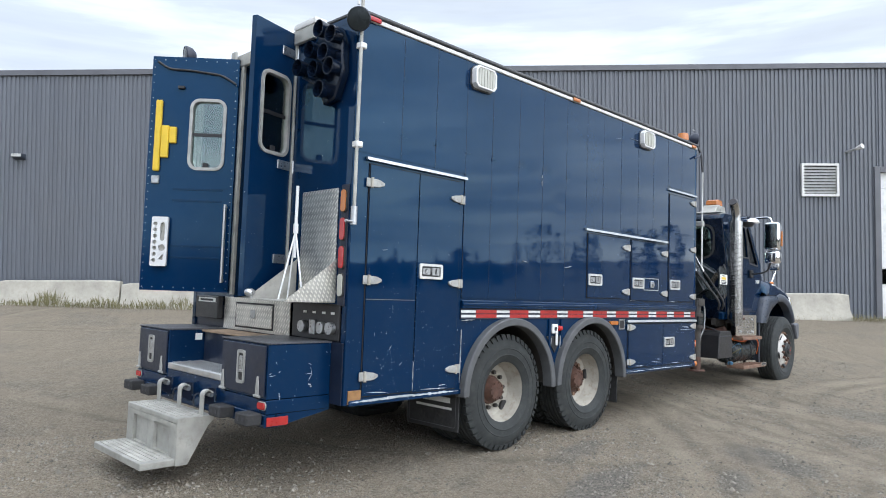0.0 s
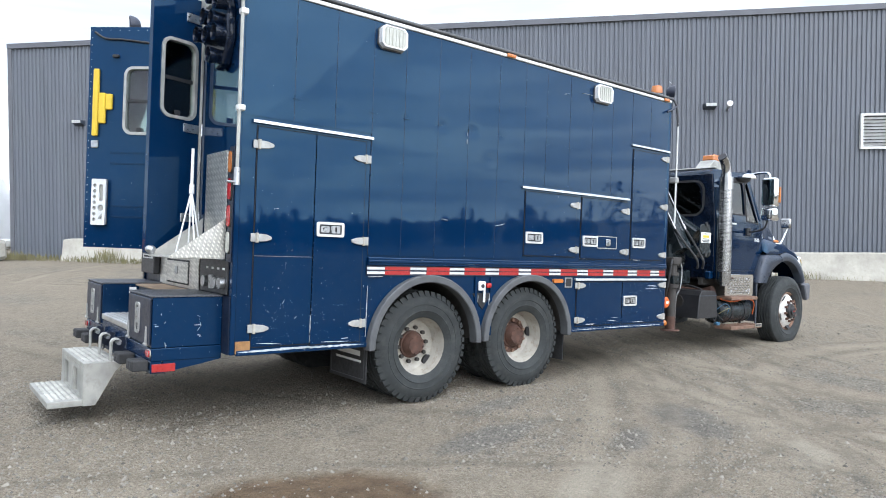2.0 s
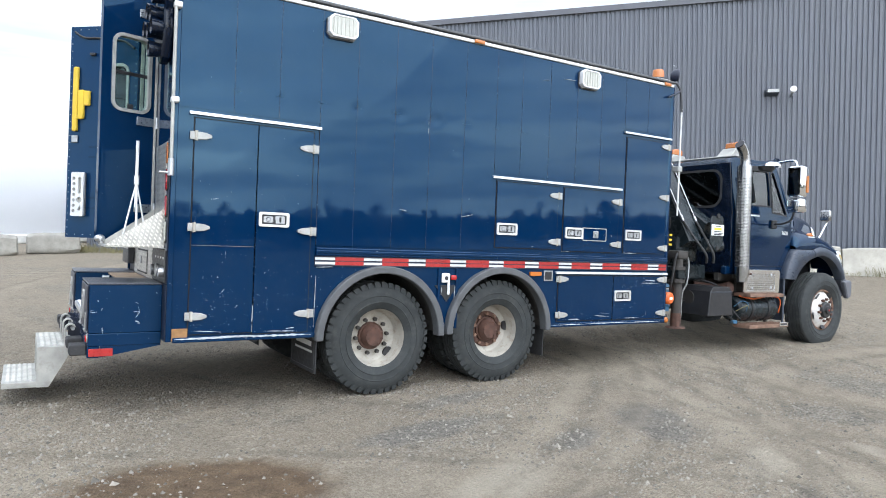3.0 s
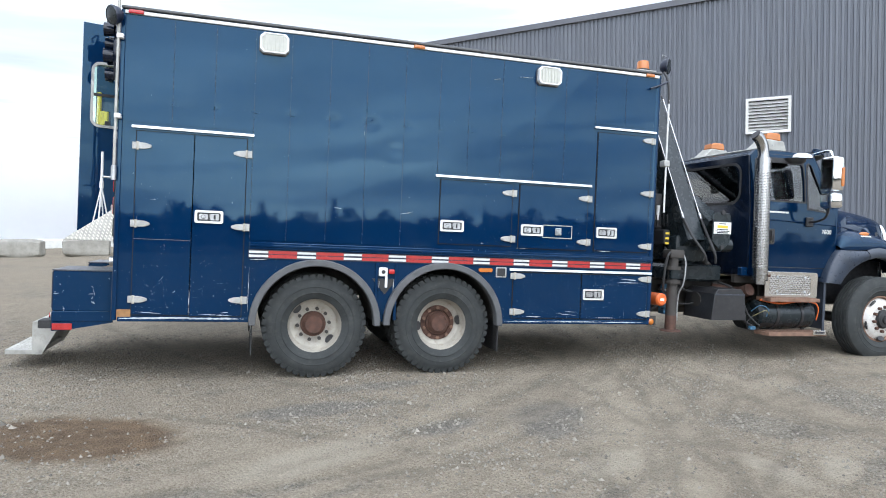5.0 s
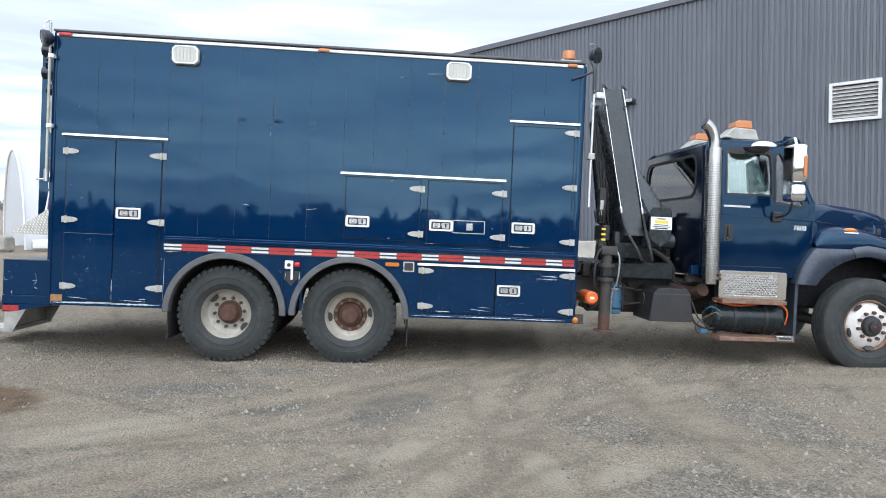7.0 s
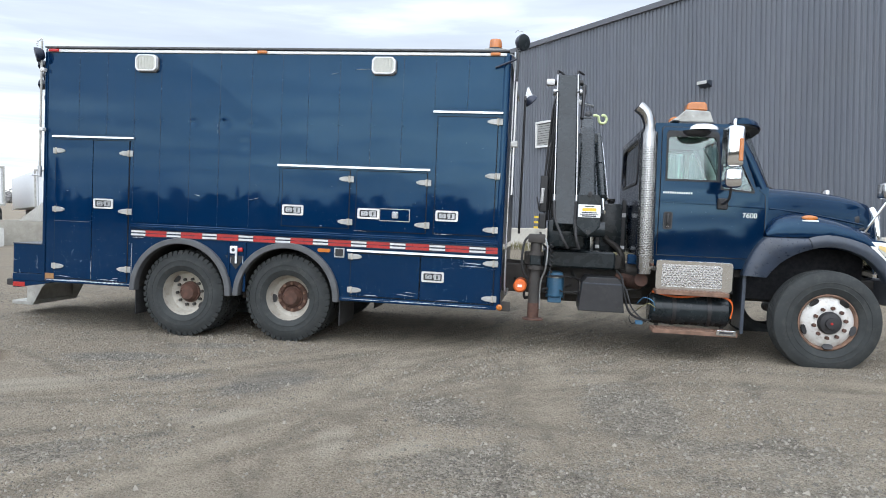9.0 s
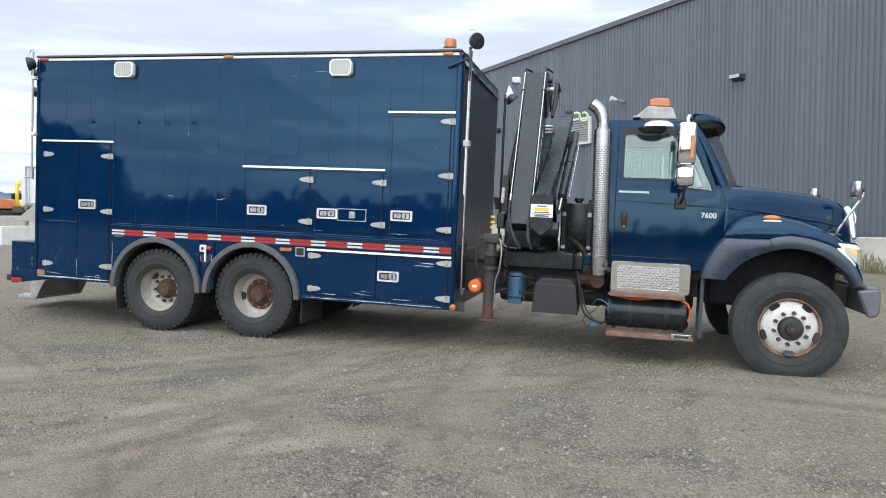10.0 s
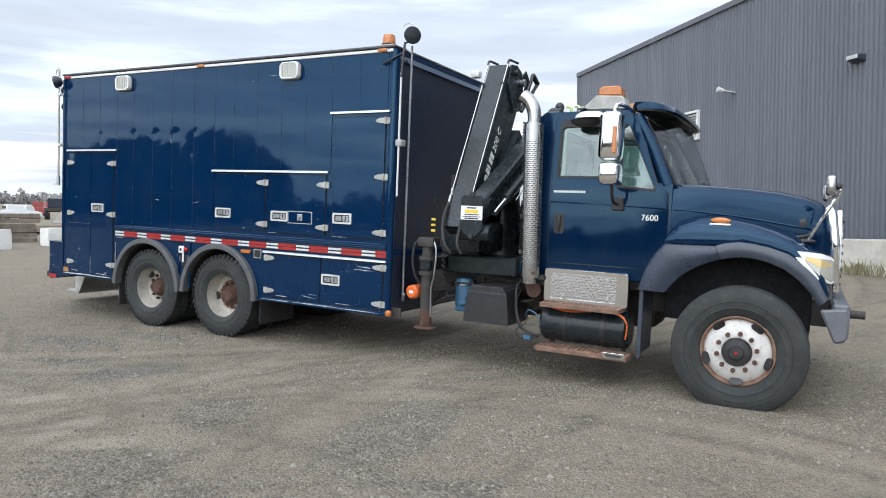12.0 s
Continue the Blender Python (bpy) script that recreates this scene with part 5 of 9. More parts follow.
part("engine", box((8.35, 0.85, 0.75), (9.5, 1.55, 1.5), 0.08, seg=2), "frame", truck)
# air tanks and brake gear behind the lockers
bm = rod((4.2, 0.95, 0.68), (5.2, 0.95, 0.68), 0.13)
rod((4.2, 1.4, 0.70), (5.2, 1.4, 0.70), 0.13, bm)
part("air_tanks", bm, "frame", truck)


def mud_flap(x, y0, y1, z0, z1, lettered=False):
    ob = part("mud_flap", box((x, y0, z0), (x + 0.012, y1, z1), 0.003), "rubber", truck, "black rubber mud flap")
    if lettered:
        part("white_bar", box((x - 0.002, y0 + 0.10, z0 + 0.23), (x - 0.0005, y1 - 0.14, z0 + 0.275)), "label", ob)
        part("white_bar", box((x - 0.002, y0 + 0.08, z0 + 0.175), (x - 0.0005, y1 - 0.12, z0 + 0.195)), "label", ob)
        part("white_edge", plate(rounded(y0 + 0.03, y1 - 0.03, z0 + 0.03, z1 - 0.04, 0.02), "x", x - 0.002, x - 0.0005, [rounded(y0 + 0.036, y1 - 0.036, z0 + 0.036, z1 - 0.046, 0.018)]), "trim", ob)


mud_flap(1.235, 0.03, 0.66, 0.24, 0.72, True)
mud_flap(1.235, WIDE - 0.66, WIDE - 0.03, 0.24, 0.72)
mud_flap(3.80, 0.05, 0.66, 0.26, 0.70)
mud_flap(3.80, WIDE - 0.66, WIDE - 0.05, 0.26, 0.70)

# ---- tail of the truck ----
def leaf_door(name, hinge, tip, z0, z1, label):
    """An outward-swung door leaf; its own x runs from hinge to tip."""
    hx, hy = hinge
    dx, dy = tip[0] - hx, tip[1] - hy
    ob = new(name)
    ob.parent = truck
    ob["label"] = label
    ob.matrix_basis = pose(hx, hy, 0, 0, 0, math.degrees(math.atan2(dy, dx)))
    return ob, math.hypot(dx, dy)


def leaf_window(leaf, u0, u1, z0, z1, front, thick):
    """A slider window with a bright rounded frame on both faces of the leaf; front is the face's place."""
    ring = plate(rounded(u0, u1, z0, z1, 0.085), "y", front - 0.014, front + thick + 0.014, [rounded(u0 + 0.026, u1 - 0.026, z0 + 0.026, z1 - 0.026, 0.062)])
    w = part("window", ring, "hinge", leaf, "rounded slider window in a bright frame")
    pane = part("pane", plate(rounded(u0 + 0.024, u1 - 0.024, z0 + 0.024, z1 - 0.024, 0.062), "y", front + thick * 0.4, front + thick * 0.4 + 0.006), "glass", w)
    part("window_bar", box((u0 + 0.03, front + thick * 0.4 - 0.008, (z0 + z1) / 2 - 0.015), (u1 - 0.03, front + thick * 0.4 - 0.001, (z0 + z1) / 2 + 0.015), 0.002), "black", w)
    part("window_latch", box(((u0 + u1) / 2 - 0.02, front - 0.004, z0 + 0.03), ((u0 + u1) / 2 + 0.03, front + 0.01, z0 + 0.07), 0.004), "black", w)
    return w


# left leaf: swung well past square, inner face to the camera
leaf, lw = leaf_door("rear_door", (-0.045, 1.625), (-0.60, 2.165), 1.33, 3.42, "blue rear door swung open with yellow brackets")
Z0, Z1 = 1.335, 3.41
wz0, wz1 = 2.40, 3.04
wu0, wu1 = 0.10, 0.42
hole = rounded(wu0 + 0.02, wu1 - 0.02, wz0 + 0.02, wz1 - 0.02, 0.07)
F = 0.0
part("leaf_panel", plate([(0.01, Z0), (lw, Z0), (lw, Z1), (0.01, Z1)], "y", F, F + 0.045, [hole]), "blue_leaf", leaf)
leaf_window(leaf, wu0, wu1, wz0, wz1, F, 0.045)
own = bmesh.new()
spots = []
for i in range(30):
    z = Z0 + 0.03 + (Z1 - Z0 - 0.06) * i / 29
    spots += [(lw - 0.02, z), (0.03, z)]
for i in range(9):
    u = 0.03 + (lw - 0.05) * i / 8
    spots += [(u, Z0 + 0.03), (u, Z1 - 0.03)]
bm = None
for u, z in spots:
    join(own, rod((u, F - 0.003, z), (u, F, z), 0.0042, seg=6))
ob = part("rivets", own, "steel", leaf)
tagged(ob, kind="stuff")
part("yellow_bracket", box((lw - 0.115, F - 0.035, 2.38), (lw - 0.060, F - 0.001, 3.01), 0.008), "yellow", leaf, "long yellow bracket")
part("yellow_bracket", box((lw - 0.185, F - 0.030, 2.50), (lw - 0.118, F - 0.001, 2.785), 0.006), "yellow", leaf)
part("yellow_bracket", box((lw - 0.250, F - 0.030, 2.63), (lw - 0.188, F - 0.001, 2.775), 0.006), "yellow", leaf)
pz0, pz1, pu0, pu1 = 1.545, 1.975, lw - 0.235, lw - 0.095
holes = [rounded(pu0 + 0.025, pu0 + 0.065, pz0 + 0.22, pz1 - 0.05, 0.018), disc(pu0 + 0.046, pz0 + 0.16, 0.030, 14), [(pu0 + 0.03, pz0 + 0.11), (pu0 + 0.07, pz0 + 0.06), (pu0 + 0.03, pz0 + 0.05)]]
holes += [disc(pu0 + 0.108, pz0 + 0.05 + 0.053 * i, 0.018, 12) for i in range(7)]
part("perforated_holder", plate(rounded(pu0, pu1, pz0, pz1, 0.012), "y", F - 0.05, F - 0.028, holes), "white", leaf, "pale perforated tool holder")
part("holder_back", box((pu0 + 0.006, F - 0.027, pz0 + 0.006), (pu1 - 0.006, F - 0.001, pz1 - 0.006), 0.004), "alu_dull", leaf)
bm = rod((0.055, F - 0.05, 1.42), (0.055, F - 0.05, 2.10), 0.013)
rod((0.055, F, 1.44), (0.055, F - 0.05, 1.44), 0.010, bm)
rod((0.055, F, 2.08), (0.055, F - 0.05, 2.08), 0.010, bm)
part("grab_bar", bm, "alu", leaf, "bright upright grab bar")
part("door_latch", box((lw - 0.12, F - 0.02, 2.27), (lw - 0.05, F - 0.001, 2.34), 0.006), "steel", leaf)
for z in (1.62, 1.72, 2.12, 2.22):
    part("crease", box((0.10, F - 0.004, z), (lw - 0.24, F - 0.0005, z + 0.018), 0.001), "blue_flat", leaf)
own = tube([(lw - 0.05, F - 0.008, 3.36), (lw - 0.16, F - 0.012, 3.30), (lw - 0.32, F - 0.012, 3.29), (lw - 0.5, F - 0.012, 3.27), (lw - 0.62, F - 0.012, 3.25), (0.02, F - 0.05, 3.17)], 0.010)
part("door_cable", own, "black", leaf)
part("small_hook", box((lw - 0.30, F - 0.03, 3.12), (lw - 0.24, F - 0.001, 3.145), 0.004), "black", leaf)

for ob in leaf.children_recursive:
    ob.data.transform(Matrix.Diagonal((1, -1, 1, 1)))
    ob.data.flip_normals()

# right leaf: folded out square to the body
leaf2, lw2 = leaf_door("rear_door", (0.0, 0.80), (-0.445, 0.668), 1.31, 3.42, "blue rear door standing open with slider window")
G = 0.0
wu0, wu1, wz0, wz1 = 0.055, 0.385, 2.42, 3.07
hole = rounded(wu0 + 0.02, wu1 - 0.02, wz0 + 0.02, wz1 - 0.02, 0.07)
part("leaf_panel", plate([(0.01, 1.325), (lw2, 1.325), (lw2, 3.44), (0.01, 3.44)], "y", G, G + 0.045, [hole]), "blue", leaf2)
leaf_window(leaf2, wu0, wu1, wz0, wz1, G, 0.045)
for z in (1.62, 2.36, 3.27):
    bm = box((0.0, G - 0.012, z - 0.035), (0.17, G - 0.001, z + 0.035), 0.003)
    rod((0.0, G - 0.014, z - 0.05), (0.0, G - 0.014, z + 0.05), 0.016, bm)
    part("hinge", bm, "steel", leaf2)
for ob in leaf2.children_recursive:
    ob.data.transform(Matrix.Diagonal((1, -1, 1, 1)))
    ob.data.flip_normals()
part("hinge_post", box((-0.02, 0.775, 1.32), (0.0, 0.80, 3.36), 0.003), "alu_dull", truck, "bare metal door jamb")
part("hinge_post", box((-0.03, 1.60, 1.32), (0.0, 1.64, 3.40), 0.003), "alu_dull", truck)
part("door_head", box((-0.035, 0.52, 3.35), (0.0, 2.06, 3.462), 0.006), "alu_dull", truck, "pale metal head over the rear doors")
part("head_lamp_bar", box((-0.04, 0.50, 3.463), (0.08, 0.80, 3.515), 0.012, seg=2), "vent", truck)
part("head_bracket", box((-0.06, 1.70, 3.40), (-0.036, 1.78, 3.50), 0.004), "alu_dull", truck)
# rack seen through the doorway
bm = box((0.06, 1.30, 1.30), (0.12, 1.36, 3.30), 0.004)
box((0.06, 1.52, 1.30), (0.10, 1.56, 3.30), 0.004, bm)
for z in (1.75, 2.2, 2.45, 2.9):
    box((0.06, 1.36, z), (0.10, 1.52, z + 0.03), 0.003, bm)
part("inner_rack", bm, "alu_dull", truck)

# lamp cluster at the top of the tail: hooded lamps set in an arrow
def cluster(y, z):
    return 0.36 + (y - 0.36) * 0.86, 3.14 + (z - 3.14) * 0.84


cl = part("arrow_board", plate([cluster(y, z) for y, z in ((0.03, 2.95), (0.13, 2.73), (0.29, 2.69), (0.38, 2.88), (0.65, 3.01), (0.67, 3.15), (0.48, 3.29), (0.33, 3.38), (0.13, 3.38), (0.05, 3.23))], "x", -0.075, -0.002, bevel=0.012), "cab_shade", truck, "black hooded lamp cluster")
for y, z in ((0.27, 3.36), (0.09, 3.27), (0.40, 3.20), (0.19, 3.13), (0.57, 3.07), (0.33, 3.01), (0.10, 2.99), (0.23, 2.81)):
    hood = [(0.054, -0.075), (0.062, -0.14), (0.065, -0.16), (0.060, -0.16), (0.053, -0.13), (0.046, -0.09)]
    y, z = cluster(y, z)
    part("hood", lathe(hood, "x", y, z, seg=22), "cab_shade", cl)
    part("lamp_glass", lathe([(0.048, -0.085), (0.03, -0.10), (0.0, -0.104)], "x", y, z, seg=18), "glass_dark", cl)

# corner pole with spotlight
bm = tube([(-0.012, -0.055, 1.86), (-0.012, -0.055, 3.50)], 0.0135)
part("lamp_pole", bm, "alu_dull", truck, "slim grey lamp pole")
for z in (3.16, 2.44):
    part("pole_clamp", box((-0.026, -0.072, z - 0.022), (0.032, -0.012, z + 0.022), 0.006), "vent", truck)
bm = rod((-0.012, -0.055, 1.86), (-0.012, -0.055, 1.99), 0.024)
rod((-0.012, -0.055, 1.88), (-0.10, -0.075, 1.88), 0.010, bm)
part("pole_crank", bm, "steel", truck)


def spot_lamp(p, way, r=0.085):
    """A round work lamp: shell, rim and glass, on a small fork."""
    p, w = Vector(p), Vector(way).normalized()
    m = Matrix.Translation(p) @ w.to_track_quat("Z", "Y").to_matrix().to_4x4()
    own = lathe([(0.0, -0.075), (0.5 * r, -0.07), (0.85 * r, -0.04), (r, 0.0), (1.04 * r, 0.02), (0.97 * r, 0.03)], "z", 0, 0, seg=24)
    bmesh.ops.transform(own, matrix=m, verts=own.verts)
    shell = part("spotlight", own, "navy", truck, "round swivel work lamp")
    own = lathe([(0.96 * r, 0.026), (0.5 * r, 0.034), (0.0, 0.036)], "z", 0, 0, seg=24)
    bmesh.ops.transform(own, matrix=m, verts=own.verts)
    part("glass", own, "crane", shell)
    return shell


sl = spot_lamp((-0.05, -0.07, 3.335), (-0.6, -0.5, -0.2), 0.085)
part("fork", tube([(-0.012, -0.055, 3.48), (-0.01, -0.06, 3.53), (-0.06, -0.07, 3.49), (-0.06, -0.07, 3.44)], 0.010), "white", sl)
sl = spot_lamp((-0.16, 2.45, 3.585), (-0.8, 0.2, -0.1), 0.10)
part("fork", tube([(0.02, 2.36, 3.40), (-0.02, 2.40, 3.50), (-0.10, 2.44, 3.56)], 0.012), "black", sl)

# tail lamps down the corner post
part("lamp_panel", box((-0.010, 0.018, 1.28), (0.001, 0.105, 2.16), 0.004), "navy", truck)
for z, m in ((2.04, "amber"), (1.835, "red_lens"), (1.63, "red_lens"), (1.43, "clear")):
    rim = part("tail_lamp", plate(rounded(0.026, 0.098, z - 0.088, z + 0.088, 0.034), "x", -0.020, -0.010, [rounded(0.034, 0.090, z - 0.080, z + 0.080, 0.027)]), "rubber", truck, "oval tail lamp in rubber ring")
    part("lens", plate(rounded(0.034, 0.090, z - 0.080, z + 0.080, 0.027), "x", -0.026, -0.011, bevel=0.005), m, rim)

# tread-plate panel with its folded tray
part("tread_panel", box((-0.012, 0.145, 1.315), (0.001, 0.60, 2.14), 0.003), "tread", truck, "tread-plate panel")
tray = part("folding_tray", box((-0.43, 0.12, 1.300), (-0.013, 0.64, 1.312), 0.003), "tread", truck, "tread-plate folding tray with gussets")
part("gusset", plate([(-0.43, 1.312), (-0.013, 1.312), (-0.013, 1.62), (-0.06, 1.58)], "y", 0.118, 0.128), "tread", tray)
part("gusset", plate([(-0.43, 1.312), (-0.013, 1.312), (-0.013, 1.62), (-0.06, 1.58)], "y", 0.632, 0.642), "alu_dull", tray)
bm = ball((-0.425, 0.60, 1.355), 0.032, None, (1.3, 1, 1))
rod((-0.41, 0.60, 1.30), (-0.42, 0.60, 1.35), 0.018, bm)
part("tray_bumper", bm, "steel", tray)
bm = rod((-0.19, 0.40, 1.62), (-0.19, 0.40, 2.15), 0.012)
rod((-0.19, 0.40, 1.80), (-0.19, 0.40, 1.87), 0.019, bm)
for dx, dy in ((0.10, 0.02), (-0.10, 0.03), (0.0, -0.13), (0.02, 0.10)):
    rod((-0.19, 0.40, 1.82), (-0.19 + dx, 0.40 + dy, 1.313), 0.0065, bm, 8)
stand = part("folded_tripod", bm, "white", truck, "white folded tripod stand on the tray")

# lower tail: tread-plate bulkhead, sockets, deck and side boxes
part("tail_bulkhead", box((-0.010, 0.70, 1.02), (0.001, 1.75, 1.30), 0.003), "tread", truck, "tread-plate bulkhead")
hatch = part("tail_hatch", box((-0.020, 0.95, 1.06), (-0.011, 1.52, 1.245), 0.003), "tread", truck)
part("hatch_handle", box((-0.030, 1.20, 1.13), (-0.020, 1.27, 1.20), 0.006), "steel", hatch)
part("hatch_seal", plate([(0.93, 1.045), (1.54, 1.045), (1.54, 1.26), (0.93, 1.26)], "x", -0.0125, -0.0095, [[(0.953, 1.063), (1.517, 1.063), (1.517, 1.242), (0.953, 1.242)]]), "rubber", hatch)
sock = part("socket_panel", box((-0.012, 0.06, 1.03), (0.001, 0.66, 1.29), 0.003), "black", truck, "black socket panel")
for i, y in enumerate((0.14, 0.25, 0.37, 0.49)):
    if i == 2:
        part("outlet", box((-0.035, y - 0.035, 1.06), (-0.013, y + 0.035, 1.17), 0.006), "steel", sock)
    else:
        part("socket_cap", rod((-0.013, y, 1.115), (-0.05, y, 1.115), 0.044, seg=20), "steel", sock)
    part("socket_label", box((-0.0145, y - 0.022, 1.215), (-0.0125, y + 0.022, 1.232)), "label", sock)
part("lower_tail_wall", box((-0.008, 0.012, LOW), (0.001, 2.33, 1.018), 0.002), "navy", truck)
part("rear_black_box", box((-0.07, 1.76, 1.10), (-0.012, 2.18, 1.30), 0.008), "black", truck, "black metal box under the door")
part("box_name", box((-0.0725, 1.80, 1.245), (-0.0705, 2.12, 1.285)), "label", truck)
part("name_bar", box((-0.0745, 1.84, 1.256), (-0.0727, 2.08, 1.274)), "ink", truck)
part("deck_plate", box((-0.25, 0.785, 1.000), (-0.010, 1.665, 1.016), 0.003), "plank", truck, "worn brown deck plate")
part("deck_riser", box((-0.22, 0.785, 0.70), (-0.20, 1.665, 1.00)), "navy", truck)


def serrated(x0, x1, y0, y1, z, rows, count, material, parent):
    """Rows of raised teeth across a grip-strut tread, with dark mouths between them."""
    teeth, mouths = bmesh.new(), bmesh.new()
    for i in range(rows):
        x = x0 + (x1 - x0) * (i + 0.5) / rows
        d = (x1 - x0) / rows
        for j in range(count):
            y = y0 + (y1 - y0) * (j + 0.25 + 0.5 * (i % 2)) / count
            w = (y1 - y0) / count
            a = [teeth.verts.new(p) for p in ((x - d * 0.34, y, z), (x + d * 0.34, y, z), (x + d * 0.26, y + w * 0.2, z + 0.009), (x - d * 0.26, y + w * 0.2, z + 0.009), (x - d * 0.34, y + w * 0.52, z), (x + d * 0.34, y + w * 0.52, z))]
            teeth.faces.new((a[0], a[1], a[2], a[3]))
            teeth.faces.new((a[3], a[2], a[5], a[4]))
            teeth.faces.new((a[0], a[3], a[4]))
            teeth.faces.new((a[1], a[5], a[2]))
            box((x - d * 0.30, y + w * 0.60, z), (x + d * 0.30, y + w * 0.92, z + 0.0012), 0, mouths)
    tagged(part("grip_teeth", teeth, material, parent), kind="stuff")
    tagged(part("grip_holes", mouths, "frame", parent), kind="stuff")


well = part("well_step", box((-0.525, 0.778, 0.702), (-0.225, 1.672, 0.752), 0.006), "alu", truck, "grip-strut step in the tail well")
serrated(-0.515, -0.235, 0.80, 1.65, 0.752, 6, 24, "alu", well)
part("well_front", box((-0.518, 0.775, 0.545), (-0.50, 1.675, 0.699)), "blue_flat", truck)


def tail_box(y0, y1):
    b = part("tail_box", box((-0.520, y0, 0.645), (-0.009, y1, 1.014), 0.005), "blue_flat", truck, "scratched blue tail locker with tread-plate lid")
    part("lid", box((-0.528, y0 - 0.005, 1.0145), (-0.009, y1 + 0.005, 1.026), 0.003), "tread_dark", b)
    part("skirt", box((-0.523, y0 - 0.003, 0.550), (-0.009, y1 + 0.003, 0.6425), 0.004), "blue_flat", b)
    # navy where the box is blue: the rear face's shade is painted in
    part("front_door", box((-0.532, y0 + 0.022, 0.664), (-0.5215, y1 - 0.022, 1.002), 0.004), "navy", b, "locker door, blue darkened to navy for its shaded facing")
    ym = (y0 + y1) / 2 + 0.012
    part("latch", plate(rounded(ym - 0.050, ym + 0.050, 0.725, 0.955, 0.020), "x", -0.544, -0.5325, [rounded(ym - 0.033, ym + 0.033, 0.745, 0.935, 0.014)]), "hinge", b, "bright paddle latch surround")
    part("latch_dish", box((-0.5345, ym - 0.032, 0.747), (-0.5325, ym + 0.032, 0.933)), "black", b)
    bm = box((-0.543, ym - 0.020, 0.80), (-0.535, ym + 0.020, 0.915), 0.006, seg=2)
    rod((-0.535, ym, 0.895), (-0.548, ym, 0.895), 0.012, bm, 12)
    box((-0.545, ym - 0.026, 0.80), (-0.535, ym + 0.026, 0.82), 0.003, bm)
    part("paddle", bm, "steel", b)
    for y in (y0 + 0.10, y1 - 0.055):
        h = plate([(y - 0.022, 0.672), (y + 0.022, 0.672), (y + 0.022, 0.715), (y + 0.011, 0.795), (y - 0.011, 0.795), (y - 0.022, 0.715)], "x", -0.540, -0.5325, bevel=0.002)
        rod((-0.537, y - 0.035, 0.664), (-0.537, y + 0.035, 0.664), 0.010, h, 10)
        for z in (0.70, 0.765):
            rod((-0.540, y, z), (-0.543, y, z), 0.006, h, 8)
        part("hinge", h, "hinge", b)
    return b


near_box = tail_box(0.14, 0.775)
rnd = random.Random(71)
SCRATCH = [(-0.205, 0.880, -0.175, 0.865), (-0.190, 0.875, -0.168, 0.79), (-0.235, 0.800, -0.150, 0.806), (-0.172, 0.800, -0.205, 0.745), (-0.205, 0.735, -0.165, 0.725), (-0.178, 0.728, -0.160, 0.705), (-0.185, 0.722, -0.172, 0.708), (-0.515, 0.800, -0.455, 0.812), (-0.515, 0.816, -0.485, 0.818), (-0.440, 0.812, -0.425, 0.838), (-0.470, 0.905, -0.455, 0.885), (-0.430, 0.695, -0.422, 0.640), (-0.445, 0.668, -0.410, 0.662), (-0.500, 0.742, -0.490, 0.748)]
for x0, z0, x1, z1 in SCRATCH:
    for k in range(3):
        d, e = rnd.uniform(0, 0.6), rnd.uniform(0.25, 0.5)
        a, c = d, min(1.0, d + e)
        scrape(x0 + (x1 - x0) * a, z0 + (z1 - z0) * a + rnd.uniform(-0.004, 0.004), x0 + (x1 - x0) * c, z0 + (z1 - z0) * c + rnd.uniform(-0.004, 0.004), rnd.uniform(0.0012, 0.0032), y=0.1395, parent=near_box)
tail_box(1.675, 2.275)
part("white_tag", box((-0.30, 1.669, 0.93), (-0.24, 1.6735, 0.985)), "label", truck)
# bumper beam and what hangs on it
part("tail_beam", plate([(0.142, 0.548), (2.275, 0.548), (2.275, 0.460), (0.142, 0.460)], "x", -0.525, -0.44, bevel=0.006), "blue_flat", truck, "blue tail beam")
part("tail_gusset", plate([(-0.438, 0.548), (-0.009, 0.549), (-0.009, 0.540), (-0.438, 0.462)], "y", 0.142, 0.154), "blue_flat", truck)
part("red_reflector", box((-0.515, 0.134, 0.472), (-0.350, 0.1415, 0.530), 0.002), "tape_red", truck, "red reflector patch")
for y in (0.185, 2.225):
    lamp = part("stop_lamp", plate(rounded(y - 0.052, y + 0.052, 0.576, 0.634, 0.024), "x", -0.531, -0.5235, bevel=0.002), "alu_dull", truck, "small red stop lamp in a pale ring")
    part("lens", plate(rounded(y - 0.044, y + 0.044, 0.582, 0.628, 0.019), "x", -0.540, -0.5312, bevel=0.004), "red_lens", lamp)
for y in (0.175, 0.545, 1.745, 2.10):
    b = part("bumper_block", box((-0.640, y, 0.478), (-0.526, y + 0.165, 0.556), 0.008), "rubber", truck, "black rubber bumper block")
    for k in (0.05, 0.115):
        part("bolt_hole", rod((-0.638, y + k, 0.517), (-0.6425, y + k, 0.517), 0.014, seg=12), "ink", b)
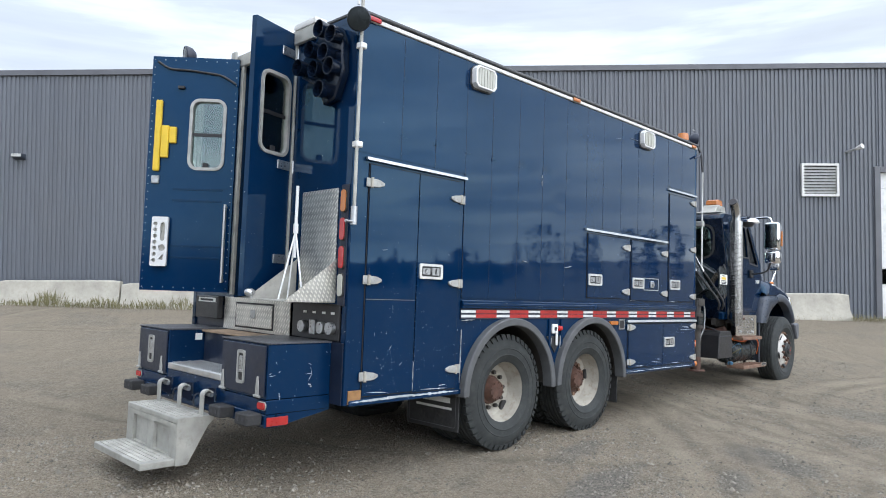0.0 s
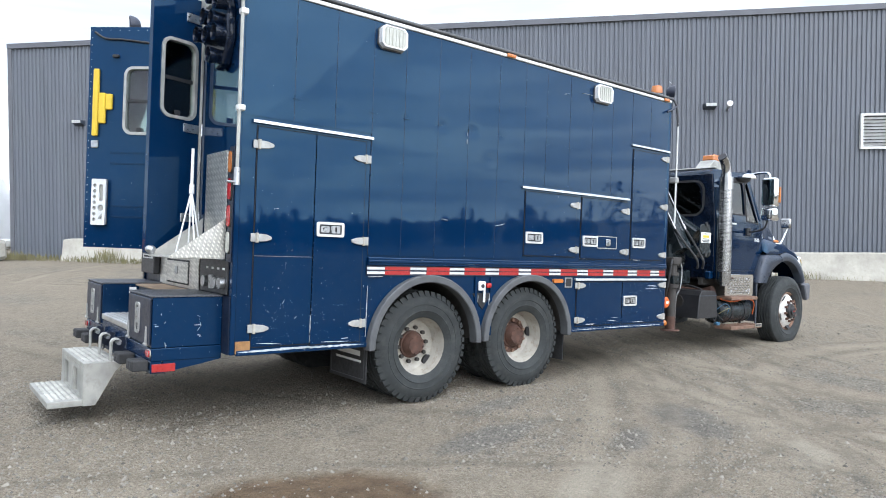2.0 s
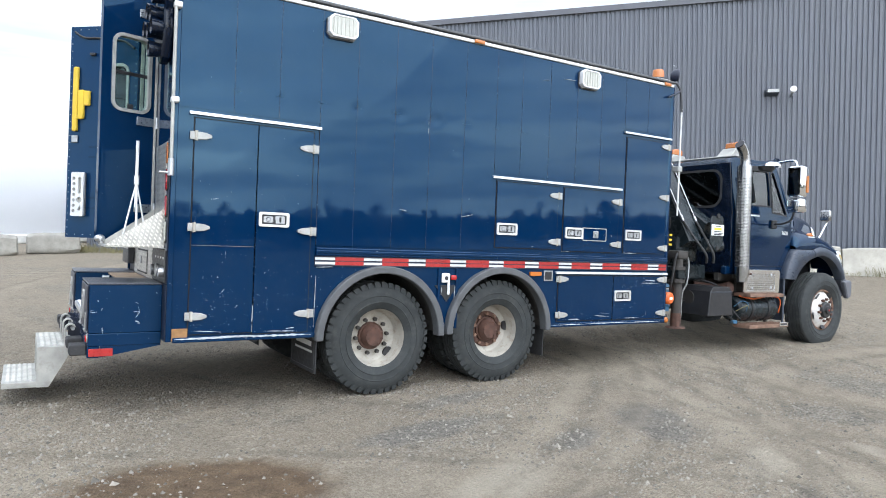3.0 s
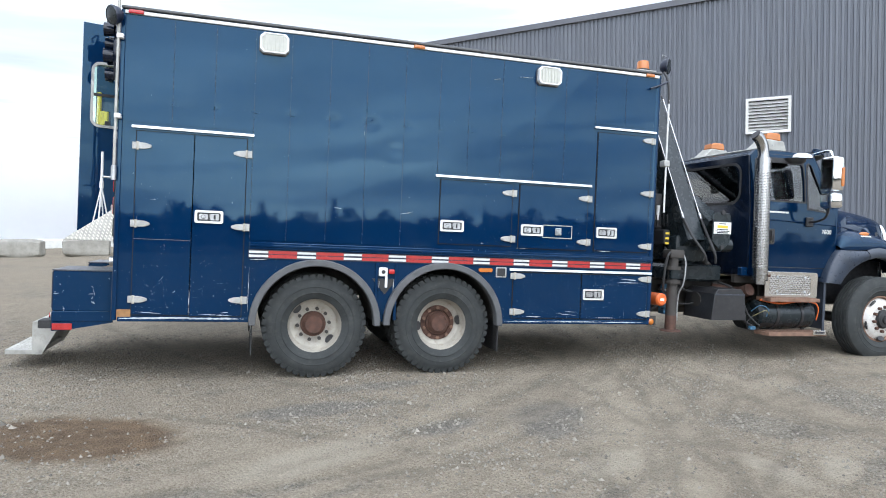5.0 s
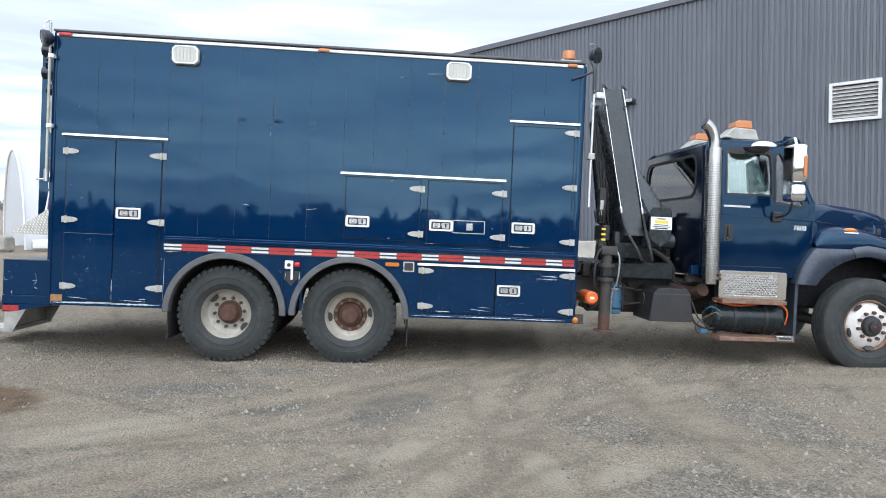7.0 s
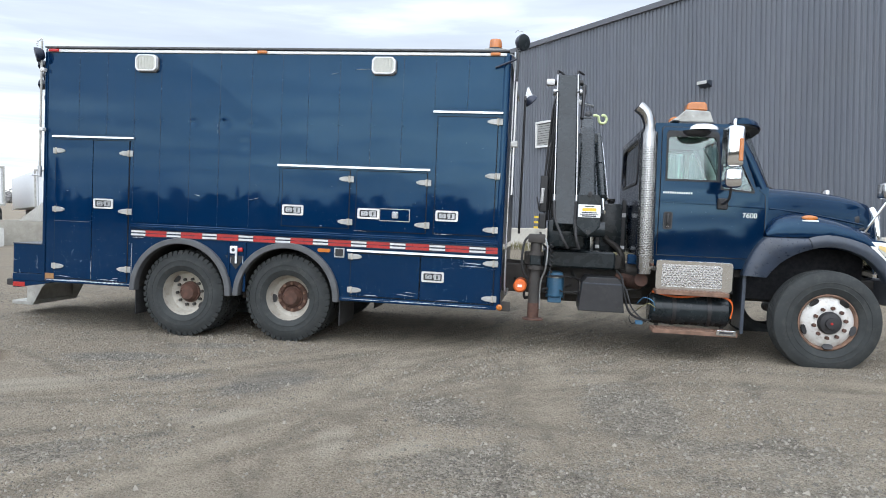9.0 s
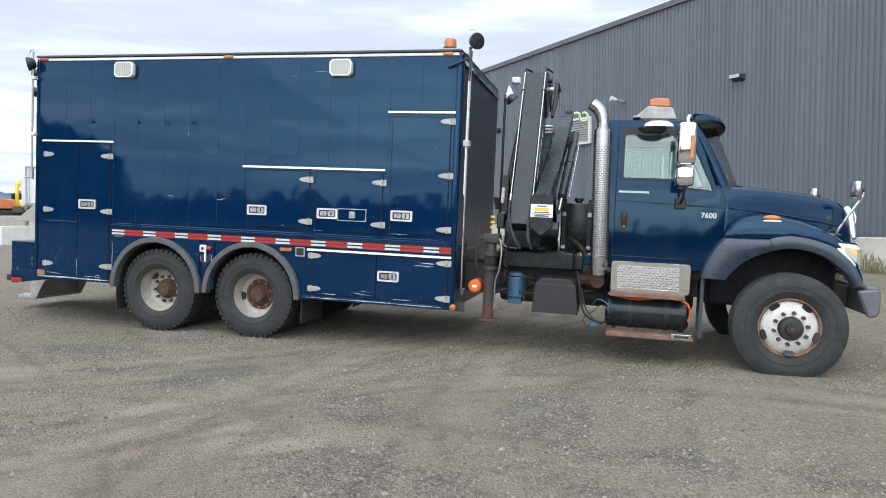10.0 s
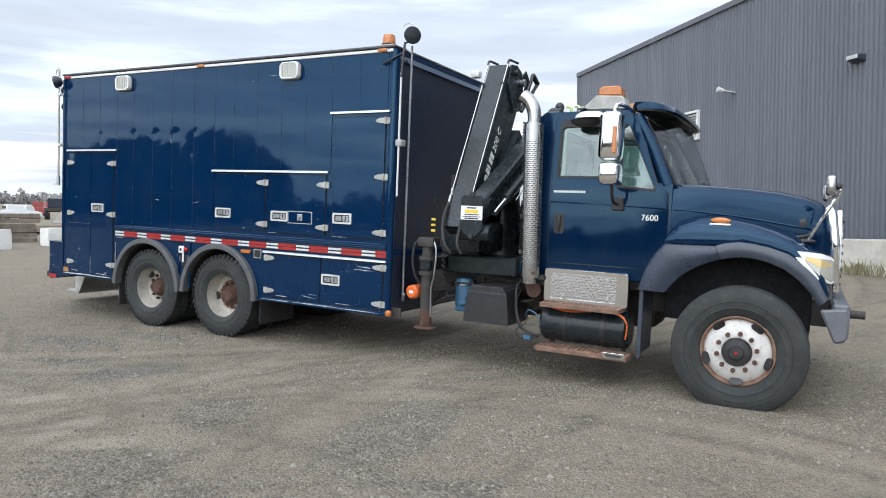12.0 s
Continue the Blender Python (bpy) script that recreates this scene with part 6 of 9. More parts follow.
# fold-down steps: two pans, a riser with two sunk panels and cheek plates
SY0, SY1 = 0.775, 1.635
step = part("folding_step", box((-0.832, SY0, 0.425), (-0.560, SY1, 0.462), 0.004), "alu_dull", truck, "grey aluminium fold-down steps")
part("lower_tread", box((-1.070, SY0, 0.138), (-0.760, SY1, 0.186), 0.004), "alu_dull", step)
mid = (SY0 + SY1) / 2
part("riser", plate([(SY0, 0.187), (SY1, 0.187), (SY1, 0.424), (SY0, 0.424)], "x", -0.834, -0.808, [[(SY0 + 0.11, 0.198), (mid - 0.06, 0.198), (mid - 0.06, 0.392), (SY0 + 0.11, 0.392)], [(mid + 0.06, 0.198), (SY1 - 0.11, 0.198), (SY1 - 0.11, 0.392), (mid + 0.06, 0.392)]]), "alu_dull", step)
part("riser_back", box((-0.807, SY0 + 0.01, 0.187), (-0.795, SY1 - 0.01, 0.424)), "alu_dull", step)
for y in (SY0 - 0.010, SY1):
    part("cheek_plate", plate([(-0.832, 0.138), (-0.745, 0.138), (-0.605, 0.395), (-0.565, 0.43), (-0.565, 0.462), (-0.832, 0.462)], "y", y, y + 0.0095), "alu_dull", step)
serrated(-0.815, -0.600, SY0 + 0.04, SY1 - 0.04, 0.462, 5, 22, "alu_dull", step)
serrated(-1.050, -0.850, SY0 + 0.04, SY1 - 0.04, 0.186, 5, 22, "alu_dull", step)
for y in (0.79, 1.155, 1.52):
    own = plate(arc(-0.600, 0.600, 0.042, 200, 20, 12) + arc(-0.600, 0.600, 0.031, 20, 200, 12), "y", y, y + 0.055)
    box((-0.642, y, 0.463), (-0.630, y + 0.055, 0.603), 0.003, own)
    part("step_hook", own, "alu_dull", step, "bent flat hook")
    part("hook_plate", plate([(-0.615, 0.545), (-0.526, 0.50), (-0.526, 0.64), (-0.575, 0.65), (-0.615, 0.62)], "y", y + 0.058, y + 0.068), "navy", step)
    part("hook_pin", rod((-0.584, y - 0.012, 0.604), (-0.584, y + 0.09, 0.604), 0.015, seg=14), "steel", step)
for y in (0.98, 1.34):
    part("safety_loop", tube([(-0.53, y, 0.575), (-0.565, y, 0.56), (-0.57, y, 0.49), (-0.57, y + 0.10, 0.49), (-0.565, y + 0.10, 0.56), (-0.53, y + 0.10, 0.575)], 0.006, seg=6), "black", step)

# ---- between body and cab ----
part("front_pole", tube([(5.745, -0.03, 1.86), (5.745, -0.03, 3.14)], 0.0105), "vent", truck, "slim white lamp pole")
part("pole_clamp", box((5.71, -0.048, 2.385), (5.785, 0.05, 2.455), 0.008), "hinge", truck)
part("upper_pole", tube([(5.745, -0.03, 3.1), (5.745, 0.0, 3.36), (5.72, 0.06, 3.48)], 0.014), "black", truck)
sl = spot_lamp((5.78, 0.10, 3.56), (0.55, -0.6, -0.05), 0.088)
part("fork", tube([(5.73, 0.05, 3.47), (5.77, 0.07, 3.50), (5.80, 0.10, 3.54)], 0.010), "black", sl)
part("lamp_guard", tube([(5.70, 0.06, 3.66), (5.72, 0.10, 3.69), (5.78, 0.11, 3.68)], 0.004), "steel", sl)
part("pole_brace", tube([(5.745, 0.0, 3.36), (5.60, -0.03, 3.29), (5.50, -0.03, 3.25)], 0.012), "navy", truck)
part("far_pole", tube([(5.76, 2.34, 1.4), (5.76, 2.34, 3.20), (5.76, 2.30, 3.30)], 0.018), "black", truck)
sl = spot_lamp((5.83, 2.50, 3.34), (0.7, 0.3, -0.75), 0.105)
part("fork", plate([(5.74, 3.34), (5.78, 3.52), (5.80, 3.52), (5.86, 3.40), (5.83, 3.38)], "y", 2.44, 2.455), "steel", sl)
part("pipe", tube([(5.66, 0.16, 3.44), (5.70, 0.22, 3.40), (5.70, 0.24, 3.28), (5.70, 0.24, 0.95), (5.74, 0.20, 0.80)], 0.013), "steel", truck, "thin conduit pipe")
part("front_marker", box((5.652, 0.10, 3.31), (5.67, 0.18, 3.345), 0.006), "amber", truck)
part("roof_cap", plate([(5.56, 3.40), (5.66, 3.36), (5.68, 3.30), (5.655, 3.30), (5.64, 3.34), (5.55, 3.378)], "y", 0.06, WIDE - 0.03), "blue", truck)
# beacon on the front corner
bc = part("roof_beacon", box((5.37, 0.03, 3.452), (5.60, 0.20, 3.475), 0.004), "alu_dull", truck, "amber beacon on a metal bracket")
part("lens", lathe([(0.072, 3.477), (0.068, 3.57), (0.060, 3.59), (0.0, 3.592)], "z", 5.48, 0.12, seg=28), "amber", bc)
part("collar", lathe([(0.080, 3.475), (0.080, 3.495), (0.0, 3.496)], "z", 5.48, 0.12, seg=28), "black", bc)

# stabiliser leg
leg = part("stabiliser_leg", rod((6.04, 0.17, 0.50), (6.04, 0.17, 1.40), 0.062, seg=24), "frame", truck, "greasy stabiliser leg with rusty foot")
part("inner_tube", rod((6.04, 0.17, 0.49), (6.04, 0.17, 0.66), 0.064, seg=24), "rust", leg)
part("foot", lathe([(0.0, 0.492), (0.11, 0.488), (0.12, 0.480), (0.12, 0.470), (0.0, 0.468)], "z", 6.04, 0.17, seg=28), "rust", leg)
for z in (1.06, 1.22):
    part("clamp_ring", lathe([(0.062, z - 0.02), (0.092, z - 0.02), (0.092, z + 0.02), (0.062, z + 0.02)], "z", 6.04, 0.17, seg=24, closed=True), "frame", leg)
part("head", box((5.95, 0.09, 1.34), (6.14, 0.26, 1.44), 0.015, seg=2), "frame", leg)
part("hose", tube([(5.97, 0.12, 1.42), (5.91, 0.10, 1.34), (5.89, 0.12, 1.12), (5.93, 0.18, 0.96), (5.99, 0.22, 0.92)], 0.014), "rubber", leg)
part("hose", tube([(6.12, 0.13, 1.42), (6.17, 0.11, 1.30), (6.155, 0.11, 1.05), (6.11, 0.14, 0.90), (6.11, 0.15, 0.60)], 0.010), "steel", leg)
n = 22
part("coil_hose", tube([(6.215 + 0.018 * math.cos(i * 2.1), 0.20 + 0.018 * math.sin(i * 2.1), 1.36 - 0.42 * i / n) for i in range(n)], 0.008, seg=6), "rubber", leg)
part("orange_buoy", lathe([(0.0, 0.12), (0.055, 0.12), (0.075, 0.14), (0.075, 0.45), (0.065, 0.47), (0.0, 0.47)], "y", 5.88, 0.845, seg=28), "orange", truck, "orange air canister end")
part("canister_label", box((5.855, 0.116, 0.832), (5.905, 0.1195, 0.860)), "label", truck)
part("corner_lamp", lathe([(0.036, 0.03), (0.034, 0.0), (0.02, -0.012), (0.0, -0.014)], "y", 5.665, 0.60, seg=20), "amber", truck)
bm = box((5.66, 0.08, 0.55), (5.78, 0.10, 0.66), 0.004)
part("corner_bracket", bm, "frame", truck)
can = part("filter_canister", lathe([(0.0, 0.70), (0.085, 0.70), (0.10, 0.72), (0.10, 0.95), (0.085, 0.99), (0.05, 1.005), (0.0, 1.006)], "z", 6.28, 0.60, seg=28), "blue_can", truck, "light blue air-dryer canister")
part("canister_foot", box((6.20, 0.54, 0.63), (6.36, 0.68, 0.70), 0.01), "blue_can", can)
for k in range(8):
    a = math.tau * k / 8
    part("rim_bolt", rod((6.28 + 0.094 * math.cos(a), 0.60 + 0.094 * math.sin(a), 0.690), (6.28 + 0.094 * math.cos(a), 0.60 + 0.094 * math.sin(a), 0.725), 0.010, seg=8), "blue_can", can)
part("canister_band", lathe([(0.101, 0.925), (0.106, 0.925), (0.106, 0.945), (0.101, 0.945)], "z", 6.28, 0.60, seg=28, closed=True), "steel", can)
part("canister_bracket", box((6.385, 0.58, 0.66), (6.40, 0.64, 0.98), 0.003), "frame", can)
# tool box on the rail
tb = part("rail_tool_box", plate([(6.535, 0.615), (7.035, 0.615), (7.00, 0.93), (6.95, 0.99), (6.62, 0.99), (6.57, 0.93)], "y", 0.07, 0.62, bevel=0.006), "black", truck, "black sloped steel battery box")
part("lid_seam", plate([(6.573, 0.918), (7.003, 0.918), (6.998, 0.932), (6.572, 0.932)], "y", 0.066, 0.0695), "flare", tb)
for i in range(7):
    part("rivet", rod((6.98, 0.12 + i * 0.07, 0.955), (6.98, 0.12 + i * 0.07, 0.97), 0.012, seg=8), "black", tb)

# ---- the folded crane ----
crane = part("crane_base", box((6.12, 0.45, 1.06), (6.95, 1.75, 1.26), 0.02), "crane", truck, "black folded loader crane")
part("column", lathe([(0.26, 1.26), (0.24, 1.5), (0.20, 1.9), (0.19, 2.1), (0.0, 2.1)], "z", 6.45, 1.15, seg=28), "crane", crane)
part("stabiliser_beam", box((5.98, 0.10, 1.09), (6.10, 2.28, 1.24), 0.01), "crane", crane)
part("valve_bank", box((6.05, 0.40, 1.50), (6.14, 0.75, 1.68), 0.012), "black", crane)
for i in range(6):
    part("lever", rod((6.05, 0.33 + i * 0.075, 1.72), (6.02, 0.30 + i * 0.075, 1.86), 0.008, seg=8), "black", crane)
for i in range(3):
    part("valve_tag", box((6.00, 0.285, 1.50 + i * 0.06), (6.050, 0.292, 1.525 + i * 0.06)), "yellow", crane)
part("valve_post", box((6.05, 0.60, 1.70), (6.14, 0.68, 2.13), 0.008), "black", crane)
part("post_sleeve", rod((6.075, 0.592, 1.80), (6.085, 0.592, 1.98), 0.022), "vent", crane)
for i in range(4):
    part("riser_hose", tube([(6.12 + i * 0.03, 0.70, 1.60), (6.10 + i * 0.03, 0.78, 2.1), (6.13 + i * 0.03, 1.05, 2.6), (6.16 + i * 0.03, 1.34, 3.05), (6.22 + i * 0.02, 1.40, 3.25)], 0.013, seg=8), "rubber", crane)
part("jib_cylinder", rod((6.19, 0.95, 1.75), (6.20, 1.55, 3.05), 0.055, seg=20), "crane", crane)
part("valve_hoses", tube([(6.08, 0.40, 1.46), (6.10, 0.36, 1.35), (6.16, 0.42, 1.28), (6.25, 0.55, 1.26)], 0.014), "rubber", crane)


def arm_box(p, q, w, d):
    p, q = Vector(p), Vector(q)
    way = q - p
    own = bmesh.new()
    up = Vector((1, 0, 0)).cross(way.normalized()).normalized()
    a, b = [[own.verts.new(c + Vector((1, 0, 0)) * (i * w / 2) + up * (j * d / 2)) for i, j in ((-1, -1), (1, -1), (1, 1), (-1, 1))] for c in (p, q)]
    for i in range(4):
        own.faces.new((a[i], a[(i + 1) % 4], b[(i + 1) % 4], b[i]))
    own.faces.new(a[::-1])
    own.faces.new(b)
    bmesh.ops.recalc_face_normals(own, faces=own.faces)
    return own


def arm(p, q, w, d, taper=1.0, name="boom", material="crane", label=""):
    """A boxed boom from p to q: w across x, d deep, with chamfered edges."""
    p, q = Vector(p), Vector(q)
    way = (q - p).normalized()
    side = Vector((1, 0, 0))
    up = side.cross(way).normalized()
    own = bmesh.new()
    rings = []
    for s, k in ((0.0, 1.0), (1.0, taper)):
        c = p.lerp(q, s)
        ww, dd, ch = w * k / 2, d * k / 2, 0.02
        pts = ((-ww, -dd + ch), (-ww + ch, -dd), (ww - ch, -dd), (ww, -dd + ch), (ww, dd - ch), (ww - ch, dd), (-ww + ch, dd), (-ww, dd - ch))
        rings.append([own.verts.new(c + side * a + up * b) for a, b in pts])
    a, b = rings
    for i in range(8):
        own.faces.new((a[i], a[(i + 1) % 8], b[(i + 1) % 8], b[i]))
    own.faces.new(a[::-1])
    own.faces.new(b)
    return part(name, own, material, crane, label)


LOWP, TOPP = Vector((6.345, 0.27, 1.50)), Vector((6.32, 1.28, 3.36))
up_way = (TOPP - LOWP).normalized()
face_n = Vector((1, 0, 0)).cross(up_way).normalized()
if face_n.y > 0:
    face_n = -face_n
FRONT_L, FRONT_T = LOWP.copy(), TOPP.copy()
LOWP, TOPP = LOWP - face_n * 0.11, TOPP - face_n * 0.11
boom = arm(LOWP, TOPP, 0.25, 0.52, name="inner_boom", label="glossy black inner boom with bright pipes")


def on_boom(s, a, out=0.0):
    c = LOWP.lerp(TOPP, s)
    return c + Vector((a, 0, 0)) + face_n * (0.26 + out)


for a in (-0.125, 0.125):
    part("boom_pipe", rod(on_boom(0.14, a, 0.012), on_boom(1.0, a, 0.012), 0.0095), "stack", boom)
    part("pipe_collar", rod(on_boom(0.13, a, 0.012), on_boom(0.17, a, 0.012), 0.018), "steel", boom)
    part("pipe_hose", tube([on_boom(0.14, a, 0.012), on_boom(0.02, a * 0.9, 0.05), on_boom(-0.10, a * 0.6 + 0.05, 0.06), on_boom(-0.14, a * 0.5 + 0.10, -0.02)], 0.016), "rubber", boom)
    part("pipe_elbow", tube([on_boom(1.0, a, 0.012), on_boom(1.03, a, 0.0), on_boom(1.035, a + 0.08, -0.08)], 0.014), "black", boom)
    part("pipe_clip", box(on_boom(0.86, a, -0.01) - Vector((0.02, 0.02, 0.02)), on_boom(0.86, a, 0.02) + Vector((0.02, 0.0, 0.02)), 0.004), "black", boom)
part("boom_head", plate([(1.10, 3.20), (1.20, 3.44), (1.36, 3.46), (1.52, 3.40), (1.58, 3.20), (1.50, 2.95), (1.30, 2.90)], "x", 6.20, 6.225, bevel=0.004), "crane", boom)
part("boom_head", plate([(1.10, 3.20), (1.20, 3.44), (1.36, 3.46), (1.52, 3.40), (1.58, 3.20), (1.50, 2.95), (1.30, 2.90)], "x", 6.445, 6.47, bevel=0.004), "crane", boom)
part("boom_lamp", box((6.06, 0.96, 3.27), (6.16, 1.06, 3.345), 0.012, seg=2), "vent", boom)
part("link_bar", rod((6.53, 1.39, 2.93), (6.55, 1.66, 3.40), 0.022), "black", boom)
part("link_bar", rod((6.53, 1.39, 2.93), (6.56, 1.80, 3.32), 0.022), "black", boom)
part("link_bar", rod((6.55, 1.66, 3.40), (6.56, 1.80, 3.32), 0.030), "crane", boom)
part("head_pin", rod((6.15, 1.50, 3.28), (6.52, 1.50, 3.28), 0.045), "steel", boom)
part("head_pin", rod((6.15, 1.28, 3.36), (6.52, 1.28, 3.36), 0.035), "black", boom)
part("link_plate", plate([(1.46, 3.34), (1.60, 3.44), (1.70, 3.36), (1.70, 3.12), (1.62, 3.02), (1.56, 3.12), (1.60, 3.26)], "x", 6.47, 6.49, bevel=0.003), "crane", boom)
# lettering on the boom's side: plain bars for the maker's name, then the type
side_m = Matrix.Translation(FRONT_L.lerp(FRONT_T, 0.36) + Vector((0.1275, 0.03, -0.02))) @ Matrix(((0, 0, 1, 0), (up_way.y, -up_way.z, 0, 0), (up_way.z, up_way.y, 0, 0), (0, 0, 0, 1)))
for i, w in enumerate((0.055, 0.03, 0.055, 0.055)):
    ob = part("white_bar", box((0.0 + i * 0.068, -0.045, 0), (w + i * 0.068, 0.055, 0.002)), "label", boom)
    ob.matrix_basis = side_m
text_part("lettering", "200 C", 0.125, side_m @ pose(0.30, -0.045, 0), "label", boom)
ob = part("maker_mark", plate(disc(-0.06, 0.0, 0.045, 20), "z", 0.0, 0.002), "label", boom)
ob.matrix_basis = side_m

# second boom with the plate that carries the dealer's sticker
O0, O1 = Vector((6.575, 0.16, 1.72)), Vector((6.635, 1.86, 2.79))
outer = arm(O0, O1, 0.20, 0.22, 0.92, "outer_boom", "crane", "black outer boom folded behind")
part("elbow_plate", plate([(6.47, 1.86), (6.50, 1.90), (6.70, 1.90), (6.72, 1.86), (6.72, 1.55), (6.60, 1.44), (6.47, 1.55)], "y", 0.035, 0.055, bevel=0.006), "crane", outer)
for z in (1.905, 1.49):
    part("elbow_pin", rod((6.60, 0.036, z), (6.60, 0.018, z), 0.026), "black", outer)
st = part("dealer_sticker", box((6.48, 0.0285, 1.65), (6.72, 0.034, 1.79)), "label", outer, "white sticker with yellow lettering bars")
for z, w, h, m in ((1.770, 0.10, 0.012, "ink"), (1.735, 0.15, 0.034, "yellow"), (1.702, 0.16, 0.010, "ink"), (1.682, 0.20, 0.008, "ink"), (1.664, 0.15, 0.014, "ink")):
    part("print_bar", box((6.60 - w / 2, 0.0265, z - h / 2), (6.60 + w / 2, 0.028, z + h / 2)), m, st)
part("outer_cap", plate([(6.505, 2.78), (6.64, 2.875), (6.775, 2.78), (6.775, 2.60), (6.505, 2.60)], "y", 1.80, 1.96, bevel=0.008), "crane", outer)
part("boom_extension", arm_box((6.635, 1.90, 2.79), (6.65, 2.35, 3.04), 0.15, 0.16), "crane", outer)
part("cap_block", box((6.56, 2.22, 2.92), (6.72, 2.42, 3.08), 0.02, seg=2), "black", outer)
part("lift_cylinder", rod((6.77, 0.49, 1.88), (6.785, 2.10, 2.80), 0.052, seg=20), "crane", crane)
part("cylinder_collar", rod((6.777, 1.25, 2.315), (6.778, 1.29, 2.335), 0.058, seg=20), "crane", crane)
part("cylinder_rod", rod((6.765, 0.22, 1.72), (6.77, 0.50, 1.885), 0.028), "chrome", crane)
part("feed_pipe", rod((6.842, 0.60, 1.88), (6.85, 2.02, 2.70), 0.009), "chrome", crane)
part("tilt_cylinder", arm_box((6.46, 0.80, 1.70), (6.46, 1.50, 2.62), 0.13, 0.30), "crane", crane)
part("swivel_block", box((6.16, 0.30, 1.30), (6.58, 0.95, 1.62), 0.04, seg=2), "crane", crane)
part("elbow_joint", rod((6.44, 0.14, 1.52), (6.78, 0.14, 1.52), 0.085, seg=24), "crane", crane)
# hook
hk = part("crane_hook", tube([(6.69, 2.40, 3.15), (6.74, 2.40, 3.155), (6.79, 2.40, 3.13), (6.80, 2.41, 3.06), (6.845, 2.42, 3.005), (6.91, 2.42, 3.015), (6.945, 2.42, 3.07), (6.935, 2.42, 3.13), (6.885, 2.41, 3.165), (6.85, 2.41, 3.15)], 0.027), "vent", truck, "pale yellow-green lifting hook")
hk.data.transform(Matrix.Translation((6.85, 2.42, 3.07)) @ Matrix.Scale(0.72, 4) @ Matrix.Translation((-6.85, -2.42, -3.07)))
hk.data.materials.clear()
hk.data.materials.append(plain("hook_paint", (0.62, 0.70, 0.36), 0.45, 0, 0.1, 0.1))
part("hook_block", ball((6.66, 2.38, 3.12), 0.06, None, (1, 1, 1.1)), "black", crane)
ob = part("coil_spring", lathe([(0.05, 2.30 + 0.02 * i) if i % 2 else (0.066, 2.30 + 0.02 * i) for i in range(30)], "z", 6.44, 1.85, seg=18), "alu", crane)
# hydraulic tank
tank = part("hydraulic_tank", box((6.735, 0.98, 1.25), (7.120, 1.60, 1.84), 0.02, seg=2), "crane", truck, "black hydraulic oil tank with straps")
for x in (6.775, 7.075):
    part("strap", box((x - 0.022, 0.970, 1.27), (x + 0.022, 0.979, 1.88), 0.002), "black", tank)
    part("strap_clip", box((x - 0.024, 0.964, 1.68), (x + 0.024, 0.9695, 1.73), 0.002), "steel", tank)
    part("strap_clip", box((x - 0.024, 0.964, 1.29), (x + 0.024, 0.9695, 1.33), 0.002), "steel", tank)
    part("strap_nut", rod((x, 1.02, 1.84), (x, 1.02, 1.89), 0.022, seg=12), "black", tank)
part("filler_cap", lathe([(0.04, 1.84), (0.04, 1.87), (0.055, 1.875), (0.055, 1.905), (0.0, 1.906)], "z", 6.93, 1.18, seg=20), "black", tank)
part("suction_pipe", tube([(6.86, 0.97, 1.42), (6.90, 0.93, 1.38), (7.00, 0.88, 1.31), (7.06, 0.80, 1.20), (7.06, 0.78, 0.98)], 0.036), "frame", tank)
part("frame_box", box((5.90, 0.62, 1.062), (7.04, 0.74, 1.22), 0.01), "frame", truck)
part("chassis_rail", box((5.62, 0.72, 0.72), (7.30, 0.80, 1.055), 0.006), "frame", truck, "greasy chassis rail")
part("chassis_rail", box((5.62, 1.58, 0.72), (7.30, 1.66, 1.055), 0.006), "frame", truck)
part("gearbox", box((6.05, 0.86, 0.62), (7.05, 1.52, 1.04), 0.05, seg=2), "frame", truck, "greasy gearbox between the rails")
part("rail_pump", rod((6.55, 0.40, 0.83), (6.95, 0.40, 0.83), 0.09, seg=18), "frame", truck)
rnd = random.Random(12)
for i in range(9):
    x, z = 5.80 + i * 0.135, rnd.uniform(0.78, 1.0)
    part("chassis_hose", tube([(x, 0.70, z), (x + rnd.uniform(0.0, 0.1), 0.60 - rnd.uniform(0, 0.16), z - rnd.uniform(0.02, 0.16)), (x + rnd.uniform(0.15, 0.3), 0.58 - rnd.uniform(0, 0.2), z - rnd.uniform(0.0, 0.2)), (x + rnd.uniform(0.3, 0.5), 0.70, z + rnd.uniform(-0.1, 0.06))], rnd.choice((0.009, 0.013, 0.017)), seg=6), "rubber", truck)
part("drop_hose", tube([(6.98, 0.55, 1.05), (7.02, 0.30, 0.98), (7.05, 0.22, 0.78), (7.12, 0.20, 0.60), (7.30, 0.24, 0.52)], 0.013, seg=8), "rubber", truck)
part("exhaust_elbow", tube([(7.22, 0.25, 0.98), (7.20, 0.42, 0.93), (7.14, 0.6, 0.93), (7.00, 0.70, 0.95)], 0.075, seg=14), "rust", truck, "rusty exhaust elbow")
part("cable_bundle", tube([(7.02, 0.45, 0.95), (7.06, 0.20, 0.86), (7.12, 0.14, 0.68), (7.24, 0.10, 0.56), (7.34, 0.2, 0.55)], 0.009), "rubber", truck)
part("air_line", tube([(7.18, 0.16, 0.72), (7.24, 0.08, 0.80), (7.34, 0.06, 0.76), (7.36, 0.10, 0.66)], 0.006), "blue_can", truck)
part("air_line", tube([(7.18, 0.13, 0.66), (7.28, 0.04, 0.74), (7.36, 0.06, 0.70)], 0.006), "weed", truck)
part("loose_plug", box((7.17, 0.14, 0.49), (7.25, 0.20, 0.535), 0.008), "blue_can", truck)
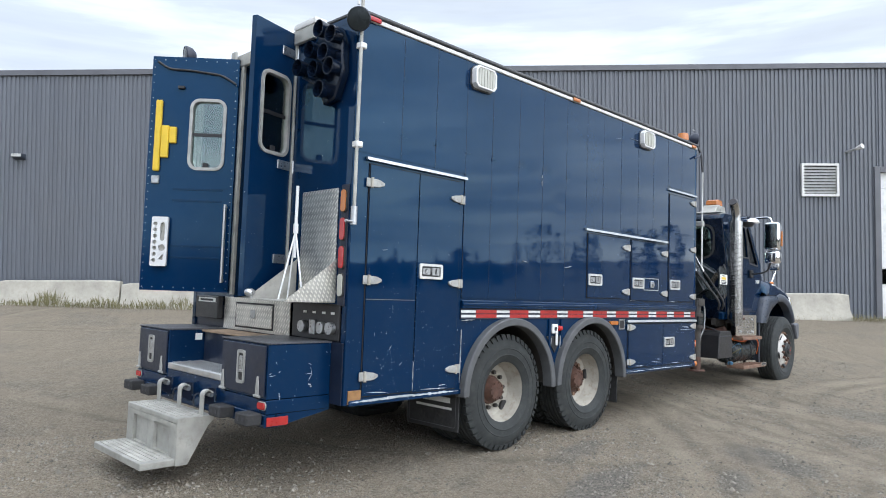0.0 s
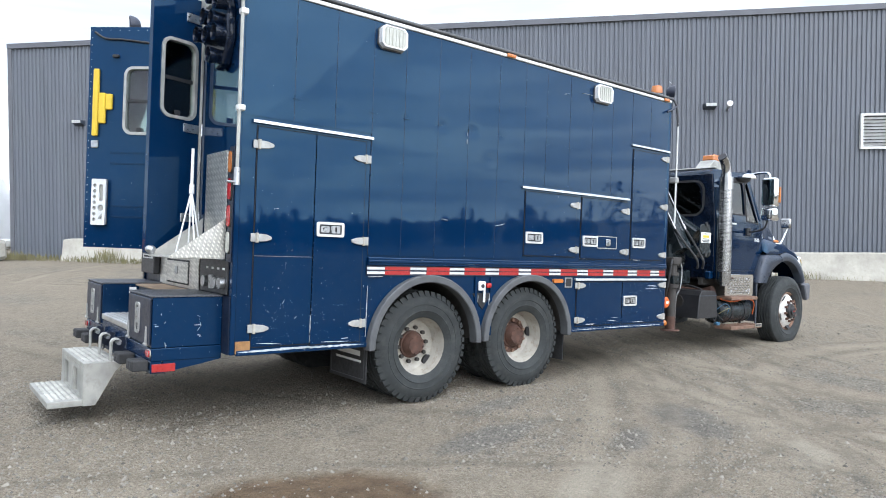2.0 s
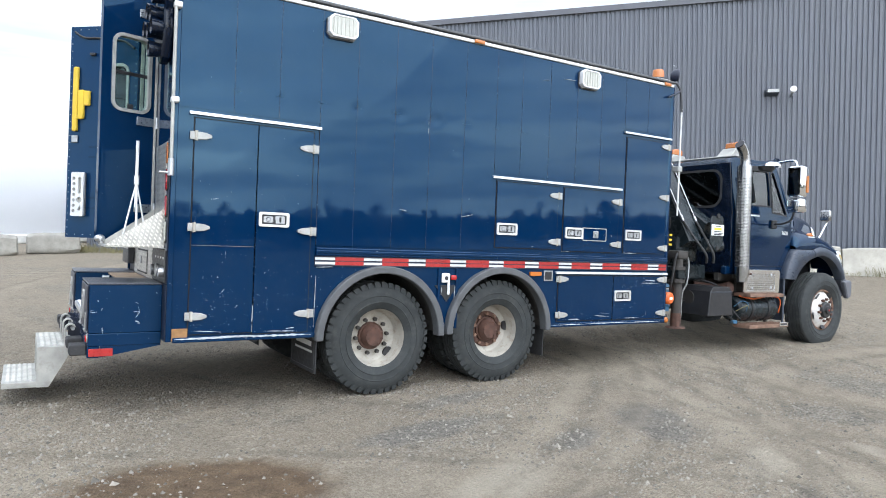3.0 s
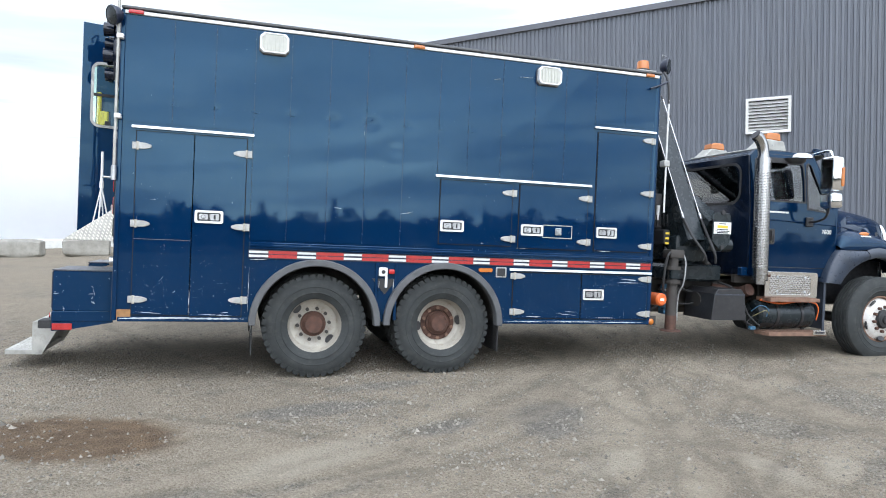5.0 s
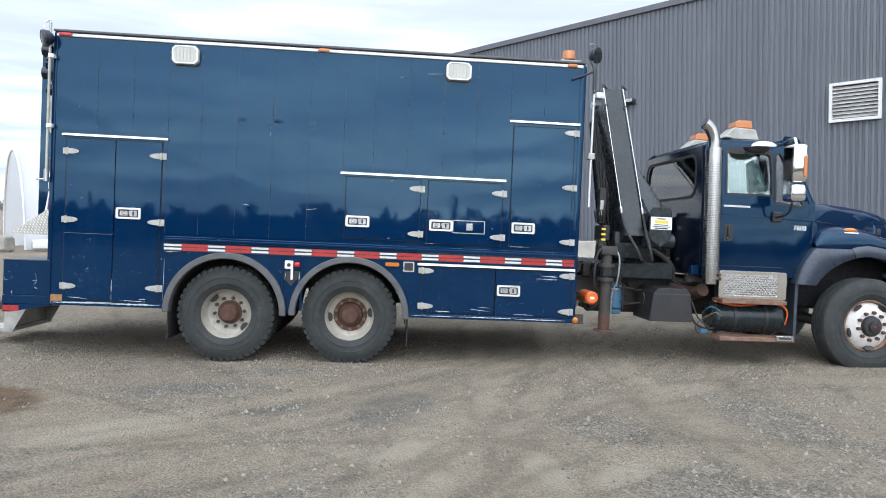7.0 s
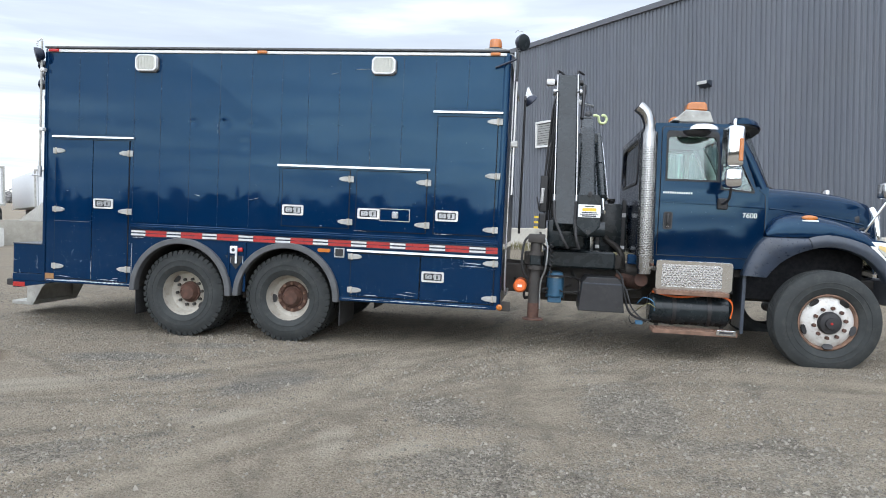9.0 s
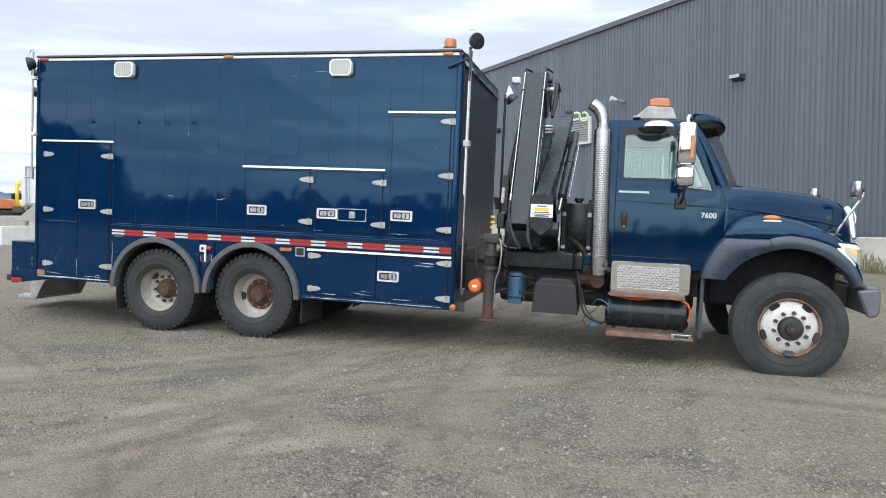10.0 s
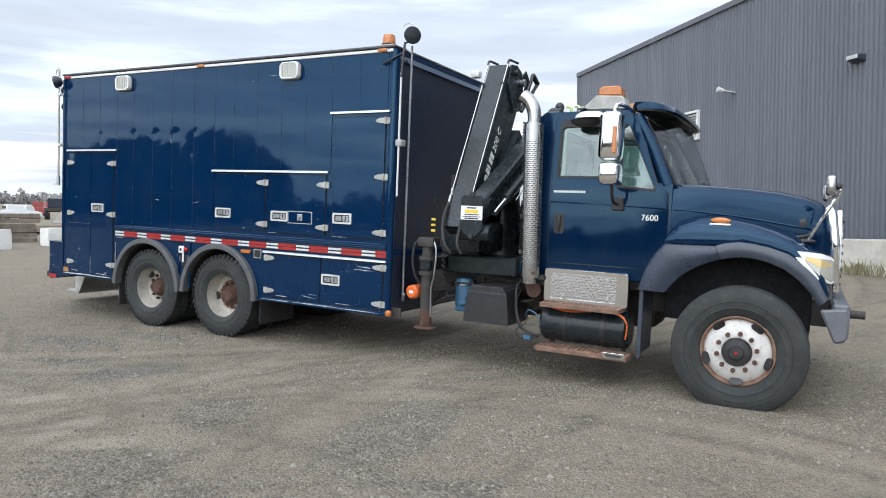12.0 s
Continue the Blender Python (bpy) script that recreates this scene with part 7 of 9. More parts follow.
part("loose_wire", tube([(7.20, 0.16, 0.66), (7.10, 0.13, 0.58), (7.13, 0.15, 0.50), (7.18, 0.16, 0.51)], 0.005), "rubber", truck)

# exhaust stack with its slotted shield
ex = part("exhaust_stack", rod((7.225, 0.10, 1.06), (7.195, 0.10, 2.62), 0.072, seg=32), "stack", truck, "dulled chrome exhaust stack with slotted heat shield")
part("heat_shield", rod((7.228, 0.10, 1.24), (7.200, 0.10, 2.46), 0.092, seg=40), "fine_slots", ex)
part("shield_cuff", rod((7.231, 0.10, 1.12), (7.228, 0.10, 1.255), 0.0935, seg=36), "stack", ex)
part("shield_cuff", rod((7.2005, 0.10, 2.44), (7.197, 0.10, 2.60), 0.0935, seg=36), "stack", ex)
own = tube([(7.196, 0.10, 2.56), (7.195, 0.10, 2.68), (7.17, 0.10, 2.77), (7.125, 0.10, 2.835), (7.07, 0.10, 2.875)], 0.066, seg=24)
part("curved_tip", own, "stack", ex)
part("tip_mouth", rod((7.078, 0.10, 2.868), (7.062, 0.10, 2.880), 0.060, seg=24), "ink", ex)
part("shield_bolt", rod((7.29, 0.02, 1.17), (7.30, 0.0, 1.17), 0.016, seg=10), "rust", ex)
part("stack_bracket", box((7.20, 0.10, 1.10), (7.36, 0.22, 1.14), 0.004), "frame", ex)

# ---- cab ----
CABY, CAB_L, CAB_R = 0.20, 2.20, 7.16


def lean(own, z0=2.0, k=0.10):
    """Cab sides lean in above the belt line."""
    mid = (CABY + CAB_L) / 2
    bmesh.ops.bisect_plane(own, geom=list(own.verts) + list(own.edges) + list(own.faces), plane_co=(0, 0, z0), plane_no=(0, 0, 1))
    for v in own.verts:
        if v.co.z > z0:
            v.co.y += (v.co.z - z0) * k * (1 if v.co.y < mid else -1)
    return own


WIN = [(7.435, 2.115), (7.965, 2.115), (7.965, 2.40), (7.945, 2.555), (7.92, 2.585), (7.46, 2.585), (7.435, 2.56)]
QUARTER = [(8.02, 2.035), (8.325, 2.005), (8.335, 2.025), (8.10, 2.56), (8.065, 2.60), (8.02, 2.57)]
SIDE = [(CAB_R, 1.16), (8.44, 1.16), (8.492, 1.30), (8.50, 2.06), (8.36, 2.06), (8.16, 2.66), (8.08, 2.735), (7.24, 2.735), (CAB_R, 2.66)]
cab = part("cab", lean(plate(SIDE, "y", CABY + 0.012, CABY + 0.07, [WIN, QUARTER])), "blue_cab", truck, "dark blue short cab")
part("cab_far_side", lean(plate(SIDE, "y", CAB_L - 0.07, CAB_L - 0.012, [WIN, QUARTER])), "blue_cab", cab)
part("side_lining", lean(plate([(CAB_R + 0.06, 1.60), (8.36, 1.60), (8.40, 2.02), (8.33, 2.06), (8.14, 2.63), (CAB_R + 0.08, 2.63)], "y", CAB_L - 0.092, CAB_L - 0.074, [WIN, QUARTER])), "interior", cab, "pale door lining")
DOOR = [(7.365, 1.275), (8.40, 1.275), (8.462, 1.34), (8.474, 1.56), (8.474, 1.80), (8.462, 1.97), (8.365, 2.05), (8.155, 2.62), (8.09, 2.69), (7.39, 2.69), (7.365, 2.66)]
dr = part("cab_door", lean(plate(DOOR, "y", CABY, CABY + 0.011, [WIN, QUARTER], bevel=0.003)), "blue_cab", truck, "blue cab door")
GAP = [(cx + (u - cx) * 1.012, cz + (v - cz) * 1.010) for cx, cz in ((7.9, 1.98),) for u, v in DOOR]
part("door_gap", lean(plate(GAP, "y", CABY + 0.0095, CABY + 0.0118, [DOOR])), "rubber", cab)


def grown(ring, d):
    cx = sum(p[0] for p in ring) / len(ring)
    cz = sum(p[1] for p in ring) / len(ring)
    return [(u + d * (1 if u > cx else -1), v + d * (1 if v > cz else -1)) for u, v in ring]


for ring in (WIN, QUARTER):
    part("window_rubber", lean(plate([(u, v + (0.045 if v > 2.5 and ring is WIN else 0.0)) for u, v in grown(ring, 0.022)], "y", CABY - 0.003, CABY + 0.004, [ring])), "rubber", dr)
    part("side_glass", lean(plate(ring, "y", CABY + 0.016, CABY + 0.021)), "glass", dr)
    part("side_glass", lean(plate(ring, "y", CAB_L - 0.021, CAB_L - 0.016)), "glass", cab)
REARW = rounded(0.42, 1.98, 2.08, 2.55, 0.14)
# the back wall's shade is put into its colour: a darker cab blue
part("cab_back", lean(plate([(CABY + 0.02, 1.16), (CAB_L - 0.02, 1.16), (CAB_L - 0.02, 2.66), (CABY + 0.02, 2.66)], "x", CAB_R - 0.02, CAB_R + 0.03, [REARW], bevel=0.004)), "cab_shade", cab, "glossy cab back wall, its blue darkened for shade")
part("back_window_rubber", plate(rounded(0.39, 2.01, 2.05, 2.58, 0.16), "x", CAB_R - 0.028, CAB_R - 0.018, [REARW]), "rubber", cab)
part("back_glass", plate(REARW, "x", CAB_R, CAB_R + 0.006), "glass", cab)
# roof: rounded over
own = bmesh.new()
rings = []
for x, zt, inn in ((7.16, 2.655, 0.02), (7.22, 2.715, 0.0), (7.40, 2.765, 0.0), (7.75, 2.785, 0.0), (8.05, 2.765, 0.0), (8.16, 2.70, 0.01), (8.19, 2.645, 0.02)):
    ring = []
    for k in range(13):
        s = k / 12
        y = CABY + 0.085 + inn + (CAB_L - CABY - 0.17 - 2 * inn) * s
        edge = min(s, 1 - s)
        z = zt - 0.075 * max(0.0, 1 - edge / 0.12) ** 2
        ring.append(own.verts.new((x, y, z)))
    rings.append(ring)
for a, b in zip(rings, rings[1:]):
    for k in range(12):
        own.faces.new((a[k], a[k + 1], b[k + 1], b[k]))
bmesh.ops.solidify(own, geom=list(own.faces), thickness=0.03)
part("cab_roof", own, "blue_cab", cab)
part("headlining", box((CAB_R + 0.06, CABY + 0.16, 2.635), (8.12, CAB_L - 0.16, 2.655), 0.008), "interior", cab, "pale headlining")
part("cab_floor", box((CAB_R, CABY + 0.06, 1.14), (8.45, CAB_L - 0.06, 1.22)), "frame", cab)
# windshield, cowl and pillars
own = bmesh.new()
q = [own.verts.new(p) for p in ((8.50, CABY + 0.10, 2.06), (8.67, 0.75, 2.07), (8.67, 1.65, 2.07), (8.50, CAB_L - 0.10, 2.06), (8.19, CAB_L - 0.16, 2.67), (8.40, 1.65, 2.72), (8.40, 0.75, 2.72), (8.19, CABY + 0.16, 2.67))]
own.faces.new((q[0], q[1], q[6], q[7]))
own.faces.new((q[1], q[2], q[5], q[6]))
own.faces.new((q[2], q[3], q[4], q[5]))
bmesh.ops.solidify(own, geom=list(own.faces), thickness=0.006)
part("windshield", own, "windshield", cab)
for y, s in ((CABY + 0.06, 1), (CAB_L - 0.06, -1)):
    part("pillar", tube([(8.445, y + 0.005 * s, 2.04), (8.30, y + 0.04 * s, 2.36), (8.125, y + 0.07 * s, 2.68)], 0.060, seg=14), "blue_cab", cab)
    part("pillar_trim", tube([(8.435, y + 0.030 * s, 2.04), (8.29, y + 0.065 * s, 2.36), (8.115, y + 0.095 * s, 2.66)], 0.058, seg=12), "interior", cab, "pale inner pillar trim")
    part("windshield_rubber", tube([(8.515, y + 0.04 * s, 2.05), (8.36, y + 0.07 * s, 2.36), (8.19, y + 0.10 * s, 2.66)], 0.018, seg=8), "rubber", cab)
part("cowl", plate([(8.30, 1.30), (8.62, 1.30), (8.60, 2.02), (8.50, 2.055), (8.34, 2.03)], "y", CABY + 0.12, CAB_L - 0.12), "blue_cab", cab)
part("cowl_side", plate([(8.44, 1.30), (8.496, 1.30), (8.502, 2.02), (8.47, 2.045)], "y", CABY + 0.016, CABY + 0.13, bevel=0.008), "blue_cab", cab)
for y in (0.75, 1.45):
    part("wiper", tube([(8.72, y, 2.07), (8.68, y + 0.10, 2.10), (8.66, y + 0.40, 2.11)], 0.010, seg=6), "black", cab)
# sun visor over the windshield: a drooping shell with a dark underside
VISOR = ((0.0, 2.776), (0.20, 2.800), (0.42, 2.806), (0.62, 2.800), (0.80, 2.782), (0.92, 2.748), (1.0, 2.690))
shell, under = bmesh.new(), bmesh.new()
top_rows, low_rows = [], []
for k in range(41):
    a = math.pi * k / 40
    e = math.copysign(abs(math.cos(a)) ** 0.62, math.cos(a))
    y = 1.2 + 0.93 * e
    tip_x = 8.13 + 0.385 * math.sin(a) ** 0.62
    drop, lift = 0.022 * e * e, 0.075 * e * e
    top_rows.append([shell.verts.new((8.09 + (tip_x - 8.09) * f, y, z - drop + lift * f * f)) for f, z in VISOR])
    low_rows.append([under.verts.new((8.09 + (tip_x - 8.09) * f * 0.955, 1.2 + (y - 1.2) * 0.985, z - drop + lift * f * f - 0.014)) for f, z in VISOR])
for rows, own in ((top_rows, shell), (low_rows, under)):
    for a, b in zip(rows, rows[1:]):
        for k in range(len(a) - 1):
            own.faces.new((a[k], a[k + 1], b[k + 1], b[k]))
    bmesh.ops.recalc_face_normals(own, faces=own.faces)
    bmesh.ops.solidify(own, geom=list(own.faces), thickness=0.008)
vis = part("sun_visor", shell, "blue_cab", cab, "blue sun visor over the windshield", 50)
part("visor_underside", under, "black", vis, "", 60)
for y in (0.55, 0.9, 1.2, 1.5, 1.85):
    part("clearance_lamp", ball((8.30, y, 2.800 - 0.02 * abs(y - 1.2)), 0.034, None, (1.5, 1, 0.55)), "amber", vis)
# inside
part("dashboard", plate([(8.12, 1.6), (8.48, 1.6), (8.48, 2.05), (8.30, 2.09), (8.15, 1.98)], "y", CABY + 0.10, CAB_L - 0.10), "seat", cab)
part("steering_wheel", tube([(8.02 + 0.09 * math.cos(a), 1.72 + 0.21 * math.sin(a), 2.02 + 0.17 * math.cos(a)) for a in np.linspace(0, math.tau, 17)], 0.016), "black", cab)
for y in (0.40, 1.40):
    st = part("cab_seat", box((7.36, y, 1.55), (7.88, y + 0.52, 1.72), 0.05, seg=2), "seat", cab)
    part("backrest", plate([(7.22, 1.68), (7.36, 1.68), (7.28, 2.36), (7.18, 2.36)], "y", y + 0.02, y + 0.50, bevel=0.03), "seat", st)
    part("headrest", box((7.17, y + 0.14, 2.34), (7.27, y + 0.38, 2.52), 0.03, seg=2), "seat", st)
part("seat_belt", box((7.42, 0.32, 1.75), (7.45, 0.345, 2.56)), "label", cab)
# door fittings
HZ = 1.655
h = part("door_handle", plate(rounded(7.413, 7.511, HZ - 0.098, HZ + 0.098, 0.030), "y", CABY - 0.005, CABY + 0.001, [rounded(7.428, 7.496, HZ - 0.082, HZ + 0.082, 0.022)]), "black", dr, "black recessed door handle")
part("handle_cup", plate(rounded(7.427, 7.497, HZ - 0.083, HZ + 0.083, 0.022), "y", CABY - 0.0015, CABY + 0.001), "rubber", h)
part("grip", box((7.448, CABY - 0.024, HZ - 0.045), (7.478, CABY - 0.002, HZ + 0.075), 0.008, seg=2), "black", h)
part("key_lock", rod((7.462, CABY, HZ - 0.065), (7.462, CABY - 0.008, HZ - 0.065), 0.015), "chrome", h)
bm = None
for i in range(13):
    bm = box((7.395 + i * 0.0245, CABY - 0.004, 1.952), (7.412 + i * 0.0245, CABY - 0.0005, 1.974), 0.001, bm)
part("name_badge", bm, "label", dr, "bright badge strip of letter bars")
text_part("type_badge", "7600", 0.078, Matrix.Translation((8.238, CABY - 0.004, 1.718)) @ pose(0, 0, 0, 90, 0, 0), "label", dr)
part("belt_moulding", plate([(7.372, 1.858), (8.466, 1.822), (8.466, 1.836), (7.372, 1.874)], "y", CABY - 0.006, CABY - 0.0005, bevel=0.002), "blue_cab", dr)
# mirrors
mr = part("side_mirror", box((7.935, -0.25, 2.23), (8.110, -0.03, 2.655), 0.045, seg=3), "chrome", truck, "tall chrome door mirror with lower convex glass")
part("lower_mirror", box((7.935, -0.25, 2.02), (8.110, -0.03, 2.215), 0.045, seg=3), "chrome", mr)
part("mirror_glass", box((7.928, -0.23, 2.26), (7.9345, -0.05, 2.63), 0.003), "glass_dark", mr)
part("turn_lamp", box((8.050, -0.262, 2.29), (8.090, -0.249, 2.52), 0.006), "amber", mr)
part("mirror_arm", tube([(8.03, -0.12, 2.60), (8.03, -0.10, 2.71), (8.06, 0.0, 2.74), (8.10, 0.28, 2.72)], 0.018), "chrome", mr)
part("mirror_arm", tube([(8.03, -0.10, 2.03), (8.03, -0.06, 1.92), (8.02, 0.04, 1.87), (8.02, 0.19, 1.86)], 0.014), "black", mr)
part("arm_foot", box((7.97, 0.165, 1.80), (8.08, 0.199, 1.92), 0.010), "black", mr)
part("eyebrow_mirror", lathe([(0.0, -0.02), (0.6, -0.016), (0.9, 0.0), (1.0, 0.02), (0.0, 0.02)], "z", 0, 0, seg=28), "chrome", truck, "chrome convex down-view mirror").matrix_basis = Matrix.Translation((7.76, 0.06, 2.67)) @ Matrix.Diagonal((0.155, 0.09, -1.6, 1))
part("visor_hood", lathe([(0.0, -0.02), (0.6, -0.016), (0.9, 0.0), (1.0, 0.02), (0.0, 0.02)], "z", 0, 0, seg=28), "black", truck).matrix_basis = Matrix.Translation((7.70, 0.12, 2.60)) @ Matrix.Diagonal((0.15, 0.09, 1.6, 1))
mr2 = part("far_mirror", box((7.955, 2.43, 2.02), (8.095, 2.65, 2.655), 0.045, seg=3), "chrome", truck, "tall chrome door mirror")
part("mirror_arm", tube([(8.03, 2.52, 2.60), (8.03, 2.50, 2.71), (8.06, 2.40, 2.74), (8.10, 2.12, 2.72)], 0.018), "chrome", mr2)
# roof beacons on grey saddles
for y in (0.68, 1.78):
    sd = part("cab_beacon", plate([(7.50, 2.79), (7.97, 2.79), (7.92, 2.92), (7.66, 2.935)], "y", y - 0.12, y + 0.12, bevel=0.01), "alu_dull", truck, "amber cab beacon on a grey saddle")
    part("lens", plate([(7.665, 2.938), (7.90, 2.93), (7.89, 3.005), (7.86, 3.028), (7.72, 3.028), (7.675, 3.005)], "y", y - 0.09, y + 0.09, bevel=0.012), "amber", sd)
    part("saddle_bolt", rod((7.74, y - 0.121, 2.86), (7.74, y - 0.128, 2.86), 0.010, seg=10), "steel", sd)
part("roof_bar", box((7.50, 0.45, 2.785), (7.58, 1.95, 2.812), 0.01), "alu_dull", truck)

# ---- hood, fenders and nose ----
own = bmesh.new()
rings = []
for x, zt, hw, zl in ((8.485, 2.070, 0.985, 1.30), (8.62, 2.072, 0.95, 1.36), (8.80, 2.070, 0.87, 1.42), (9.10, 2.055, 0.75, 1.42), (9.35, 2.030, 0.68, 1.41), (9.55, 1.990, 0.64, 1.39), (9.67, 1.950, 0.615, 1.38), (9.74, 1.885, 0.585, 1.36), (9.78, 1.75, 0.55, 1.20), (9.80, 1.52, 0.53, 1.10)):
    ring = []
    for a in ((-1, 0), (-1.0, 0.60), (-0.985, 0.83), (-0.93, 0.945), (-0.80, 0.985), (-0.40, 1.01), (0, 1.03), (0.40, 1.01), (0.80, 0.985), (0.93, 0.945), (0.985, 0.83), (1, 0.60), (1, 0)):
        ring.append(own.verts.new((x, 1.2 + a[0] * hw, zl + (zt - zl) * a[1])))
    rings.append(ring)
for a, b in zip(rings, rings[1:]):
    for k in range(12):
        own.faces.new((a[k], a[k + 1], b[k + 1], b[k]))
own.faces.new(rings[-1])
hood = part("hood", own, "blue_cab", truck, "long dark blue sloping hood", 50)
part("hood_crease", tube([(8.52, 0.225, 1.83), (8.80, 0.33, 1.81), (9.10, 0.45, 1.78), (9.62, 0.575, 1.70)], 0.010, seg=6), "blue_cab", hood)
part("hood_scoop", box((9.40, 0.555, 1.70), (9.58, 0.60, 1.80), 0.02, seg=2), "black", hood)
part("hood_latch", tube([(9.38, 0.52, 1.66), (9.50, 0.50, 1.63), (9.62, 0.56, 1.66)], 0.016), "black", hood)
gr = part("grille", plate([(0.68, 1.15), (1.72, 1.15), (1.70, 1.80), (1.60, 1.88), (0.80, 1.88), (0.70, 1.80)], "x", 9.80, 9.86, bevel=0.015), "chrome", truck, "chrome grille surround")
for i in range(9):
    part("grille_bar", box((9.845, 0.76, 1.22 + i * 0.068), (9.872, 1.64, 1.245 + i * 0.068), 0.004), "black", gr)
part("nose_chrome", tube([(9.80, 0.66, 1.25), (9.80, 0.64, 1.55), (9.77, 0.66, 1.80), (9.74, 0.70, 1.88)], 0.045, seg=12), "chrome", gr)

# the wing: a blue upper panel, a blue rear extension and a grey lip over the tyre
WING_TOP = ((8.478, 1.585), (8.505, 1.665), (8.575, 1.735), (8.68, 1.768), (8.792, 1.781), (8.98, 1.772), (9.192, 1.731), (9.36, 1.680), (9.494, 1.625), (9.62, 1.53), (9.71, 1.40), (9.77, 1.22))
WING_LOW = ((8.476, 1.530), (8.53, 1.531), (8.62, 1.531), (8.72, 1.532), (8.81, 1.533), (8.94, 1.545), (9.10, 1.573), (9.30, 1.543), (9.46, 1.495), (9.59, 1.410), (9.69, 1.300), (9.765, 1.15))
TAIL_OUT = ((8.259, 1.098), (8.283, 1.185), (8.313, 1.277), (8.36, 1.375), (8.415, 1.460), (8.476, 1.526), (8.68, 1.527), (8.896, 1.530))
TAIL_IN = ((8.500, 1.088), (8.535, 1.140), (8.575, 1.190), (8.62, 1.240), (8.68, 1.290), (8.756, 1.339), (8.85, 1.383), (8.945, 1.415))
LIP_OUT = ((8.900, 1.531), (8.98, 1.556), (9.09, 1.572), (9.20, 1.562), (9.32, 1.539), (9.46, 1.495), (9.59, 1.410), (9.69, 1.300), (9.77, 1.150))
LIP_IN = ((8.950, 1.417), (9.02, 1.435), (9.11, 1.446), (9.21, 1.440), (9.32, 1.415), (9.44, 1.366), (9.55, 1.285), (9.64, 1.190), (9.70, 1.085))


def fender(near):
    def yy(v):
        return v if near else 2.4 - v

    def strip(outer, inner, steps):
        """A curved band from the inner line to the outer; steps give (share, side, lift)."""
        own = bmesh.new()
        rows = []
        for (tx, tz), (lx, lz) in zip(outer, inner):
            rows.append([own.verts.new((lx + (tx - lx) * k, yy(y), lz + (tz - lz) * k + dz)) for k, y, dz in steps])
        for a, b in zip(rows, rows[1:]):
            for k in range(len(a) - 1):
                own.faces.new((a[k], a[k + 1], b[k + 1], b[k]))
        bmesh.ops.recalc_face_normals(own, faces=own.faces)
        bmesh.ops.solidify(own, geom=list(own.faces), thickness=0.010)
        return own

    wing = strip(WING_TOP, WING_LOW, ((0.0, 0.118, 0.0), (0.30, 0.112, 0.0), (0.62, 0.135, 0.0), (0.85, 0.180, 0.0), (1.0, 0.250, 0.0), (1.0, 0.40, 0.022), (1.0, 0.62, 0.018)))
    f = part("fender", wing, "blue_cab", truck, "dark blue front fender", 55)
    part("rear_extension", strip(TAIL_OUT, TAIL_IN, ((0.0, 0.22, -0.004), (0.0, 0.108, 0.0), (0.25, 0.086, 0.0), (0.60, 0.082, 0.0), (0.92, 0.104, 0.0), (1.0, 0.125, 0.0), (1.0, 0.24, 0.0))), "slate", f, "slate rear fender extension", 55)
    part("fender_flare", strip(LIP_OUT, LIP_IN, ((0.0, 0.22, -0.005), (0.0, 0.102, 0.0), (0.30, 0.080, 0.0), (0.75, 0.084, 0.0), (1.0, 0.108, 0.0))), "flare", f, "grey plastic fender flare", 55)
    return f


fd = fender(True)
fender(False)
# inner wing sheet, with the enclosed wheel well's shade put into its colour
part("fender_apron", box((8.42, 0.60, 0.80), (9.66, 0.64, 1.70), 0.01), "gap_and_well", truck, "inner wing, near-black for the wheel well's shade")
for z, k in ((1.02, 0.58), (1.00, 0.50), (0.98, 0.40)):
    part("leaf_spring", tube([(9.05 - k, 0.66, z + 0.05), (9.05 - k * 0.5, 0.66, z + 0.01), (9.05, 0.66, z), (9.05 + k * 0.5, 0.66, z + 0.01), (9.05 + k, 0.66, z + 0.05)], 0.018, seg=6), "rust", truck)
part("fender_marker", ball((8.92, 0.185, 1.745), 0.07, None, (1.2, 0.35, 0.42), 18), "amber", fd)
part("marker_base", box((8.835, 0.150, 1.705), (9.005, 0.20, 1.722), 0.004), "label", fd)
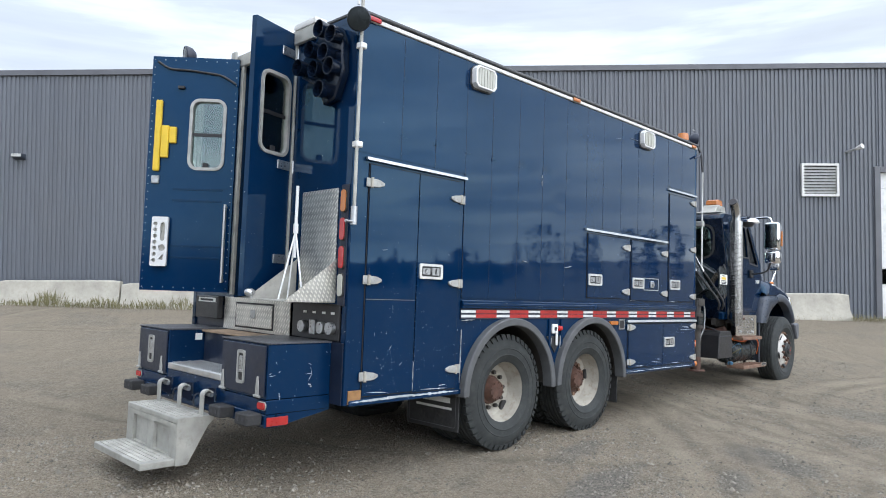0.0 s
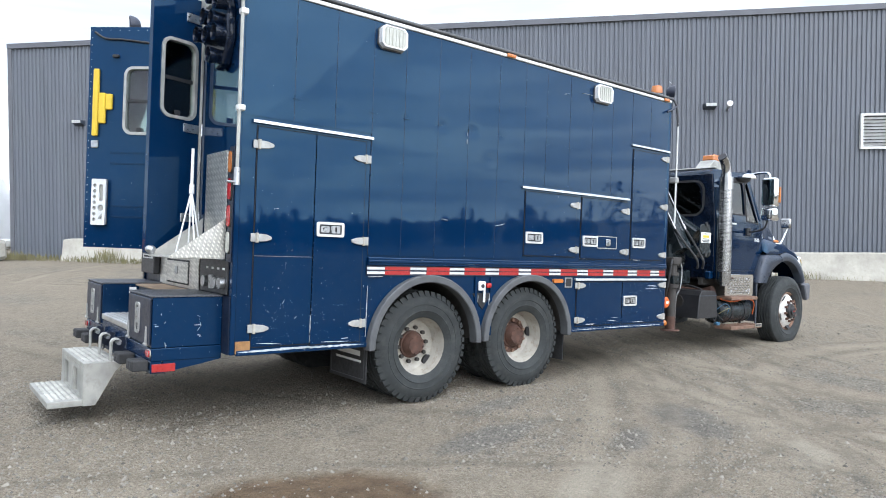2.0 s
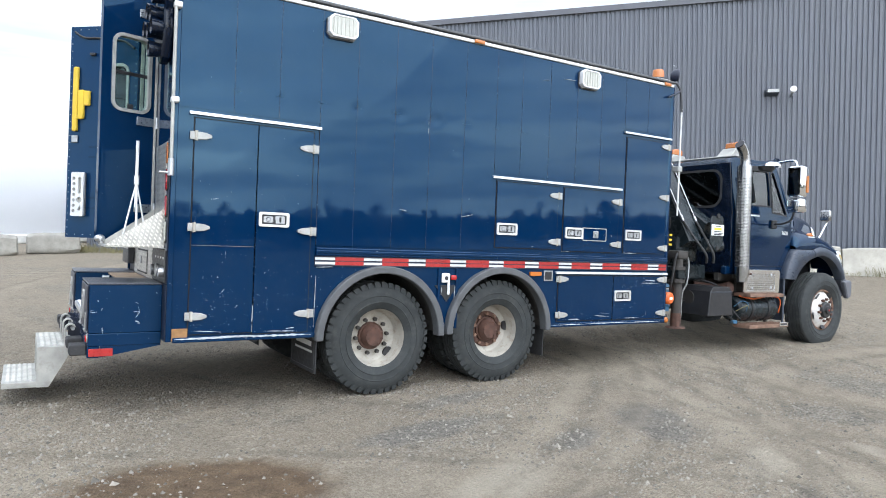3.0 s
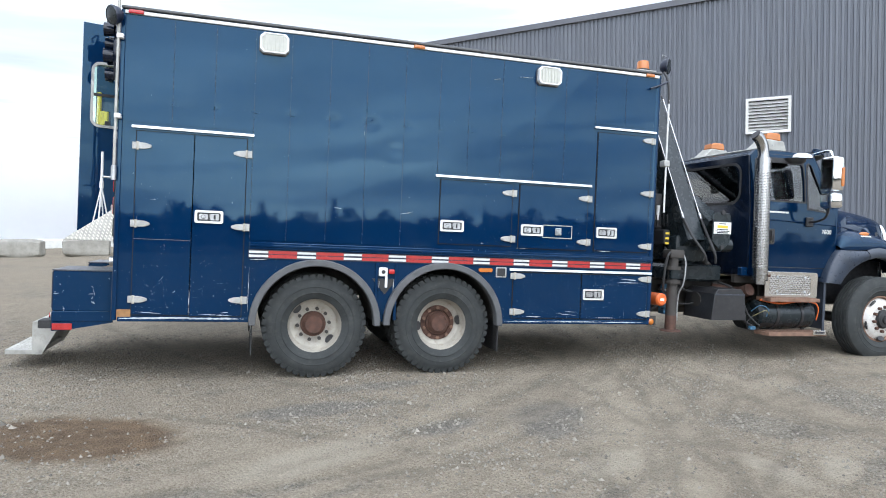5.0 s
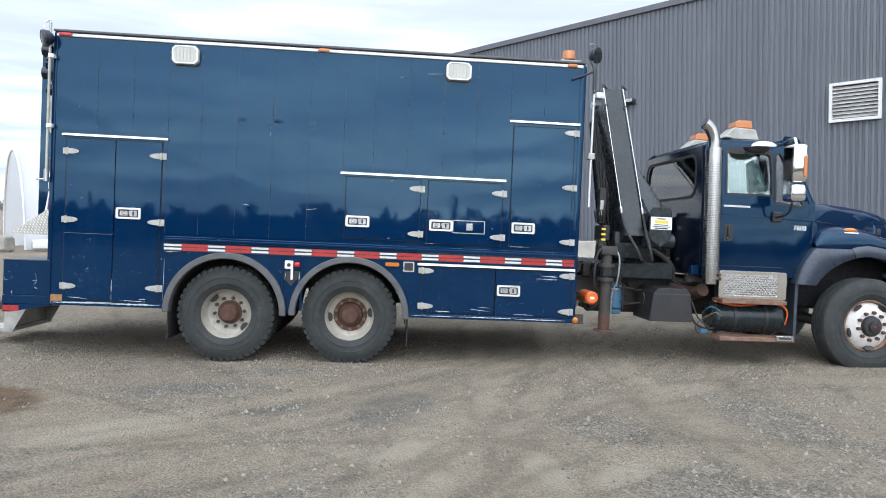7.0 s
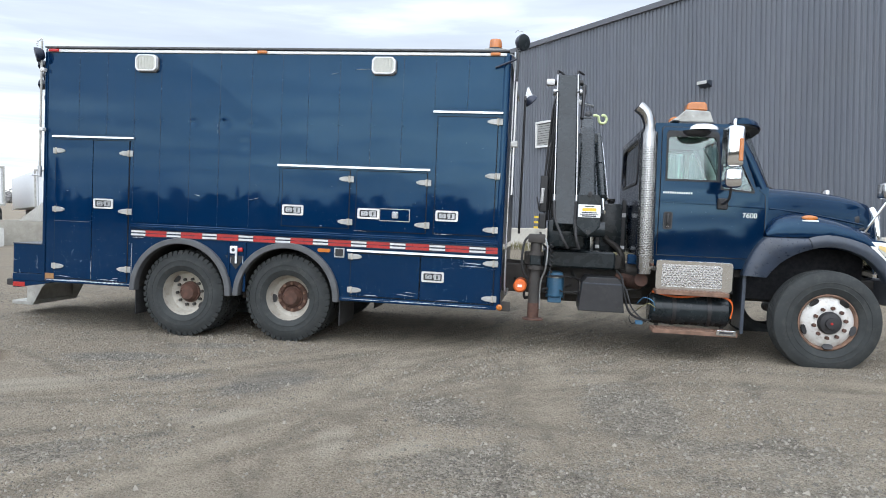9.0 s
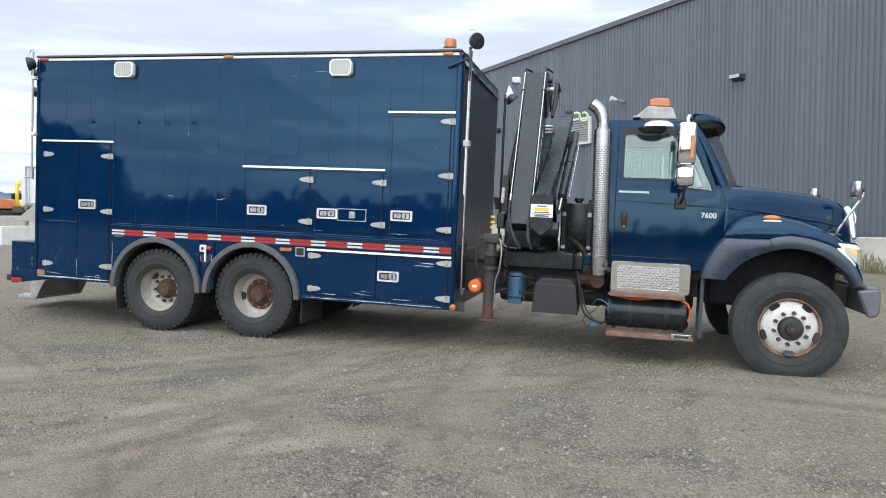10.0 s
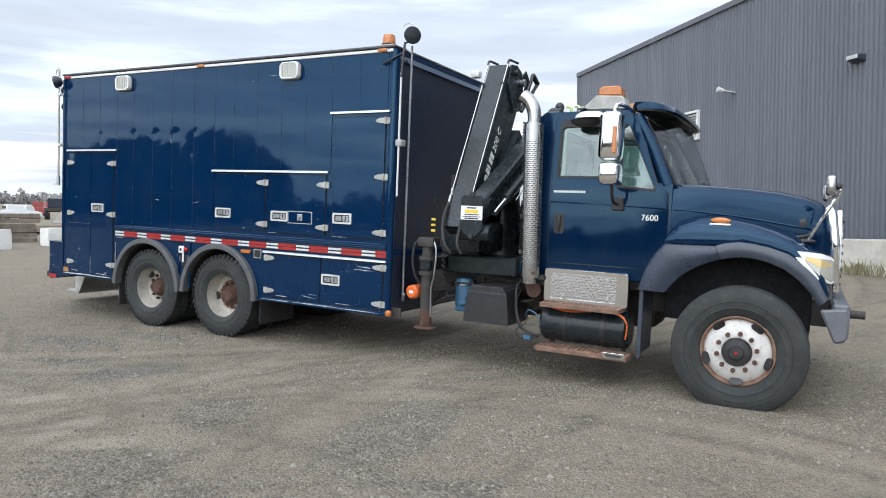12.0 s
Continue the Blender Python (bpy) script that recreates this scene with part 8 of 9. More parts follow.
# headlamp
for near in (True, False):
    def hy(v):
        return v if near else 2.4 - v
    TOPH = ((9.478, 0.130, 1.524), (9.59, 0.118, 1.520), (9.70, 0.150, 1.512), (9.775, 0.29, 1.485), (9.803, 0.52, 1.455))
    LOWH = ((9.484, 0.124, 1.512), (9.578, 0.098, 1.392), (9.69, 0.110, 1.302), (9.787, 0.29, 1.262), (9.815, 0.54, 1.258))
    TOPN = ((9.44, 0.165, 1.540), (9.59, 0.150, 1.538), (9.70, 0.180, 1.528), (9.770, 0.31, 1.500), (9.795, 0.53, 1.470))
    LOWN = ((9.47, 0.140, 1.480), (9.578, 0.122, 1.380), (9.70, 0.130, 1.160), (9.785, 0.31, 1.130), (9.808, 0.55, 1.120))

    def strip(ends, out, thick, top=TOPH, low=LOWH):
        """A band between two heights of the lamp's curve, shares of its height given at each station."""
        own = bmesh.new()
        rows = []
        for (s, e), (tx, ty, tz), (lx, ly, lz) in zip(ends, top, low):
            if s is None:
                continue
            rows.append([own.verts.new((lx + (tx - lx) * k + out * 0.6, hy(ly + (ty - ly) * k - out), lz + (tz - lz) * k)) for k in (s, (s + e) / 2, e)])
        for a, b in zip(rows, rows[1:]):
            for k in range(2):
                own.faces.new((a[k], a[k + 1], b[k + 1], b[k]))
        bmesh.ops.recalc_face_normals(own, faces=own.faces)
        bmesh.ops.solidify(own, geom=list(own.faces), thickness=thick)
        return own

    part("nose_corner", strip(((0, 1),) * 5, 0.0, 0.02, TOPN, LOWN), "blue_cab", fd, "", 50)
    hl = part("headlamp", strip(((0, 1),) * 5, 0.0, 0.03), "label", truck, "swept headlamp in a white bezel with yellowed lens", 50)
    part("lens", strip(((None, 0), (0.42, 0.74), (0.16, 0.80), (0.10, 0.88), (0.10, 0.88)), 0.006, 0.008), "clear", hl)
    part("amber_corner", strip(((None, 0), (0.50, 0.72), (0.46, 0.76), (0.66, 0.74), (None, 0)), 0.009, 0.003), "yellow_lens", hl)
# bumper
bp = part("front_bumper", plate([(0.15, 0.83), (2.25, 0.83), (2.25, 1.11), (0.15, 1.11)], "x", 9.80, 9.93, bevel=0.02), "bumper", truck, "grey steel front bumper")
for y0, y1 in ((0.07, 0.148), (2.252, 2.33)):
    part("bumper_end", plate([(9.715, 1.060), (9.90, 1.085), (9.925, 1.06), (9.925, 0.87), (9.90, 0.82), (9.83, 0.80), (9.785, 0.90)], "y", y0, y1, bevel=0.016), "bumper", bp)
part("tow_pin", rod((9.95, 0.55, 1.0), (10.06, 0.55, 1.0), 0.035), "frame", bp)
part("frame_horn", box((9.55, 0.62, 0.86), (9.80, 0.80, 1.08), 0.01), "frame", bp)
# hood mirrors on raked stalks
for y, s in ((0.42, -1), (1.98, 1)):
    hm = part("hood_mirror", box((9.70, y - 0.085, 1.99), (9.775, y + 0.085, 2.16), 0.028, seg=3), "stack", truck, "small chrome hood mirror on a raked stalk")
    part("stalk", tube([(9.80, y, 2.06), (9.80, y, 2.0), (9.68, y - 0.03 * s, 1.78), (9.60, y - 0.06 * s, 1.62)], 0.013), "chrome", hm)
    part("ball_joint", ball((9.79, y, 2.07), 0.032), "black", hm)
    part("stalk_foot", ball((9.58, y - 0.07 * s, 1.60), 0.05, None, (1.6, 1, 0.5)), "black", hm)

# steps, tank and splash panels under the cab
ts = part("tank_shield", plate(rounded(7.365, 8.165, 0.90, 1.215, 0.03), "y", 0.155, 0.172, bevel=0.003), "slots", truck, "punched chrome step shield")
for x in (7.55, 7.98):
    for z in (0.97, 1.15):
        part("shield_bolt", rod((x, 0.155, z), (x, 0.146, z), 0.014, seg=8), "steel", ts)
part("shield_border", plate(rounded(7.362, 8.168, 0.897, 1.218, 0.035), "y", 0.151, 0.1545, [rounded(7.425, 8.06, 0.935, 1.180, 0.02)], bevel=0.001), "chrome", ts, "polished plain border")
part("shield_top", plate([(0.156, 1.215), (0.30, 1.235), (0.30, 1.22), (0.156, 1.20)], "x", 7.37, 8.16), "chrome", ts)
for x0, x1, y0, y1, z, m in ((7.36, 8.12, 0.045, 0.30, 0.885, "rust_plate"), (7.34, 8.22, 0.02, 0.28, 0.465, "rust_plate")):
    stp = part("cab_step", box((x0, y0, z - 0.035), (x1, y1, z + 0.010), 0.004), m, truck, "rusty serrated cab step")
    bm = None
    for i in range(18):
        bm = box((x0 + 0.02 + i * (x1 - x0 - 0.04) / 18, y0 + 0.02, z + 0.010), (x0 + 0.04 + i * (x1 - x0 - 0.04) / 18, y1 - 0.03, z + 0.018), 0, bm)
    tagged(part("step_teeth", bm, m, stp), kind="stuff")
part("step_plate", box((8.00, 0.010, 0.445), (8.20, 0.018, 0.500), 0.002), "chrome", truck, "small chrome maker plate")
part("plate_bar", box((8.03, 0.0075, 0.465), (8.17, 0.0095, 0.485)), "ink", truck)
ft = part("fuel_tank", lathe([(0.0, 7.32), (0.14, 7.32), (0.175, 7.35), (0.178, 7.38), (0.178, 8.12), (0.175, 8.15), (0.14, 8.18), (0.0, 8.18)], "x", 0.32, 0.675, seg=36), "crane", truck, "black cylindrical fuel tank")
for x in (7.58, 7.95):
    part("tank_strap", lathe([(0.179, x - 0.02), (0.185, x - 0.02), (0.185, x + 0.02), (0.179, x + 0.02)], "x", 0.32, 0.675, seg=36, closed=True), "black", ft)
for z0 in (0.835, 0.845):
    part("orange_line", tube([(7.34, 0.20, z0 + 0.02), (7.6, 0.16, z0 - 0.02), (7.9, 0.16, z0 + 0.01), (8.10, 0.13, z0), (8.18, 0.13, z0 - 0.08), (8.17, 0.15, z0 - 0.22)], 0.007, seg=6), "orange", truck)
part("splash_panel", box((8.272, 0.15, 0.46), (8.31, 0.165, 1.11), 0.004), "flare", truck, "grey plastic splash panel")
part("splash_side", box((8.296, 0.165, 0.50), (8.31, 0.60, 1.11), 0.004), "flare", truck)
part("under_cab", box((7.06, 0.34, 1.06), (8.30, 0.40, 1.16)), "frame", truck)
part("cab_sill", box((7.06, 0.22, 1.15), (8.28, 0.30, 1.26), 0.01), "blue_flat", truck)
part("step_frame", box((7.40, 0.30, 0.46), (7.44, 0.33, 1.15)), "frame", truck)
part("step_frame", box((8.10, 0.30, 0.46), (8.14, 0.33, 1.15)), "frame", truck)

# ---- the far side of the yard ----
def stand(x, y, turn=0.0, dz=0.0):
    return pose(x, y, ground_z(x, y) + dz, 0, 0, turn)


def rough_block(l, w, h, seed, wear=1.0):
    own = bmesh.new()
    bmesh.ops.create_cube(own, size=1.0, matrix=Matrix.Translation((0, 0, h / 2)) @ Matrix.Diagonal((l, w, h, 1)))
    bmesh.ops.subdivide_edges(own, edges=list(own.edges), cuts=5, use_grid_fill=True)
    for v in own.verts:
        k = noise.noise((v.co.x * 2.1 + seed, v.co.y * 2.1, v.co.z * 2.1))
        edge = sum(abs(abs(c) - e) < 1e-3 for c, e in ((v.co.x, l / 2), (v.co.y, w / 2), (v.co.z - h / 2, h / 2)))
        v.co += Vector((-v.co.x / l, -v.co.y / w, -(v.co.z - h / 2) / h)) * (0.05 * wear * max(0, edge - 1) * (1 + k)) + wear * Vector((0.02 * k, 0.02 * k, 0.015 * k if v.co.z > 0.05 else 0))
    return own


rnd = random.Random(4)
WHITE = ((-13.25, 5.58, 84), (-13.65, 9.28, 81), (-12.75, 12.45, 76))
GREY = ((-0.05, 20.15, 4), (-1.80, 19.75, -6), (-4.23, 20.75, 3), (-6.45, 20.85, -3), (-8.70, 20.95, 5), (-12.25, 20.75, -4))
for x, y, turn in WHITE:
    ob = part("concrete_block", rough_block(2.1, 0.66, 0.67, rnd.random() * 50, 0.3), "concrete_white", None)
    ob.matrix_world = stand(x, y, turn, -0.03)
    tagged(ob, "whitewashed concrete yard block", "concrete block", "concrete yard blocks")
for x, y, turn in GREY:
    ob = part("concrete_block", rough_block(1.52, 0.70, 0.68, rnd.random() * 50, 1.7), "concrete_rough", None)
    ob.matrix_world = stand(x, y, turn + rnd.uniform(-6, 6), -0.03)
    tagged(ob, "rough broken grey concrete yard block", "concrete block", "concrete yard blocks")
ob = part("concrete_block", rough_block(4.6, 0.6, 0.93, 31.0, 0.4), "concrete", None)
ob.matrix_world = stand(-12.45, 15.30, 72, -0.03)
tagged(ob, "long beige concrete block beside the white ones", "concrete block", "concrete yard blocks")
sign = thing("yard_sign", "white notice board on a grey pole, lettering unreadable", "sign", stand(-8.35, 13.2, 31))
part("pole", rod((0, 0.03, -0.05), (0, 0.03, 2.25), 0.035), "steel", sign)
part("board", box((-0.45, -0.015, 1.28), (0.45, 0.0, 2.32), 0.004), "label", sign)
for i in range(4):
    part("print_bar", box((-0.36, -0.018, 2.02 - i * 0.19), (0.36 - 0.1 * (i % 2), -0.0155, 2.10 - i * 0.19)), "red_paint" if i == 0 else "ink", sign)
ob = part("concrete_block", rough_block(1.3, 0.8, 0.75, 9.0), "concrete", None)
ob.matrix_world = stand(-22.5, 21.0, 50, -0.03)
tagged(ob, "low grey concrete block with a lifting eye", "concrete block", "concrete yard blocks")


def quonset(length, r, high):
    """A tarpaulin tunnel over hoops, sagging a little between them."""
    own = bmesh.new()
    rings = []
    n = 34
    for i in range(n + 1):
        x = length * i / n
        ring = []
        for k in range(25):
            a = math.pi * k / 24
            s = 1 - 0.012 * math.sin(i * math.pi / 2.0) ** 2 + 0.012 * noise.noise((x * 0.9, k * 0.5, 3.0))
            ring.append(own.verts.new((x, -r * s * math.cos(a), high * s * math.sin(a))))
        rings.append(ring)
    for a, b in zip(rings, rings[1:]):
        for k in range(24):
            own.faces.new((a[k], a[k + 1], b[k + 1], b[k]))
    bmesh.ops.solidify(own, geom=list(own.faces), thickness=0.03)
    return own


tent = thing("tarpaulin_shelter", "long white tarpaulin tunnel shelter over hoops", "shelter", stand(-13.22, 24.18, 36))
part("tarpaulin", quonset(17.4, 2.9, 4.35), "tarp", tent, sharp=60)
part("hoop", tube([(-0.03, -2.92 * math.cos(math.pi * k / 24), 4.37 * math.sin(math.pi * k / 24)) for k in range(25)], 0.045, seg=8), "vent", tent, "pale end hoop")
part("end_wall", plate([(-2.8 * math.cos(math.pi * k / 24), 4.25 * math.sin(math.pi * k / 24)) for k in range(25)], "x", 17.2, 17.25), "tarp", tent)
part("skirt_weight", rough_block(17.0, 0.5, 0.45, 5, 1.6), "concrete_white", tent).matrix_basis = pose(8.7, -3.15, 0)


def box_trailer(x, y, turn, l, back="white", label="white box trailer parked in the yard"):
    t = thing("box_trailer", label, "trailer", stand(x, y, turn), "parked trailers")
    part("body", box((-l / 2, -1.25, 1.15), (l / 2, 1.25, 3.30), 0.05), back, t)
    part("chassis", box((-l / 2 + 0.3, -0.5, 0.85), (l / 2 - 0.3, 0.5, 1.13)), "frame", t)
    for s in (-l / 2 + 1.0, -l / 2 + 2.2):
        for yy in (-1.15, 0.85):
            part("tyre", rod((s, yy, 0.5), (s, yy + 0.3, 0.5), 0.5, seg=20), "tyre", t)
    for i in range(5):
        part("door_bar", box((-l / 2 - 0.04, -1.15 + i * 0.55, 1.25), (-l / 2 - 0.005, -1.10 + i * 0.55, 3.22)), "steel", t)
    part("rear_frame", plate([(-1.27, 1.12), (1.27, 1.12), (1.27, 3.33), (-1.27, 3.33)], "x", -l / 2 - 0.03, -l / 2 + 0.02, [[(-1.17, 1.22), (1.17, 1.22), (1.17, 3.23), (-1.17, 3.23)]]), "alu_dull", t)
    part("bumper", box((-l / 2 - 0.05, -1.1, 0.55), (-l / 2 + 0.05, 1.1, 0.70), 0.01), "frame", t)
    return t


box_trailer(-25.7, 32.3, 137, 10)
box_trailer(-28.4, 29.4, 137, 10)
t = box_trailer(-61.0, 43.6, 136, 12)
part("open_side", box((-5.9, -1.27, 1.25), (5.9, -1.252, 3.2), 0.004), "flare", t, "dark open curtain side")
for i in range(6):
    part("side_post", box((-5.9 + i * 2.3, -1.30, 1.2), (-5.8 + i * 2.3, -1.271, 3.28)), "alu_dull", t)


def low_trailer(x, y, turn):
    t = thing("flat_trailer", "dark low trailer with an open metal frame", "trailer", stand(x, y, turn), "parked trailers")
    part("bed", box((-3.0, -1.1, 0.75), (3.0, 1.1, 1.0), 0.02), "frame", t)
    part("cover", box((-2.9, -0.8, 1.0), (2.9, 0.8, 1.85), 0.05), "navy", t)
    for x0 in (-2.95, 2.9):
        for y0 in (-1.1, 1.05):
            part("post", box((x0, y0, 1.0), (x0 + 0.06, y0 + 0.06, 2.1)), "alu_dull", t)
        part("cross_bar", box((x0, -1.1, 2.1), (x0 + 0.06, 1.11, 2.17)), "alu_dull", t)
    for y0 in (-1.1, 0.85):
        for x0 in (-1.2, 0.0):
            part("tyre", rod((x0, y0, 0.42), (x0, y0 + 0.25, 0.42), 0.42, seg=18), "tyre", t)
    return t


low_trailer(-51.2, 32.6, 147)


def pickup(x, y, turn, material, label):
    t = thing("pickup_truck", label, "pickup", stand(x, y, turn))
    part("body", plate([(-2.7, 0.45), (2.7, 0.45), (2.75, 0.95), (1.6, 1.12), (-2.7, 1.12)], "y", -0.95, 0.95, bevel=0.05), material, t)
    part("cab", plate([(-0.9, 1.12), (1.4, 1.12), (0.8, 1.80), (-0.7, 1.82)], "y", -0.85, 0.85, bevel=0.06), material, t)
    part("rear_glass", box((-0.90, -0.65, 1.25), (-0.82, 0.65, 1.70)), "glass_dark", t)
    for sx in (-1.7, 1.75):
        for yy in (-0.97, 0.72):
            part("wheel", rod((sx, yy, 0.4), (sx, yy + 0.25, 0.4), 0.4, seg=20), "tyre", t)
    for yy in (-0.85, 0.75):
        part("tail_lamp", box((-2.74, yy, 0.8), (-2.69, yy + 0.10, 1.08)), "red_lens", t)
    return t


pickup(-56.0, 48.5, 140, "navy", "dark blue pickup truck parked in the yard")
pickup(-72.9, 40.8, 75, "white", "white pickup truck parked far off")
pickup(-76.0, 43.8, 120, "white", "white pickup truck parked far off")


def digger(x, y, turn, material, label):
    t = thing("excavator", label, "excavator", stand(x, y, turn), "parked diggers")
    for yy in (-1.3, 0.7):
        part("track", plate([(-1.9, 0.3), (-1.6, 0.0), (1.6, 0.0), (1.9, 0.3), (1.9, 0.55), (1.6, 0.85), (-1.6, 0.85), (-1.9, 0.55)], "y", yy, yy + 0.6, bevel=0.03), "frame", t)
    part("house", plate([(-2.2, 1.0), (1.4, 1.0), (1.4, 1.7), (0.4, 2.1), (-2.2, 2.2)], "y", -1.3, 1.3, bevel=0.08), material, t)
    part("cab", plate([(0.2, 1.2), (1.6, 1.2), (1.5, 2.4), (1.1, 2.9), (0.2, 2.9)], "y", 0.35, 1.3, bevel=0.05), "glass_dark", t)
    bm = tube([(1.2, -0.2, 1.5), (2.3, -0.2, 3.6), (3.4, -0.2, 4.1), (4.6, -0.2, 3.5)], 0.26, seg=8)
    part("boom", bm, material, t)
    part("stick", tube([(4.6, -0.2, 3.6), (4.9, -0.2, 2.3), (4.5, -0.2, 1.2)], 0.18, seg=8), material, t)
    part("bucket", plate([(4.1, 1.3), (4.8, 1.2), (4.9, 0.5), (4.3, 0.2), (3.9, 0.6)], "y", -0.7, 0.3, bevel=0.04), "frame", t)
    return t


digger(-66.5, 55.5, 200, "digger", "orange excavator parked in the yard")
digger(-62.0, 58.8, 60, "digger", "orange excavator with raised boom")
digger(-59.5, 59.3, 300, "yellow", "yellow excavator parked in the yard")
digger(-70.0, 72.0, 120, "yellow", "yellow excavator parked far off")


def cab_lorry(x, y, turn, material, label):
    t = thing("parked_lorry", label, "lorry", stand(x, y, turn), "parked lorries")
    part("cab", plate([(1.2, 0.7), (3.2, 0.7), (3.2, 1.8), (2.8, 2.9), (1.2, 3.0)], "y", -1.2, 1.2, bevel=0.08), material, t)
    part("windscreen", plate([(3.15, 1.85), (3.2, 1.85), (2.85, 2.75), (2.8, 2.75)], "y", -1.05, 1.05), "glass_dark", t)
    part("load_bed", box((-3.4, -1.2, 1.0), (1.0, 1.2, 2.0), 0.05), material, t)
    part("grille", box((3.2, -0.9, 0.8), (3.25, 0.9, 1.5), 0.02), "black", t)
    for sx in (-2.4, -1.2, 2.4):
        for yy in (-1.2, 0.9):
            part("wheel", rod((sx, yy, 0.5), (sx, yy + 0.3, 0.5), 0.5, seg=20), "tyre", t)
    return t


cab_lorry(-64.5, 50.6, 322, "red_paint", "faded red dump lorry")
cab_lorry(-65.0, 61.4, 312, "blue_can", "teal lorry parked in the yard")
cab_lorry(-101.3, 61.5, 150, "red_paint", "red lorry far off")


def timber_stack(x, y, turn, l, rows, cols, label):
    t = thing("timber_stack", label, "timber", stand(x, y, turn), "timber stacks")
    r2 = random.Random(int(abs(x) * 10))
    for j in range(rows):
        for i in range(cols):
            if j == rows - 1 and i % 3 == 1:
                continue
            d = r2.uniform(-0.12, 0.12)
            part("beam", box((-l / 2 + d, i * 0.185, j * 0.185), (l / 2 + d, i * 0.185 + 0.17, j * 0.185 + 0.155), 0.008), "wood", t)
        if j:
            part("bearer", box((-l / 3, 0, j * 0.185 - 0.028), (-l / 3 + 0.08, cols * 0.185, j * 0.185 - 0.002)), "wood", t)
    return t


timber_stack(-15.9, 6.8, 80, 1.7, 6, 6, "weathered timber stack behind the blocks")
timber_stack(-16.4, 8.7, 78, 1.6, 6, 6, "weathered timber stack behind the blocks")
timber_stack(-16.6, 13.4, 55, 1.9, 4, 5, "dark timber crib beside the blocks")
ob = part("flat_platform", box((-3.0, -1.2, 0.35), (3.0, 1.2, 0.6), 0.02), "wood", None)
ob.matrix_world = stand(-21.8, 14.2, 52, -0.20)
tagged(ob, "low plank platform on the ground", "platform")


# ---- woods on the horizon and behind the camera ----
def woods(name, path, count, low, high, seed, depth=10.0, lean_pine=0.4, clumps=90, leaf="leaf", big=1.0):
    """A belt of trees: tapered trunks, limbs, and crowns of loose leaf clumps."""
    r = random.Random(seed)
    verts, faces, mats = [], [], []

    def tri_cone(p, q, ra, rb, n=5):
        base = len(verts)
        for c, rr in ((p, ra), (q, rb)):
            for k in range(n):
                a = math.tau * k / n
                verts.append((c[0] + rr * math.cos(a), c[1] + rr * math.sin(a), c[2]))
        for k in range(n):
            faces.append((base + k, base + (k + 1) % n, base + n + (k + 1) % n, base + n + k))
            mats.append(1)

    segs = list(zip(path, path[1:]))
    for i in range(count):
        (xa, ya), (xb, yb) = segs[r.randrange(len(segs))]
        f = r.random()
        x, y = xa + (xb - xa) * f + r.uniform(-depth, depth), ya + (yb - ya) * f + r.uniform(-depth, depth)
        z = ground_z(x, y)
        h = r.uniform(low, high) * (1.25 if r.random() < 0.15 else 1.0)
        pine = r.random() < lean_pine
        tri_cone((x, y, z - 0.1), (x, y, z + h * 0.85), 0.018 * h, 0.005 * h)
        for _ in range(4):
            a, zz = r.random() * math.tau, r.uniform(0.3, 0.7) * h
            tri_cone((x, y, z + zz), (x + 0.2 * h * math.cos(a), y + 0.2 * h * math.sin(a), z + zz + 0.12 * h), 0.007 * h, 0.002 * h, 4)
        for _ in range(clumps):
            v = r.random()
            if pine:
                zz, rad = 0.10 + 0.90 * v, 0.15 * (1 - v) + 0.012
            else:
                zz, rad = 0.28 + 0.72 * v, 0.30 * math.sqrt(max(0.02, math.sin(math.pi * (0.12 + 0.85 * v))))
            a, q = r.random() * math.tau, math.sqrt(r.random())
            c = Vector((x + rad * h * q * math.cos(a), y + rad * h * q * math.sin(a), z + zz * h))
            s = h * big * r.uniform(0.030, 0.065)
            d1 = Vector((r.gauss(0, 1), r.gauss(0, 1), r.gauss(0, 0.6))).normalized() * s
            d2 = d1.cross(Vector((r.gauss(0, 1), r.gauss(0, 1), r.gauss(0, 1)))).normalized() * s * 0.8
            b = len(verts)
            for p in (c - d1, c + d2 * 0.9, c + d1, c - d2):
                verts.append(tuple(p))
            faces.append((b, b + 1, b + 2, b + 3))
            mats.append(0)
    me = bpy.data.meshes.new(name)
    me.from_pydata(verts, [], faces)
    me.materials.append(M[leaf])
    me.materials.append(M["bark"])
    me.polygons.foreach_set("material_index", mats)
    return tagged(new(name, me), "distant belt of dull green and bare trees", "trees", kind="stuff")


woods("woods", ((-228, 60), (-208, 125), (-165, 178), (-110, 215)), 1300, 3.0, 4.4, 3, 14, 0.1, 34, "far_wood", 1.9)
woods("woods", ((-75, -62), (-30, -58), (0, -55), (30, -58), (80, -66)), 40, 3.0, 4.2, 8, 5, 0.15, 190, "leaf", 1.25)
woods("tall_woods", ((-150, -30), (-100, -52), (-54, -58)), 320, 7.6, 8.8, 41, 6, 0.0, 80, "leaf", 2.6)
woods("spruces", ((-75, -61), (-30, -57), (0, -54), (30, -57), (80, -65)), 20, 3.1, 4.4, 27, 4, 1.0, 170, "leaf", 1.0)
woods("thicket", ((-75, -60), (-30, -56), (0, -53), (30, -56), (80, -64)), 520, 2.3, 3.0, 18, 4, 0.15, 80, "leaf", 1.9)
woods("woods", ((80, -66), (120, -20), (130, 40)), 60, 6, 9, 12, 8, 0.4, 80)


